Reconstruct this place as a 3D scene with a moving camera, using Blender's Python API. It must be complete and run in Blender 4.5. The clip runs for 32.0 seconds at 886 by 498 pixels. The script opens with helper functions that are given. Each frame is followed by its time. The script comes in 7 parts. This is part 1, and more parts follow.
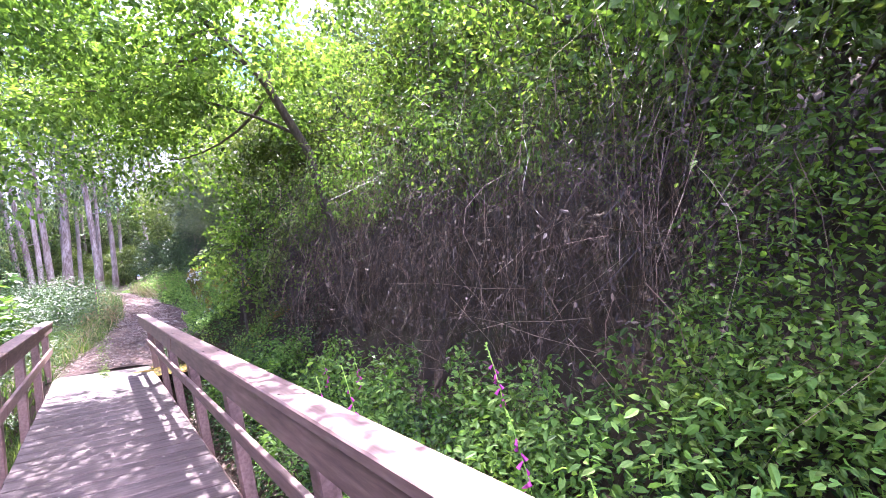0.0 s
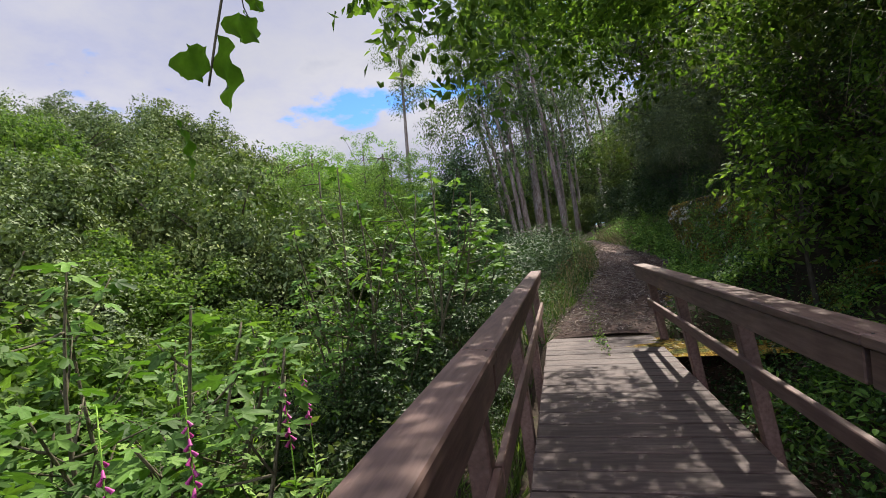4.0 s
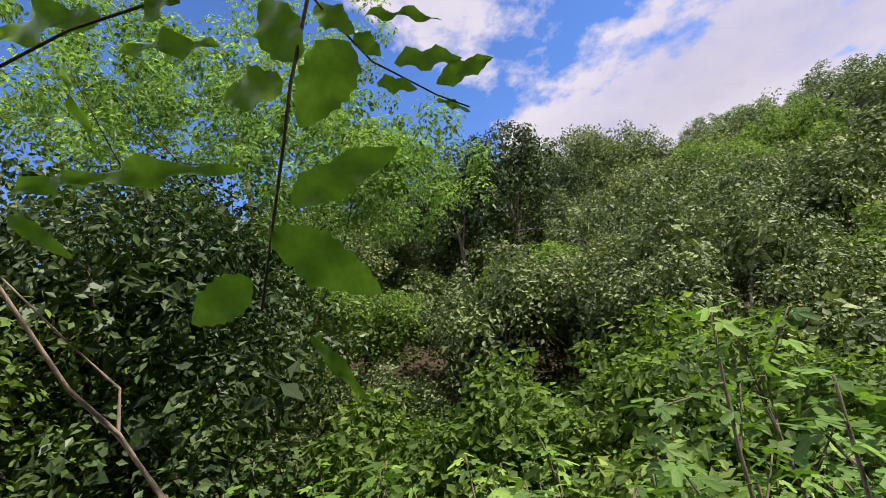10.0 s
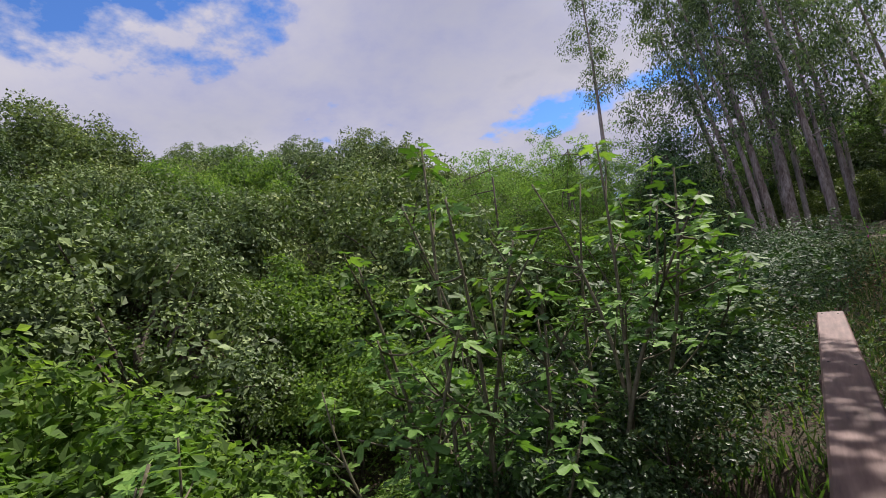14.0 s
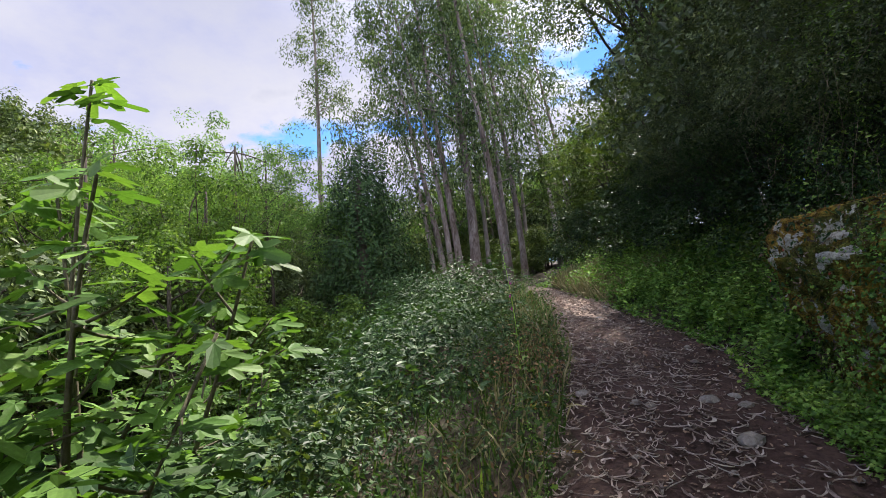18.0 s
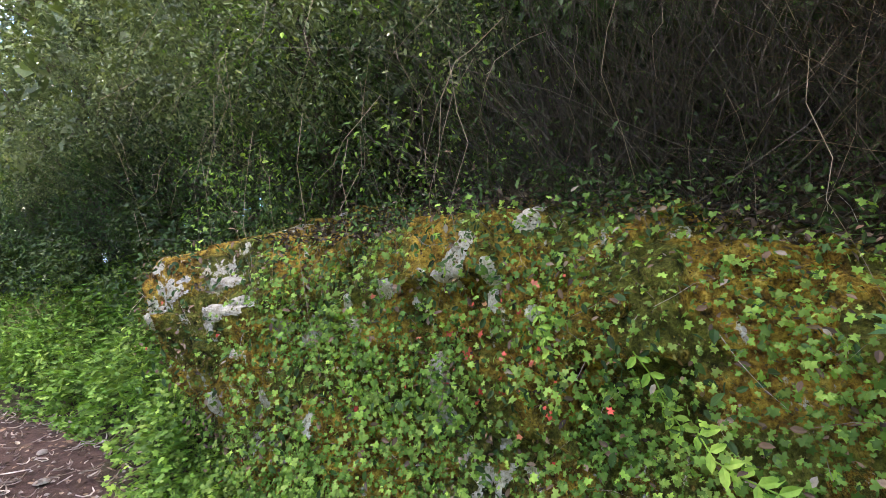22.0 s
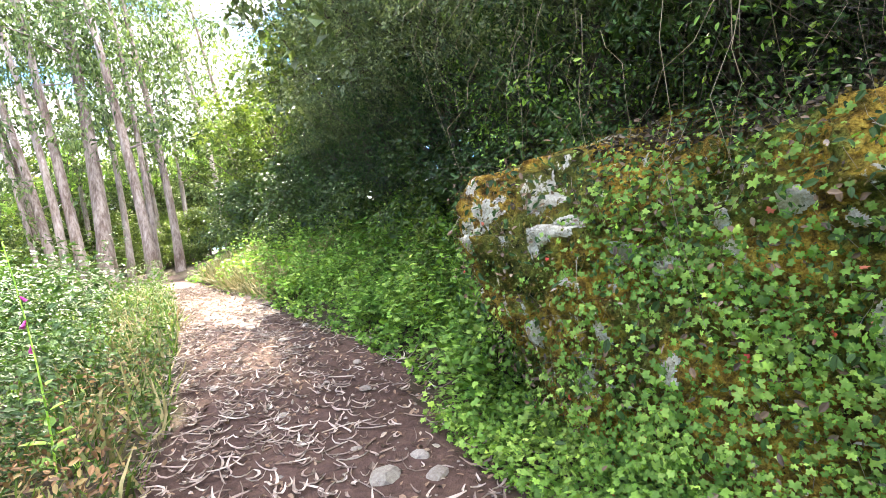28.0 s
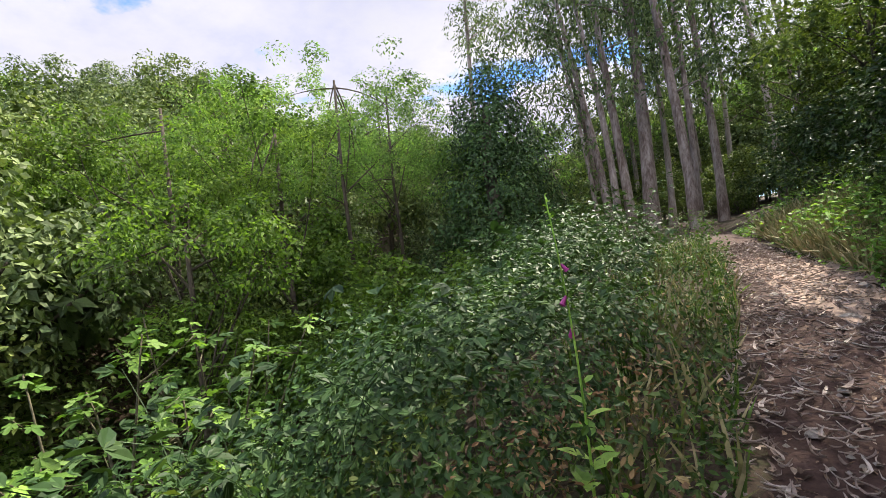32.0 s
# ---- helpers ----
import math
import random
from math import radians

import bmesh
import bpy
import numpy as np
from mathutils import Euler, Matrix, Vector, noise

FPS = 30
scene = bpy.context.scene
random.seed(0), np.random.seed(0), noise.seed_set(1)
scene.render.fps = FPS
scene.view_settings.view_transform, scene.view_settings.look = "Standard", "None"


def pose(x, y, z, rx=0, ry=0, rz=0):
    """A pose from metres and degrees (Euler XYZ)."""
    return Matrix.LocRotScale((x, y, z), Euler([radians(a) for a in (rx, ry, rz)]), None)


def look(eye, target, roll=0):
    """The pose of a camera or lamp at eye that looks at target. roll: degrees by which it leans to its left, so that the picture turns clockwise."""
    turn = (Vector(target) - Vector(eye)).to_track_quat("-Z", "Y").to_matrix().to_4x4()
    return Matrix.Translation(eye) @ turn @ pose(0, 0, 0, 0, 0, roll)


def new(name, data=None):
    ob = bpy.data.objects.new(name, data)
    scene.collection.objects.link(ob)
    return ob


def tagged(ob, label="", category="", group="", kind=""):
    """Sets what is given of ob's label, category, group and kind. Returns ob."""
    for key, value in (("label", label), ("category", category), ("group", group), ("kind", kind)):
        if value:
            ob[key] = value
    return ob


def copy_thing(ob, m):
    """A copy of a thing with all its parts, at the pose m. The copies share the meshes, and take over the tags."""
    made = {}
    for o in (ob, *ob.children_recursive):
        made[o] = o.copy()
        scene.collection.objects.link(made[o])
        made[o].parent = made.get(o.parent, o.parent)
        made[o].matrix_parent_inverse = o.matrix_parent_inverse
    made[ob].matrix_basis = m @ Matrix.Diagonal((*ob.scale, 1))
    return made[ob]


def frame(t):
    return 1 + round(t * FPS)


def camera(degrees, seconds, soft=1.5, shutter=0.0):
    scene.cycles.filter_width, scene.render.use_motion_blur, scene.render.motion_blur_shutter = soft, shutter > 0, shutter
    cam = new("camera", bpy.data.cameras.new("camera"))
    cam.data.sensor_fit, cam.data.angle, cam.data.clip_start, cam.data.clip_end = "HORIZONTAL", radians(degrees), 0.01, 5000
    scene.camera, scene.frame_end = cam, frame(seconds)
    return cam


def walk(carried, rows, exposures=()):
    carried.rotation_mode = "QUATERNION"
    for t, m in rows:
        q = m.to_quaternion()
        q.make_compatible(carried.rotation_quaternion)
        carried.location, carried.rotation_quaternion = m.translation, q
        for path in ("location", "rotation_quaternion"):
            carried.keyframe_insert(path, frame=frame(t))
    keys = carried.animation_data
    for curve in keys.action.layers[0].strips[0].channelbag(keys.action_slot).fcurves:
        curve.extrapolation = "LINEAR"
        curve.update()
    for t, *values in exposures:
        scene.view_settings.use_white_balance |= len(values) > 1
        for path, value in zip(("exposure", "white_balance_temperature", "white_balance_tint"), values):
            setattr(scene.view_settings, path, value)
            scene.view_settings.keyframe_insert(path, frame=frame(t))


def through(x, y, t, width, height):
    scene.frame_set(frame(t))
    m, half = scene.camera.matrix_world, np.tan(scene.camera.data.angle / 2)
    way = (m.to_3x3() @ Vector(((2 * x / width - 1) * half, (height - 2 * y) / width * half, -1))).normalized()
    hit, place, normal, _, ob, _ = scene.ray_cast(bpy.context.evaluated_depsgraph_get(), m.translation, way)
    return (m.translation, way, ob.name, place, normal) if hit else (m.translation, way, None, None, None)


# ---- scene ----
def eye(x, y, z, yaw, pitch, roll):
    """The camera's pose from its place, its turn to the left of +y, its tilt up and its roll."""
    return pose(x, y, z, 90 + pitch, 0, yaw) @ pose(0, 0, 0, 0, 0, roll)


cam = camera(85.1, 32.0, soft=0.7)
PATH = [
    (0, eye(-0.081, -10.727, 1.457, -35.74, 2.56, -3.37)),
    (0.5, eye(-0.069, -9.930, 1.459, -29.10, 1.97, -3.76)),
    (1, eye(-0.065, -9.360, 1.452, -20.83, 1.32, -3.29)),
    (1.5, eye(-0.190, -8.872, 1.456, -16.03, 0.32, -3.33)),
    (2, eye(-0.301, -8.494, 1.472, -10.65, -0.29, -4.03)),
    (2.5, eye(-0.323, -8.090, 1.488, -3.56, -0.28, -4.27)),
    (4.5, eye(-0.542, -6.691, 1.353, 19.99, 0.06, -5.20)),
    (5, eye(-0.661, -6.412, 1.352, 29.47, -0.89, -5.29)),
    (5.5, eye(-0.710, -6.239, 1.351, 43.17, -1.44, -6.62)),
    (6, eye(-0.617, -6.072, 1.375, 52.60, -0.77, -7.69)),
    (6.5, eye(-0.592, -5.918, 1.379, 58.52, 0.50, -7.36)),
    (7, eye(-0.483, -5.856, 1.436, 65.87, 1.52, -7.43)),
    (7.5, eye(-0.393, -5.821, 1.481, 74.04, 2.71, -8.74)),
    (8, eye(-0.366, -5.844, 1.527, 80.16, 4.82, -9.67)),
    (8.5, eye(-0.447, -5.906, 1.584, 86.26, 7.06, -10.11)),
    (9, eye(-0.424, -5.909, 1.613, 90.74, 9.22, -11.08)),
    (9.5, eye(-0.416, -5.918, 1.628, 92.68, 10.40, -11.35)),
    (10, eye(-0.411, -5.908, 1.641, 93.34, 10.70, -11.55)),
    (10.5, eye(-0.430, -5.894, 1.637, 93.47, 10.73, -11.49)),
    (11, eye(-0.483, -5.862, 1.615, 91.40, 10.17, -10.69)),
    (11.5, eye(-0.592, -5.793, 1.572, 85.94, 7.87, -9.61)),
    (12, eye(-0.641, -5.693, 1.564, 78.82, 6.48, -9.20)),
    (12.5, eye(-0.691, -5.337, 1.576, 70.35, 5.62, -9.04)),
    (13, eye(-0.732, -5.040, 1.529, 60.23, 5.37, -8.39)),
    (13.5, eye(-0.676, -4.815, 1.484, 48.27, 4.80, -7.87)),
    (14, eye(-0.815, -4.314, 1.530, 37.15, 3.84, -7.22)),
    (14.5, eye(-0.787, -4.108, 1.523, 29.20, 3.50, -6.51)),
    (15, eye(-0.585, -3.883, 1.591, 24.96, 2.98, -5.88)),
    (15.5, eye(-0.519, -3.639, 1.555, 19.40, 2.72, -5.31)),
    (17.5, eye(-0.172, -0.034, 1.596, 8.29, 3.68, -3.79)),
    (18, eye(-0.161, 0.292, 1.598, 6.95, 3.95, -3.74)),
    (18.5, eye(-0.164, 0.587, 1.598, 6.62, 3.62, -3.62)),
    (19, eye(-0.175, 0.871, 1.616, 5.45, 2.28, -3.07)),
    (19.5, eye(-0.150, 1.068, 1.613, 1.10, 0.31, -2.20)),
    (20, eye(-0.006, 1.202, 1.542, -8.40, 1.98, -2.54)),
    (20.5, eye(0.165, 1.444, 1.530, -24.97, 3.60, -1.43)),
    (21, eye(0.364, 1.687, 1.611, -39.69, 3.47, -3.82)),
    (21.5, eye(0.620, 1.661, 1.654, -46.36, 3.10, -5.15)),
    (22, eye(0.838, 1.576, 1.666, -53.27, 2.97, -6.17)),
    (22.5, eye(1.012, 1.448, 1.728, -58.02, 1.21, -7.62)),
    (23, eye(1.024, 1.420, 1.698, -62.79, 1.10, -7.29)),
    (23.5, eye(1.019, 1.406, 1.677, -65.63, 0.93, -7.02)),
    (24, eye(1.047, 1.403, 1.657, -66.95, 0.70, -6.82)),
    (24.5, eye(1.052, 1.407, 1.647, -67.50, 0.34, -6.58)),
    (26.5, eye(0.860, 1.739, 1.741, -55.18, -3.10, -6.74)),
    (27, eye(0.748, 1.915, 1.714, -49.57, -2.44, -6.05)),
    (27.5, eye(0.638, 2.164, 1.681, -40.71, -2.71, -6.90)),
    (28, eye(0.659, 2.314, 1.623, -28.79, -1.21, -6.25)),
    (28.5, eye(0.746, 2.477, 1.624, -17.21, 0.06, -5.94)),
    (29, eye(0.756, 2.603, 1.610, -10.16, -0.55, -6.64)),
    (29.5, eye(0.712, 2.771, 1.667, -7.10, -1.12, -8.03)),
    (30, eye(0.685, 2.881, 1.668, -2.35, -0.73, -7.81)),
    (30.5, eye(0.779, 3.211, 1.740, 5.14, -0.79, -7.48)),
    (31, eye(0.758, 3.385, 1.738, 11.64, -1.45, -6.94)),
    (31.5, eye(0.620, 3.500, 1.740, 18.09, -1.49, -5.80)),
    (32, eye(0.469, 3.715, 1.715, 29.47, -1.25, -5.08)),
]
EXPOSURES = [(0, 3.35, 5900, 38), (1.0, 2.25, 6700, 6), (2.0, 1.85, 6900, 9), (4.5, 0.75, 6700, 11), (7, 0.8, 6750, 17), (12, 0.88, 6800, 21), (13, 0.72, 6450, 18), (15, 0.4, 6550, 17), (17.5, 1.05, 6600, 13), (19.5, 1.25, 6500, 13), (21, 2.9, 7000, 12), (22, 3.5, 7600, 17), (23.5, 4.2, 7600, 19), (26.5, 4.2, 7500, 15), (28.2, 3.55, 7400, 9), (29, 3.05, 7300, 8), (30, 2.45, 7200, 8), (32, 1.35, 7000, 11)]
walk(cam, PATH, EXPOSURES)

# ---- world and sun ----
SUN_EL, SUN_AZ = radians(52), radians(15)
to_sun = Vector((math.sin(SUN_AZ) * math.cos(SUN_EL), math.cos(SUN_AZ) * math.cos(SUN_EL), math.sin(SUN_EL)))
world = bpy.data.worlds.new("sky")
scene.world = world
world.use_nodes = True
wn, wl = world.node_tree.nodes, world.node_tree.links
wn.clear()


def wnode(kind, **values):
    n = wn.new(kind)
    for key, value in values.items():
        n.inputs[int(key[1:])].default_value = value
    return n


sky = wn.new("ShaderNodeTexSky")
sky.sky_type, sky.sun_disc, sky.sun_elevation, sky.sun_rotation = "NISHITA", False, SUN_EL, SUN_AZ
sky.air_density, sky.dust_density, sky.ozone_density = 1.0, 0.0, 3.5
coord = wn.new("ShaderNodeTexCoord")
split = wn.new("ShaderNodeSeparateXYZ")
wl.new(coord.outputs["Generated"], split.inputs[0])
lift = wnode("ShaderNodeMath", i1=0.28)
lift.operation = "ADD"
wl.new(split.outputs[2], lift.inputs[0])
flat = []
for axis in (0, 1):
    div = wn.new("ShaderNodeMath")
    div.operation = "DIVIDE"
    wl.new(split.outputs[axis], div.inputs[0])
    wl.new(lift.outputs[0], div.inputs[1])
    flat.append(div)
comb = wnode("ShaderNodeCombineXYZ", i2=3.1)
wl.new(flat[0].outputs[0], comb.inputs[0])
wl.new(flat[1].outputs[0], comb.inputs[1])
puff = wn.new("ShaderNodeTexNoise")
puff.inputs["Scale"].default_value, puff.inputs["Detail"].default_value, puff.inputs["Roughness"].default_value = 1.7, 10.0, 0.58
wl.new(comb.outputs[0], puff.inputs["Vector"])
side = wn.new("ShaderNodeVectorMath")
side.operation = "DOT_PRODUCT"
side.inputs[1].default_value = (-0.82, -0.57, 0.0)
wl.new(coord.outputs["Generated"], side.inputs[0])
# a clear gap in the clouds over the hill's shoulder
bias = wn.new("ShaderNodeMapRange")
bias.interpolation_type = "SMOOTHSTEP"
for sock, value in ((1, 0.66), (2, 0.79), (3, 0.14), (4, -0.26)):
    bias.inputs[sock].default_value = value
wl.new(side.outputs["Value"], bias.inputs[0])
dense = wn.new("ShaderNodeMath")
dense.operation = "ADD"
wl.new(puff.outputs["Fac"], dense.inputs[0])
wl.new(bias.outputs[0], dense.inputs[1])
# and thinner cloud low beyond the grove
ahead = wn.new("ShaderNodeMapRange")
ahead.interpolation_type = "SMOOTHSTEP"
for sock, value in ((1, 0.6), (2, 0.9), (3, 0.0), (4, -0.04)):
    ahead.inputs[sock].default_value = value
wl.new(split.outputs[1], ahead.inputs[0])
fuller = wn.new("ShaderNodeMath")
fuller.operation = "ADD"
wl.new(dense.outputs[0], fuller.inputs[0])
wl.new(ahead.outputs[0], fuller.inputs[1])
edge = wn.new("ShaderNodeValToRGB")
edge.color_ramp.elements[0].position, edge.color_ramp.elements[1].position = 0.50, 0.56
wl.new(fuller.outputs[0], edge.inputs[0])
body = wn.new("ShaderNodeValToRGB")
body.color_ramp.elements[0].position, body.color_ramp.elements[1].position = 0.55, 0.85
body.color_ramp.elements[0].color, body.color_ramp.elements[1].color = (1.12, 1.12, 1.2, 1), (0.68, 0.72, 0.9, 1)
wl.new(dense.outputs[0], body.inputs[0])
fold = wn.new("ShaderNodeTexNoise")
fold.inputs["Scale"].default_value, fold.inputs["Detail"].default_value, fold.inputs["Roughness"].default_value = 3.4, 9.0, 0.6
wl.new(comb.outputs[0], fold.inputs["Vector"])
shade = wn.new("ShaderNodeValToRGB")
shade.color_ramp.elements[0].position, shade.color_ramp.elements[1].position = 0.36, 0.62
shade.color_ramp.elements[0].color, shade.color_ramp.elements[1].color = (0.66, 0.7, 0.88, 1), (1.0, 1.0, 1.0, 1)
wl.new(fold.outputs["Fac"], shade.inputs[0])
folded = wn.new("ShaderNodeMix")
folded.data_type, folded.blend_type = "RGBA", "MULTIPLY"
folded.inputs[0].default_value = 1.0
wl.new(body.outputs[0], folded.inputs[6])
wl.new(shade.outputs[0], folded.inputs[7])
blue = wnode("ShaderNodeBackground", i1=0.095)
tint = wn.new("ShaderNodeMix")
tint.data_type, tint.blend_type = "RGBA", "MULTIPLY"
tint.inputs[0].default_value, tint.inputs[7].default_value = 1.0, (0.62, 0.92, 1.3, 1)
wl.new(sky.outputs[0], tint.inputs[6])
wl.new(tint.outputs[2], blue.inputs[0])
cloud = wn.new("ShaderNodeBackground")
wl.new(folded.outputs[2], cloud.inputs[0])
# clouds shine brighter towards the sun
near_sun = wn.new("ShaderNodeVectorMath")
near_sun.operation = "DOT_PRODUCT"
near_sun.inputs[1].default_value = to_sun
wl.new(coord.outputs["Generated"], near_sun.inputs[0])
glow = wn.new("ShaderNodeMapRange")
glow.interpolation_type = "SMOOTHSTEP"
for sock, value in ((1, 0.78), (2, 1.0), (3, 0.42), (4, 0.9)):
    glow.inputs[sock].default_value = value
wl.new(near_sun.outputs["Value"], glow.inputs[0])
# and added fill: sunlit-side clouds, mostly out of view, whitened to lift the shade
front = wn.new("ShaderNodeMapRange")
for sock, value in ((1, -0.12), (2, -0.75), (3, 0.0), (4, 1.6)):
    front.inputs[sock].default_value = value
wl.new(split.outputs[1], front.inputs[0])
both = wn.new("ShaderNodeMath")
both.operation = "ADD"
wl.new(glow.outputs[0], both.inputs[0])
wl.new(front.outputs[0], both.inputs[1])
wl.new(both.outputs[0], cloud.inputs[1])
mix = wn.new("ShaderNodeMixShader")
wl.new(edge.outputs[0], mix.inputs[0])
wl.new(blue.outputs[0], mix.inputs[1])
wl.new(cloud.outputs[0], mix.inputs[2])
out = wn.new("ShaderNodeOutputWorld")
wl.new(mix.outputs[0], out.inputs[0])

sun = new("sun", bpy.data.lights.new("sun", "SUN"))
sun.data.energy, sun.data.angle, sun.data.color = 5.0, radians(0.6), (1.0, 0.95, 0.86)
sun.matrix_world = look(to_sun * 60, (0, 0, 0))

# ---- materials ----


def material(name, rough=0.8):
    m = bpy.data.materials.new(name)
    m.use_nodes = True
    return m, m.node_tree.nodes, m.node_tree.links, m.node_tree.nodes["Principled BSDF"]


def ramp(nodes, *stops):
    r = nodes.new("ShaderNodeValToRGB")
    e = r.color_ramp.elements
    while len(e) < len(stops):
        e.new(0.5)
    for el, (pos, col) in zip(e, stops):
        el.position, el.color = pos, (*col, 1)
    return r


def noise_tex(nodes, links, scale, detail=4.0, rough=0.55, vector=None, coords="Object"):
    n = nodes.new("ShaderNodeTexNoise")
    n.inputs["Scale"].default_value, n.inputs["Detail"].default_value, n.inputs["Roughness"].default_value = scale, detail, rough
    if vector is None:
        c = nodes.new("ShaderNodeTexCoord")
        vector = c.outputs[coords]
    links.new(vector, n.inputs["Vector"])
    return n


def blend(nodes, links, fac, a, b, mode="MIX"):
    m = nodes.new("ShaderNodeMix")
    m.data_type, m.blend_type = "RGBA", mode
    for sock, value in ((0, fac), (6, a), (7, b)):
        if hasattr(value, "is_output"):
            links.new(value, m.inputs[sock])
        elif sock == 0:
            m.inputs[0].default_value = value
        else:
            m.inputs[sock].default_value = (*value, 1)
    return m.outputs[2]


def leaf_material(name, dark, mid, light, through=0.4, gloss=0.45, patch=0.5, spec=0.18):
    """Leaves: a colour of its own for each, patches of young and old growth, light shining through."""
    m, nd, lk, bsdf = material(name)
    geo = nd.new("ShaderNodeNewGeometry")
    own = ramp(nd, (0.0, dark), (0.5, mid), (1.0, light))
    spot = noise_tex(nd, lk, patch, 3.0, vector=geo.outputs["Position"])
    add = nd.new("ShaderNodeMath")
    add.operation = "MULTIPLY_ADD"
    add.inputs[1].default_value, add.inputs[2].default_value = 0.55, -0.28
    lk.new(geo.outputs["Random Per Island"], add.inputs[0])
    tot = nd.new("ShaderNodeMath")
    tot.operation = "ADD"
    wide = nd.new("ShaderNodeMath")
    wide.operation = "MULTIPLY_ADD"
    wide.inputs[1].default_value, wide.inputs[2].default_value = 1.6, -0.3
    lk.new(spot.outputs["Fac"], wide.inputs[0])
    lk.new(add.outputs[0], tot.inputs[0])
    lk.new(wide.outputs[0], tot.inputs[1])
    lk.new(tot.outputs[0], own.inputs[0])
    fine = noise_tex(nd, lk, 60, 3.0, vector=geo.outputs["Position"])
    fr = ramp(nd, (0.3, (0.82, 0.82, 0.82)), (0.7, (1.1, 1.1, 1.1)))
    lk.new(fine.outputs["Fac"], fr.inputs[0])
    col = blend(nd, lk, 1.0, own.outputs[0], fr.outputs[0], "MULTIPLY")
    shuffle = nd.new("ShaderNodeMath")
    shuffle.operation = "MULTIPLY"
    shuffle.inputs[1].default_value = 37.7
    lk.new(geo.outputs["Random Per Island"], shuffle.inputs[0])
    fract = nd.new("ShaderNodeMath")
    fract.operation = "FRACT"
    lk.new(shuffle.outputs[0], fract.inputs[0])
    # random brightness per leaf, imitating the contrast of lit and shaded leaves
    leaf_contrast = ramp(nd, (0.0, (0.4, 0.44, 0.44)), (0.45, (0.81, 0.86, 0.9)), (0.85, (1.1, 1.14, 1.14)), (1.0, (1.5, 1.5, 1.35)))
    lk.new(fract.outputs[0], leaf_contrast.inputs[0])
    col = blend(nd, lk, 1.0, col, leaf_contrast.outputs[0], "MULTIPLY")
    lk.new(col, bsdf.inputs["Base Color"])
    bsdf.inputs["Roughness"].default_value = gloss + 0.15
    bsdf.inputs["Specular IOR Level"].default_value = spec
    tr = nd.new("ShaderNodeBsdfTranslucent")
    warm = blend(nd, lk, 1.0, col, (1.2, 1.35, 0.55), "MULTIPLY")
    lk.new(warm, tr.inputs[0])
    ms = nd.new("ShaderNodeMixShader")
    ms.inputs[0].default_value = through
    lk.new(bsdf.outputs[0], ms.inputs[1])
    lk.new(tr.outputs[0], ms.inputs[2])
    lk.new(ms.outputs[0], nd["Material Output"].inputs[0])
    return m


def rough_material(name, stops, scale, fine, bump=0.5, rough=0.9, stretch=(1, 1, 1), per_object=0.0, spec=0.3):
    """Soil, bark, stone: colours by a broad and a fine noise, with relief."""
    m, nd, lk, bsdf = material(name)
    c = nd.new("ShaderNodeTexCoord")
    mp = nd.new("ShaderNodeMapping")
    mp.inputs["Scale"].default_value = stretch
    lk.new(c.outputs["Object"], mp.inputs[0])
    a = noise_tex(nd, lk, scale, 5.0, 0.6, mp.outputs[0])
    b = noise_tex(nd, lk, fine, 6.0, 0.65, mp.outputs[0])
    sm = nd.new("ShaderNodeMath")
    sm.operation = "MULTIPLY_ADD"
    sm.inputs[1].default_value = 0.5
    lk.new(b.outputs["Fac"], sm.inputs[0])
    half = nd.new("ShaderNodeMath")
    half.operation = "MULTIPLY"
    half.inputs[1].default_value = 0.5
    lk.new(a.outputs["Fac"], half.inputs[0])
    lk.new(half.outputs[0], sm.inputs[2])
    src = sm.outputs[0]
    if per_object:
        info = nd.new("ShaderNodeObjectInfo")
        pm = nd.new("ShaderNodeMath")
        pm.operation = "MULTIPLY_ADD"
        pm.inputs[1].default_value = per_object
        lk.new(info.outputs["Random"], pm.inputs[0])
        lk.new(src, pm.inputs[2])
        src = pm.outputs[0]
    r = ramp(nd, *stops)
    lk.new(src, r.inputs[0])
    lk.new(r.outputs[0], bsdf.inputs["Base Color"])
    bm = nd.new("ShaderNodeBump")
    bm.inputs["Strength"].default_value, bm.inputs["Distance"].default_value = bump, 0.02
    lk.new(b.outputs["Fac"], bm.inputs["Height"])
    lk.new(bm.outputs[0], bsdf.inputs["Normal"])
    bsdf.inputs["Roughness"].default_value, bsdf.inputs["Specular IOR Level"].default_value = rough, spec
    return m


def island_material(name, stops, rough=0.7, through=0.0):
    """Loose bits, each with its own colour."""
    m, nd, lk, bsdf = material(name)
    geo = nd.new("ShaderNodeNewGeometry")
    r = ramp(nd, *stops)
    lk.new(geo.outputs["Random Per Island"], r.inputs[0])
    n = noise_tex(nd, lk, 45, 4.0, vector=geo.outputs["Position"])
    fr = ramp(nd, (0.3, (0.7, 0.7, 0.7)), (0.7, (1.1, 1.1, 1.1)))
    lk.new(n.outputs["Fac"], fr.inputs[0])
    lk.new(blend(nd, lk, 1.0, r.outputs[0], fr.outputs[0], "MULTIPLY"), bsdf.inputs["Base Color"])
    bsdf.inputs["Roughness"].default_value = rough
    return m


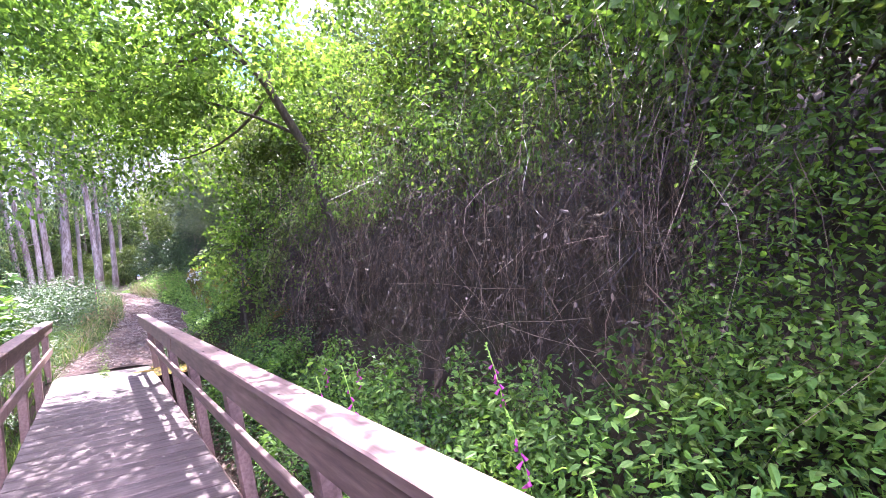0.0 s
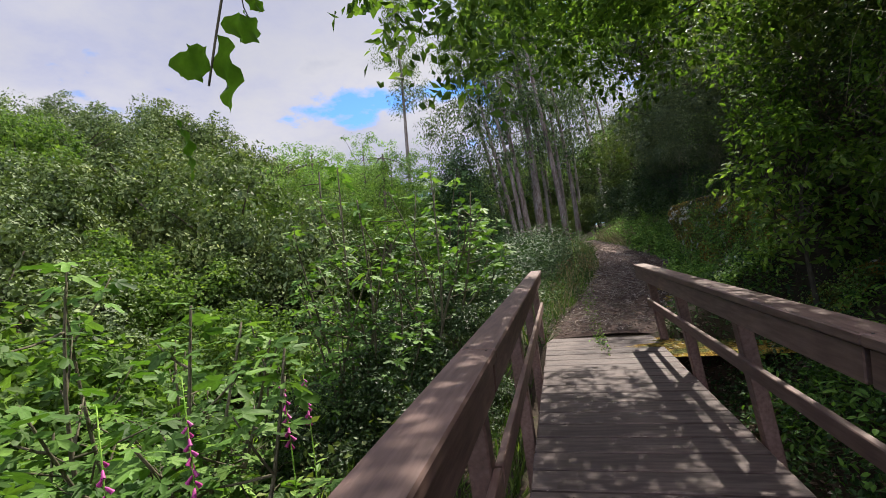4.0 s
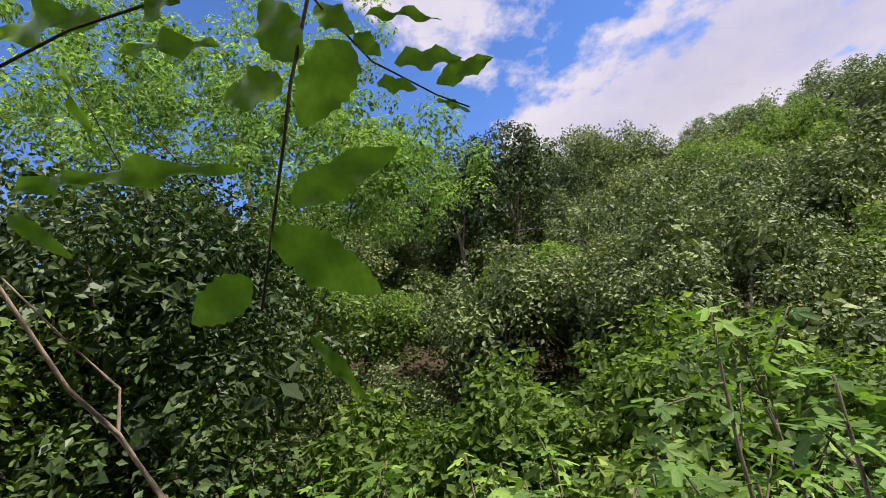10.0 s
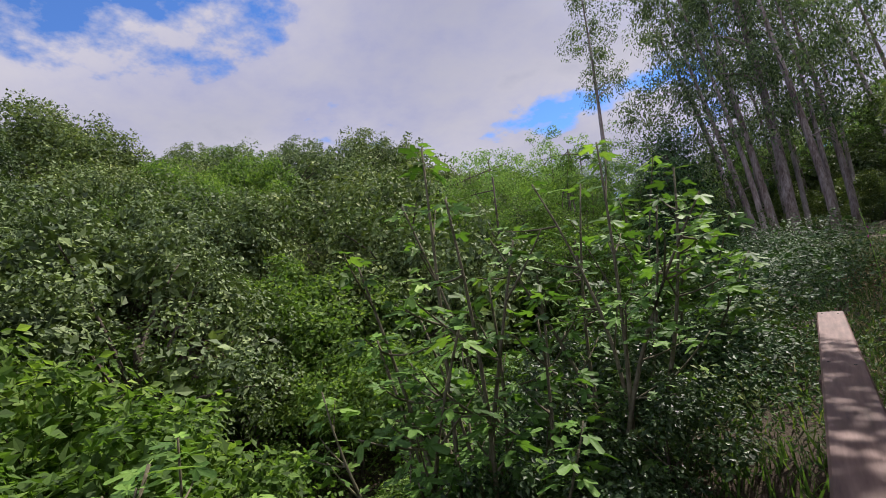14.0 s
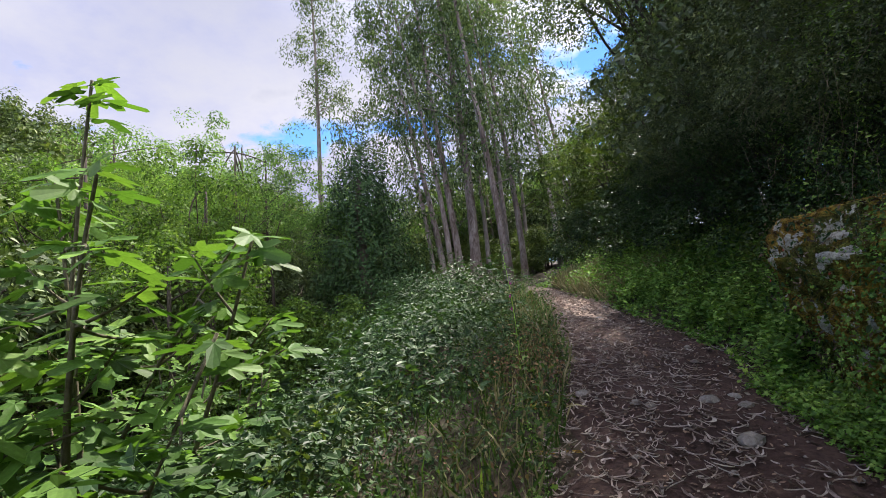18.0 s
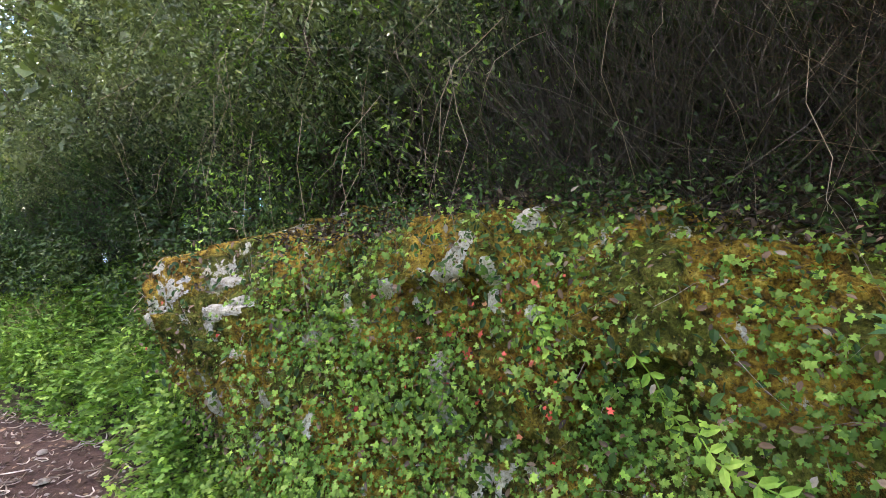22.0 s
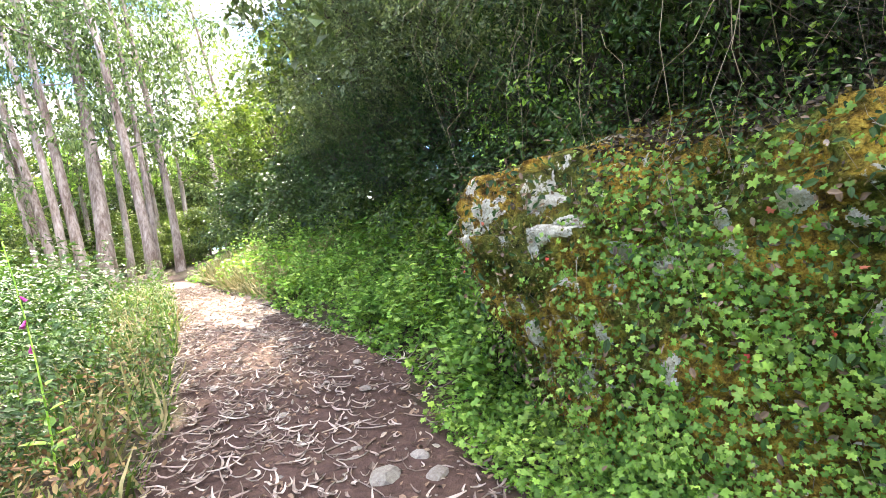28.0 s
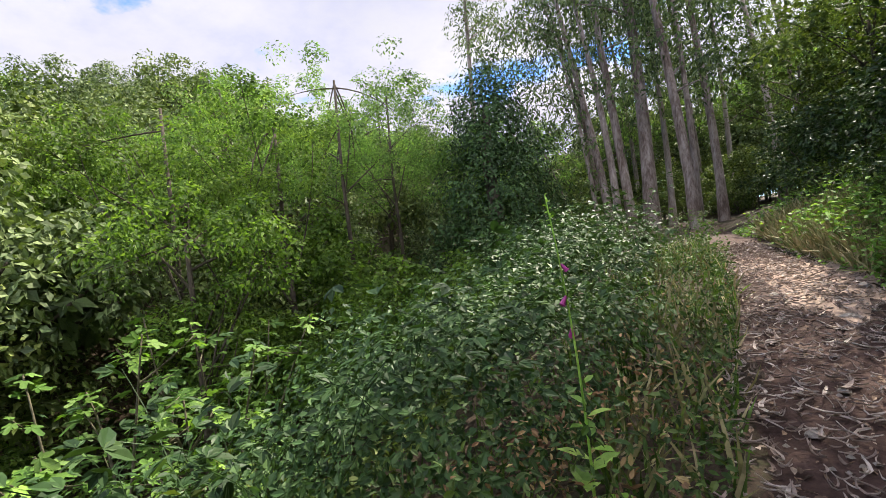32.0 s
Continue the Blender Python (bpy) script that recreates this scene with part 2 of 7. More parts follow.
M_SOIL = rough_material("forest_soil", [(0.3, (0.018, 0.012, 0.008)), (0.5, (0.05, 0.033, 0.02)), (0.62, (0.04, 0.05, 0.016)), (0.75, (0.09, 0.065, 0.04))], 1.6, 30, 1.0)
M_PATH = rough_material("path_earth", [(0.32, (0.018, 0.0095, 0.008)), (0.48, (0.052, 0.028, 0.022)), (0.62, (0.092, 0.054, 0.043)), (0.78, (0.185, 0.125, 0.1))], 0.7, 22, 1.0)
# sand colour that also carries the brightness of a sunlit patch
M_SUNLIT_SAND = rough_material("sunlit_sandy_soil", [(0.3, (0.16, 0.11, 0.08)), (0.5, (0.29, 0.21, 0.165)), (0.75, (0.42, 0.33, 0.27))], 3, 30, 0.7)
M_STONE = rough_material("pale_stone", [(0.3, (0.11, 0.09, 0.075)), (0.55, (0.23, 0.205, 0.18)), (0.75, (0.36, 0.335, 0.3))], 5, 40, 0.4, per_object=0.1)
M_EUC = rough_material("eucalyptus_bark", [(0.33, (0.035, 0.024, 0.018)), (0.46, (0.11, 0.08, 0.064)), (0.56, (0.2, 0.165, 0.142)), (0.72, (0.34, 0.3, 0.265))], 1.6, 9, 0.35, stretch=(2.2, 2.2, 0.35), per_object=0.08)
M_BARK = rough_material("dark_bark", [(0.3, (0.03, 0.024, 0.018)), (0.55, (0.085, 0.068, 0.05)), (0.75, (0.17, 0.145, 0.11))], 6, 34, 0.8, stretch=(1.5, 1.5, 0.4))
M_TWIG = rough_material("pale_twig", [(0.3, (0.14, 0.10, 0.07)), (0.55, (0.28, 0.22, 0.16)), (0.75, (0.4, 0.34, 0.26))], 8, 40, 0.4)
M_FIGSTEM = rough_material("fig_stem", [(0.3, (0.06, 0.05, 0.03)), (0.6, (0.14, 0.125, 0.08))], 8, 40, 0.4)
# cane browns lowered in colour to stand in for the hollow's shade
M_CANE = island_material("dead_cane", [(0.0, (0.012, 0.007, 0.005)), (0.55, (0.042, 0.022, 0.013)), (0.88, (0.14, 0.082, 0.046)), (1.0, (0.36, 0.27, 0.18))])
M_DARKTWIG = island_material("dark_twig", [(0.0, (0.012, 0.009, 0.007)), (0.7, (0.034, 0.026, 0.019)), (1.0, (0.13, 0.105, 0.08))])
M_STRIP = island_material("bark_strip", [(0.0, (0.15, 0.105, 0.085)), (0.5, (0.33, 0.26, 0.22)), (1.0, (0.56, 0.49, 0.43))])
M_LITTER = island_material("dead_leaf", [(0.0, (0.05, 0.03, 0.02)), (0.5, (0.15, 0.09, 0.055)), (0.85, (0.26, 0.17, 0.11)), (1.0, (0.36, 0.3, 0.24))])
# dead leaf again, darkened to carry the shade under thicket and canes
M_SHADED_LITTER = island_material("shaded_dead_leaf", [(0.0, (0.02, 0.012, 0.008)), (0.6, (0.06, 0.036, 0.022)), (0.92, (0.12, 0.08, 0.05)), (1.0, (0.26, 0.2, 0.15))])
M_DRYGRASS = island_material("dry_grass", [(0.0, (0.12, 0.14, 0.035)), (0.5, (0.26, 0.23, 0.09)), (1.0, (0.42, 0.34, 0.18))])
M_DRYFERN = island_material("dry_fern", [(0.0, (0.09, 0.045, 0.02)), (0.5, (0.22, 0.115, 0.045)), (1.0, (0.3, 0.22, 0.08))])
M_RED = island_material("red_leaf", [(0.0, (0.5, 0.04, 0.03)), (0.6, (0.7, 0.12, 0.08)), (1.0, (0.65, 0.3, 0.15))])
M_MOSS = island_material("moss_tips", [(0.0, (0.05, 0.032, 0.008)), (0.4, (0.15, 0.1, 0.022)), (0.75, (0.24, 0.18, 0.04)), (1.0, (0.16, 0.2, 0.04))], 0.95)
M_PINK = island_material("foxglove_bell", [(0.0, (0.25, 0.015, 0.12)), (0.6, (0.42, 0.04, 0.24)), (1.0, (0.55, 0.14, 0.36))], 0.5)

L_BRIGHT = leaf_material("young_leaf", (0.06, 0.115, 0.022), (0.125, 0.205, 0.042), (0.235, 0.31, 0.075), 0.45)
L_ASH = leaf_material("ash_leaf", (0.085, 0.165, 0.045), (0.165, 0.275, 0.08), (0.29, 0.4, 0.135), 0.5)
L_MID = leaf_material("shrub_leaf", (0.045, 0.075, 0.02), (0.1, 0.14, 0.036), (0.185, 0.215, 0.06), 0.27)
L_SAGE = leaf_material("sage_green_leaf", (0.055, 0.085, 0.032), (0.125, 0.17, 0.064), (0.24, 0.29, 0.12), 0.16, 0.4, 0.8, 0.18)
L_HILL = leaf_material("hill_leaf", (0.05, 0.082, 0.024), (0.125, 0.17, 0.05), (0.25, 0.285, 0.09), 0.14, 0.4, 0.6, 0.18)
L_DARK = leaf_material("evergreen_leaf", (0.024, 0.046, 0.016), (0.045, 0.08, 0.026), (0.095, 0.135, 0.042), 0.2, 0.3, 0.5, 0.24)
L_OLIVE = leaf_material("grey_green_leaf", (0.07, 0.095, 0.042), (0.145, 0.175, 0.078), (0.27, 0.29, 0.145), 0.25, 0.3, 0.8, 0.45)
L_FIG = leaf_material("fig_leaf", (0.062, 0.135, 0.026), (0.115, 0.215, 0.042), (0.225, 0.34, 0.07), 0.33, 0.4, 0.5, 0.18)
L_SPRAY = leaf_material("glossy_leaf", (0.06, 0.125, 0.018), (0.1, 0.19, 0.03), (0.16, 0.27, 0.045), 0.5, 0.3, 9.0)
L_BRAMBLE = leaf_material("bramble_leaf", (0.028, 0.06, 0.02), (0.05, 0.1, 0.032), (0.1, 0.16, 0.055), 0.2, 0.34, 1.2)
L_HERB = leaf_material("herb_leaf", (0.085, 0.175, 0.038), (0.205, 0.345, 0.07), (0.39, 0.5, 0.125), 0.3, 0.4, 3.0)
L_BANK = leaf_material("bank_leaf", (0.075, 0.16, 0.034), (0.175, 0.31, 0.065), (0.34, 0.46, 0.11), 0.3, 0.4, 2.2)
L_VERGE = leaf_material("verge_leaf", (0.03, 0.062, 0.018), (0.062, 0.108, 0.03), (0.14, 0.185, 0.055), 0.3, 0.4, 1.6)
L_SPURGE = leaf_material("spurge_leaf", (0.11, 0.23, 0.1), (0.17, 0.32, 0.14), (0.25, 0.42, 0.18), 0.25, 0.4)
L_GRASS = leaf_material("grass_blade", (0.04, 0.08, 0.018), (0.075, 0.13, 0.03), (0.17, 0.2, 0.06), 0.4, 0.5, 1.0)
L_EUC = leaf_material("eucalyptus_leaf", (0.05, 0.078, 0.034), (0.1, 0.142, 0.058), (0.19, 0.23, 0.1), 0.35, 0.4)


def rail_material():
    """Brown-red weathered timber."""
    m, nd, lk, bsdf = material("stained_timber")
    c = nd.new("ShaderNodeTexCoord")
    mp = nd.new("ShaderNodeMapping")
    mp.inputs["Scale"].default_value = (7, 0.7, 7)
    lk.new(c.outputs["Object"], mp.inputs[0])
    grain = noise_tex(nd, lk, 6, 7.0, 0.6, mp.outputs[0])
    info = nd.new("ShaderNodeObjectInfo")
    r = ramp(nd, (0.28, (0.07, 0.034, 0.026)), (0.5, (0.135, 0.072, 0.057)), (0.75, (0.21, 0.125, 0.103)))
    sm = nd.new("ShaderNodeMath")
    sm.operation = "MULTIPLY_ADD"
    sm.inputs[1].default_value = 0.12
    lk.new(info.outputs["Random"], sm.inputs[0])
    lk.new(grain.outputs["Fac"], sm.inputs[2])
    lk.new(sm.outputs[0], r.inputs[0])
    stain = noise_tex(nd, lk, 2.2, 5.0, 0.6, c.outputs["Object"])
    sr = ramp(nd, (0.35, (0.75, 0.75, 0.76)), (0.6, (1.0, 1.0, 1.0)), (0.75, (1.2, 1.17, 1.15)))
    lk.new(stain.outputs["Fac"], sr.inputs[0])
    lk.new(blend(nd, lk, 1.0, r.outputs[0], sr.outputs[0], "MULTIPLY"), bsdf.inputs["Base Color"])
    bm = nd.new("ShaderNodeBump")
    bm.inputs["Strength"].default_value, bm.inputs["Distance"].default_value = 0.25, 0.006
    lk.new(grain.outputs["Fac"], bm.inputs["Height"])
    lk.new(bm.outputs[0], bsdf.inputs["Normal"])
    bsdf.inputs["Roughness"].default_value = 0.62
    return m


def deck_material():
    """Ribbed composite board, dusty, greyish brown."""
    m, nd, lk, bsdf = material("ribbed_deck_board")
    c = nd.new("ShaderNodeTexCoord")
    mp = nd.new("ShaderNodeMapping")
    mp.inputs["Scale"].default_value = (0.9, 9, 4)
    lk.new(c.outputs["Object"], mp.inputs[0])
    streak = noise_tex(nd, lk, 3.5, 6.0, 0.6, mp.outputs[0])
    info = nd.new("ShaderNodeObjectInfo")
    sm = nd.new("ShaderNodeMath")
    sm.operation = "MULTIPLY_ADD"
    sm.inputs[1].default_value = 0.16
    lk.new(info.outputs["Random"], sm.inputs[0])
    lk.new(streak.outputs["Fac"], sm.inputs[2])
    r = ramp(nd, (0.35, (0.048, 0.029, 0.027)), (0.55, (0.082, 0.053, 0.048)), (0.8, (0.145, 0.105, 0.094)))
    lk.new(sm.outputs[0], r.inputs[0])
    wave = nd.new("ShaderNodeTexWave")
    wave.bands_direction = "Y"
    wave.inputs["Scale"].default_value = 26.0
    wave.inputs["Distortion"].default_value = 0.1
    lk.new(c.outputs["Object"], wave.inputs["Vector"])
    rib = ramp(nd, (0.1, (0.72, 0.72, 0.72)), (0.5, (1, 1, 1)))
    lk.new(wave.outputs["Fac"], rib.inputs[0])
    dust = noise_tex(nd, lk, 1.3, 6.0, 0.62, c.outputs["Object"])
    dr = ramp(nd, (0.4, (0.85, 0.85, 0.85)), (0.7, (1.25, 1.2, 1.15)))
    lk.new(dust.outputs["Fac"], dr.inputs[0])
    col = blend(nd, lk, 1.0, r.outputs[0], rib.outputs[0], "MULTIPLY")
    lk.new(blend(nd, lk, 1.0, col, dr.outputs[0], "MULTIPLY"), bsdf.inputs["Base Color"])
    bm = nd.new("ShaderNodeBump")
    bm.inputs["Strength"].default_value, bm.inputs["Distance"].default_value = 0.5, 0.004
    lk.new(wave.outputs["Fac"], bm.inputs["Height"])
    lk.new(bm.outputs[0], bsdf.inputs["Normal"])
    bsdf.inputs["Roughness"].default_value = 0.7
    return m


def rock_material(name, bare):
    """Limestone under golden-brown and green moss, with small pale bare streaks."""
    m, nd, lk, bsdf = material(name)
    c = nd.new("ShaderNodeTexCoord")
    tall = nd.new("ShaderNodeMapping")
    tall.inputs["Scale"].default_value = (1, 1.9, 0.75)
    lk.new(c.outputs["Object"], tall.inputs[0])
    big = noise_tex(nd, lk, 4.2, 8.0, 0.68, tall.outputs[0])
    broad = noise_tex(nd, lk, 2.6, 5.0, 0.6, c.outputs["Object"])
    mid = noise_tex(nd, lk, 15, 6.0, 0.7, c.outputs["Object"])
    fine = noise_tex(nd, lk, 85, 5.0, 0.75, c.outputs["Object"])
    gold = ramp(nd, (0.34, (0.035, 0.018, 0.006)), (0.46, (0.22, 0.125, 0.025)), (0.56, (0.42, 0.27, 0.045)), (0.68, (0.56, 0.42, 0.1)))
    green = ramp(nd, (0.34, (0.018, 0.02, 0.006)), (0.5, (0.1, 0.105, 0.022)), (0.66, (0.22, 0.23, 0.05)))
    for r in (gold, green):
        lk.new(mid.outputs["Fac"], r.inputs[0])
    kind = ramp(nd, (0.46, (0, 0, 0)), (0.56, (1, 1, 1)))
    lk.new(broad.outputs["Fac"], kind.inputs[0])
    moss = blend(nd, lk, kind.outputs[0], gold.outputs[0], green.outputs[0])
    grit = ramp(nd, (0.3, (0.4, 0.4, 0.4)), (0.6, (1.3, 1.3, 1.3)))
    lk.new(fine.outputs["Fac"], grit.inputs[0])
    moss = blend(nd, lk, 1.0, moss, grit.outputs[0], "MULTIPLY")
    stone = ramp(nd, (0.3, (0.28, 0.24, 0.2)), (0.5, (0.6, 0.56, 0.5)), (0.7, (0.82, 0.78, 0.7)))
    lk.new(fine.outputs["Fac"], stone.inputs[0])
    sel = nd.new("ShaderNodeMath")
    sel.operation = "MULTIPLY_ADD"
    sel.inputs[1].default_value = 0.4
    lk.new(mid.outputs["Fac"], sel.inputs[0])
    lk.new(big.outputs["Fac"], sel.inputs[2])
    cut = ramp(nd, (bare, (0, 0, 0)), (bare + 0.03, (1, 1, 1)))
    lk.new(sel.outputs[0], cut.inputs[0])
    lk.new(blend(nd, lk, cut.outputs[0], moss, stone.outputs[0]), bsdf.inputs["Base Color"])
    high = nd.new("ShaderNodeMath")
    high.operation = "MULTIPLY_ADD"
    high.inputs[1].default_value = 0.35
    lk.new(fine.outputs["Fac"], high.inputs[0])
    lk.new(mid.outputs["Fac"], high.inputs[2])
    bm = nd.new("ShaderNodeBump")
    bm.inputs["Strength"].default_value, bm.inputs["Distance"].default_value = 1.0, 0.05
    lk.new(high.outputs[0], bm.inputs["Height"])
    lk.new(bm.outputs[0], bsdf.inputs["Normal"])
    bsdf.inputs["Roughness"].default_value, bsdf.inputs["Specular IOR Level"].default_value = 0.95, 0.15
    return m


M_RAIL, M_DECK, M_ROCK = rail_material(), deck_material(), rock_material("mossy_rock", 0.83)
M_CORNER, M_CHALK = rock_material("lichen_rock", 0.8), rough_material("chalky_limestone", [(0.32, (0.16, 0.13, 0.09)), (0.44, (0.4, 0.36, 0.3)), (0.58, (0.66, 0.62, 0.55))], 26, 90, 0.9)

# ---- builders ----
rng = np.random.default_rng(7)


def mesh_of(name, verts, faces, mat, smooth=False):
    """One mesh from arrays; faces: arrays of vertex numbers, a row for each face."""
    me = bpy.data.meshes.new(name)
    verts = np.asarray(verts, np.float32).reshape(-1, 3)
    faces = [np.asarray(f, np.int32) for f in faces if len(f)]
    loops = np.concatenate([f.ravel() for f in faces])
    sizes = np.concatenate([np.full(len(f), f.shape[1], np.int32) for f in faces])
    me.vertices.add(len(verts))
    me.vertices.foreach_set("co", verts.ravel())
    me.loops.add(len(loops))
    me.loops.foreach_set("vertex_index", loops)
    me.polygons.add(len(sizes))
    me.polygons.foreach_set("loop_start", np.concatenate(([0], np.cumsum(sizes)[:-1])).astype(np.int32))
    me.polygons.foreach_set("use_smooth", np.full(len(sizes), smooth))
    me.update(calc_edges=True)
    me.materials.append(mat)
    return me


def part(name, me, parent=None, label=""):
    ob = new(name, me)
    if parent is not None:
        ob.parent = parent
    return tagged(ob, label)


def thing(name, label, category, at=(0, 0, 0), group="", turn=0.0):
    ob = new(name)
    ob.matrix_world = pose(*at, 0, 0, turn)
    return tagged(ob, label, category, group)


def stuff(name, me, label, category):
    return tagged(new(name, me), label, category, kind="stuff")


def unit(v):
    return v / np.maximum(np.linalg.norm(v, axis=-1, keepdims=True), 1e-9)


OVAL = (np.array([(0, 0, 0), (-.22, .28, .05), (-.2, .66, .04), (0, 1, -.08), (.2, .66, .04), (.22, .28, .05)]), [np.array([(0, 1, 2, 3), (0, 3, 4, 5)])])
KITE = (np.array([(0, 0, 0), (-.3, .42, .07), (0, 1, -.04), (.3, .42, .07)]), [np.array([(0, 2, 1), (0, 3, 2)])])
LANCE = (np.array([(0, 0, 0), (-.075, .35, .02), (0, 1, -.12), (.075, .35, .02)]), [np.array([(0, 2, 1), (0, 3, 2)])])
WIDE_LANCE = (LANCE[0] * [2.2, 1, 1], LANCE[1])
BLADE = (np.array([(-.035, 0, 0), (.035, 0, 0), (.028, .55, -.05), (-.028, .55, -.05), (0, 1, -.25)]), [np.array([(0, 1, 2, 3)]), np.array([(3, 2, 4)])])


def lobed():
    """A fig leaf: five blunt lobes round a stalk end."""
    pts = [(0, 0.12, 0.02)]
    for a, r in ((-150, .3), (-118, .48), (-98, .36), (-74, .72), (-56, .74), (-38, .42), (-14, .96), (0, 1.02), (14, .96), (38, .42), (56, .74), (74, .72), (98, .36), (118, .48), (150, .3)):
        s, c = math.sin(radians(a)), math.cos(radians(a))
        pts.append((s * r * .62, .12 + c * r * .88, -.16 * r * r + .05 * abs(s)))
    n = len(pts)
    return np.array(pts), [np.array([(0, i + 1, i) for i in range(1, n - 1)])]


LOBED = lobed()


def star():
    """A small palmate leaf of the herb kind: five toothed lobes."""
    pts = [(0, 0.3, 0.03)]
    for a, r in ((-145, .3), (-108, .58), (-80, .42), (-50, .66), (-24, .44), (0, .76), (24, .44), (50, .66), (80, .42), (108, .58), (145, .3)):
        s, c = math.sin(radians(a)), math.cos(radians(a))
        pts.append((s * r, .3 + c * r, -.1 * r))
    return np.array(pts), [np.array([(0, i + 1, i) for i in range(1, len(pts) - 1)])]


STAR = star()


def leaf_arrays(shape, at, along, up, size):
    """Leaves of one shape at the given points; along: from stalk to tip; up: the upper side."""
    tv, tf = shape
    along = unit(along)
    right = unit(np.cross(along, up))
    up = np.cross(right, along)
    size = np.broadcast_to(np.asarray(size, float), (len(at),))[:, None, None]
    v = at[:, None, :] + size * (tv[None, :, 0:1] * right[:, None] + tv[None, :, 1:2] * along[:, None] + tv[None, :, 2:3] * up[:, None])
    n, k = len(at), len(tv)
    faces = [(f[None] + (np.arange(n) * k)[:, None, None]).reshape(-1, f.shape[1]) for f in tf]
    return v.reshape(-1, 3), faces


def join(*sets):
    """Several (verts, faces) as one; faces are grouped by their number of corners."""
    vs, by, base = [], {}, 0
    for v, fs in sets:
        for f in fs:
            by.setdefault(f.shape[1], []).append(np.asarray(f) + base)
        vs.append(v)
        base += len(v)
    return np.concatenate(vs), [np.concatenate(f) for f in by.values()]


def tube(points, radii, sides=6, cap=True):
    """A bent, tapered stem."""
    p = np.asarray(points, float)
    r = np.broadcast_to(np.asarray(radii, float), (len(p),))
    d = unit(np.gradient(p, axis=0))
    ref = np.where(np.abs(d[:, 2:3]) > 0.9, [[1.0, 0, 0]], [[0, 0, 1.0]])
    a = unit(np.cross(d, ref))
    b = np.cross(d, a)
    ang = np.arange(sides) * 2 * np.pi / sides
    v = p[:, None] + r[:, None, None] * (np.cos(ang)[None, :, None] * a[:, None] + np.sin(ang)[None, :, None] * b[:, None])
    i, j = np.meshgrid(np.arange(len(p) - 1), np.arange(sides), indexing="ij")
    k = (j + 1) % sides
    f = np.stack([i * sides + j, i * sides + k, (i + 1) * sides + k, (i + 1) * sides + j], -1).reshape(-1, 4)
    v = v.reshape(-1, 3)
    faces = [f]
    if cap:
        v = np.vstack([v, p[-1:]])
        n = len(v) - 1
        o = (len(p) - 1) * sides
        faces.append(np.array([(o + q, o + (q + 1) % sides, n) for q in range(sides)]))
    return v, faces


def stems(starts, ends, sag, radius, seg=4, sides=3):
    """Many thin bent stems at once."""
    n = len(starts)
    u = np.linspace(0, 1, seg + 1)
    mid = (starts + ends) / 2 + sag
    p = ((1 - u) ** 2)[None, :, None] * starts[:, None] + (2 * u * (1 - u))[None, :, None] * mid[:, None] + (u ** 2)[None, :, None] * ends[:, None]
    wob = rng.normal(0, 1, (n, seg + 1, 3)) * (np.linalg.norm(ends - starts, axis=1) * 0.025)[:, None, None]
    p = p + wob * np.r_[0, np.ones(seg)][None, :, None]
    d = unit(ends - starts)
    a = unit(np.cross(d, rng.normal(size=(n, 3))))
    b = np.cross(d, a)
    ang = np.arange(sides) * 2 * np.pi / sides
    ring = np.cos(ang)[None, :, None] * a[:, None] + np.sin(ang)[None, :, None] * b[:, None]
    rad = np.broadcast_to(np.asarray(radius, float), (n,))[:, None] * (1 - 0.65 * u)[None]
    v = p[:, :, None] + rad[:, :, None, None] * ring[:, None]
    per = (seg + 1) * sides
    i, j = np.meshgrid(np.arange(seg), np.arange(sides), indexing="ij")
    k = (j + 1) % sides
    f = np.stack([i * sides + j, i * sides + k, (i + 1) * sides + k, (i + 1) * sides + j], -1).reshape(-1, 4)
    f = (f[None] + (np.arange(n) * per)[:, None, None]).reshape(-1, 4)
    return v.reshape(-1, 3), [f]


def clump_leaves(centres, radii, count, size, shape, droop=0.25, flat=0.75, out_bias=0.8):
    """Leaves in rounded tufts: dense at the tuft's rim, facing outwards and up."""
    centres, radii = np.asarray(centres, float), np.asarray(radii, float)
    n = len(centres)
    d = unit(rng.normal(size=(n, count, 3)) + [0, 0, 0.25])
    r = radii[:, None, None] * (0.45 + 0.6 * rng.random((n, count, 1)) ** 0.6)
    at = centres[:, None] + d * r * [1, 1, flat]
    up = unit(d * out_bias * 1.4 + rng.normal(0, 0.38, d.shape) + [0, 0, 0.6])
    along = unit(np.cross(up, rng.normal(size=d.shape)) + d * 0.5 - [0, 0, droop])
    s = size * rng.uniform(0.6, 1.25, (n, count))
    return leaf_arrays(shape, at.reshape(-1, 3), along.reshape(-1, 3), up.reshape(-1, 3), s.reshape(-1))


def sphere_points(n, low=-0.35):
    p = unit(rng.normal(size=(n * 4, 3)))
    return p[p[:, 2] > low][:n]

# ---- ground ----


def smooth(a, b, x):
    u = np.clip((x - a) / (b - a), 0, 1)
    return u * u * (3 - 2 * u)


def path_mid(y):
    return np.interp(y, [-40, 0, 1.5, 3.8, 6, 9, 11.6, 14, 17, 22, 60], [0, 0, 0.45, 1.08, 1.38, 1.22, 0.8, 0.55, 0.35, -0.2, -5])


def path_half(y):
    return np.interp(y, [0, 3.8, 7, 9.5, 11.6, 14, 60], [0.72, 0.93, 0.8, 0.55, 0.36, 0.33, 0.4])


def path_z(y):
    return np.interp(y, [-60, 0, 12.6, 16, 22, 60], [0, 0, 1.26, 1.3, 1.45, 1.9])


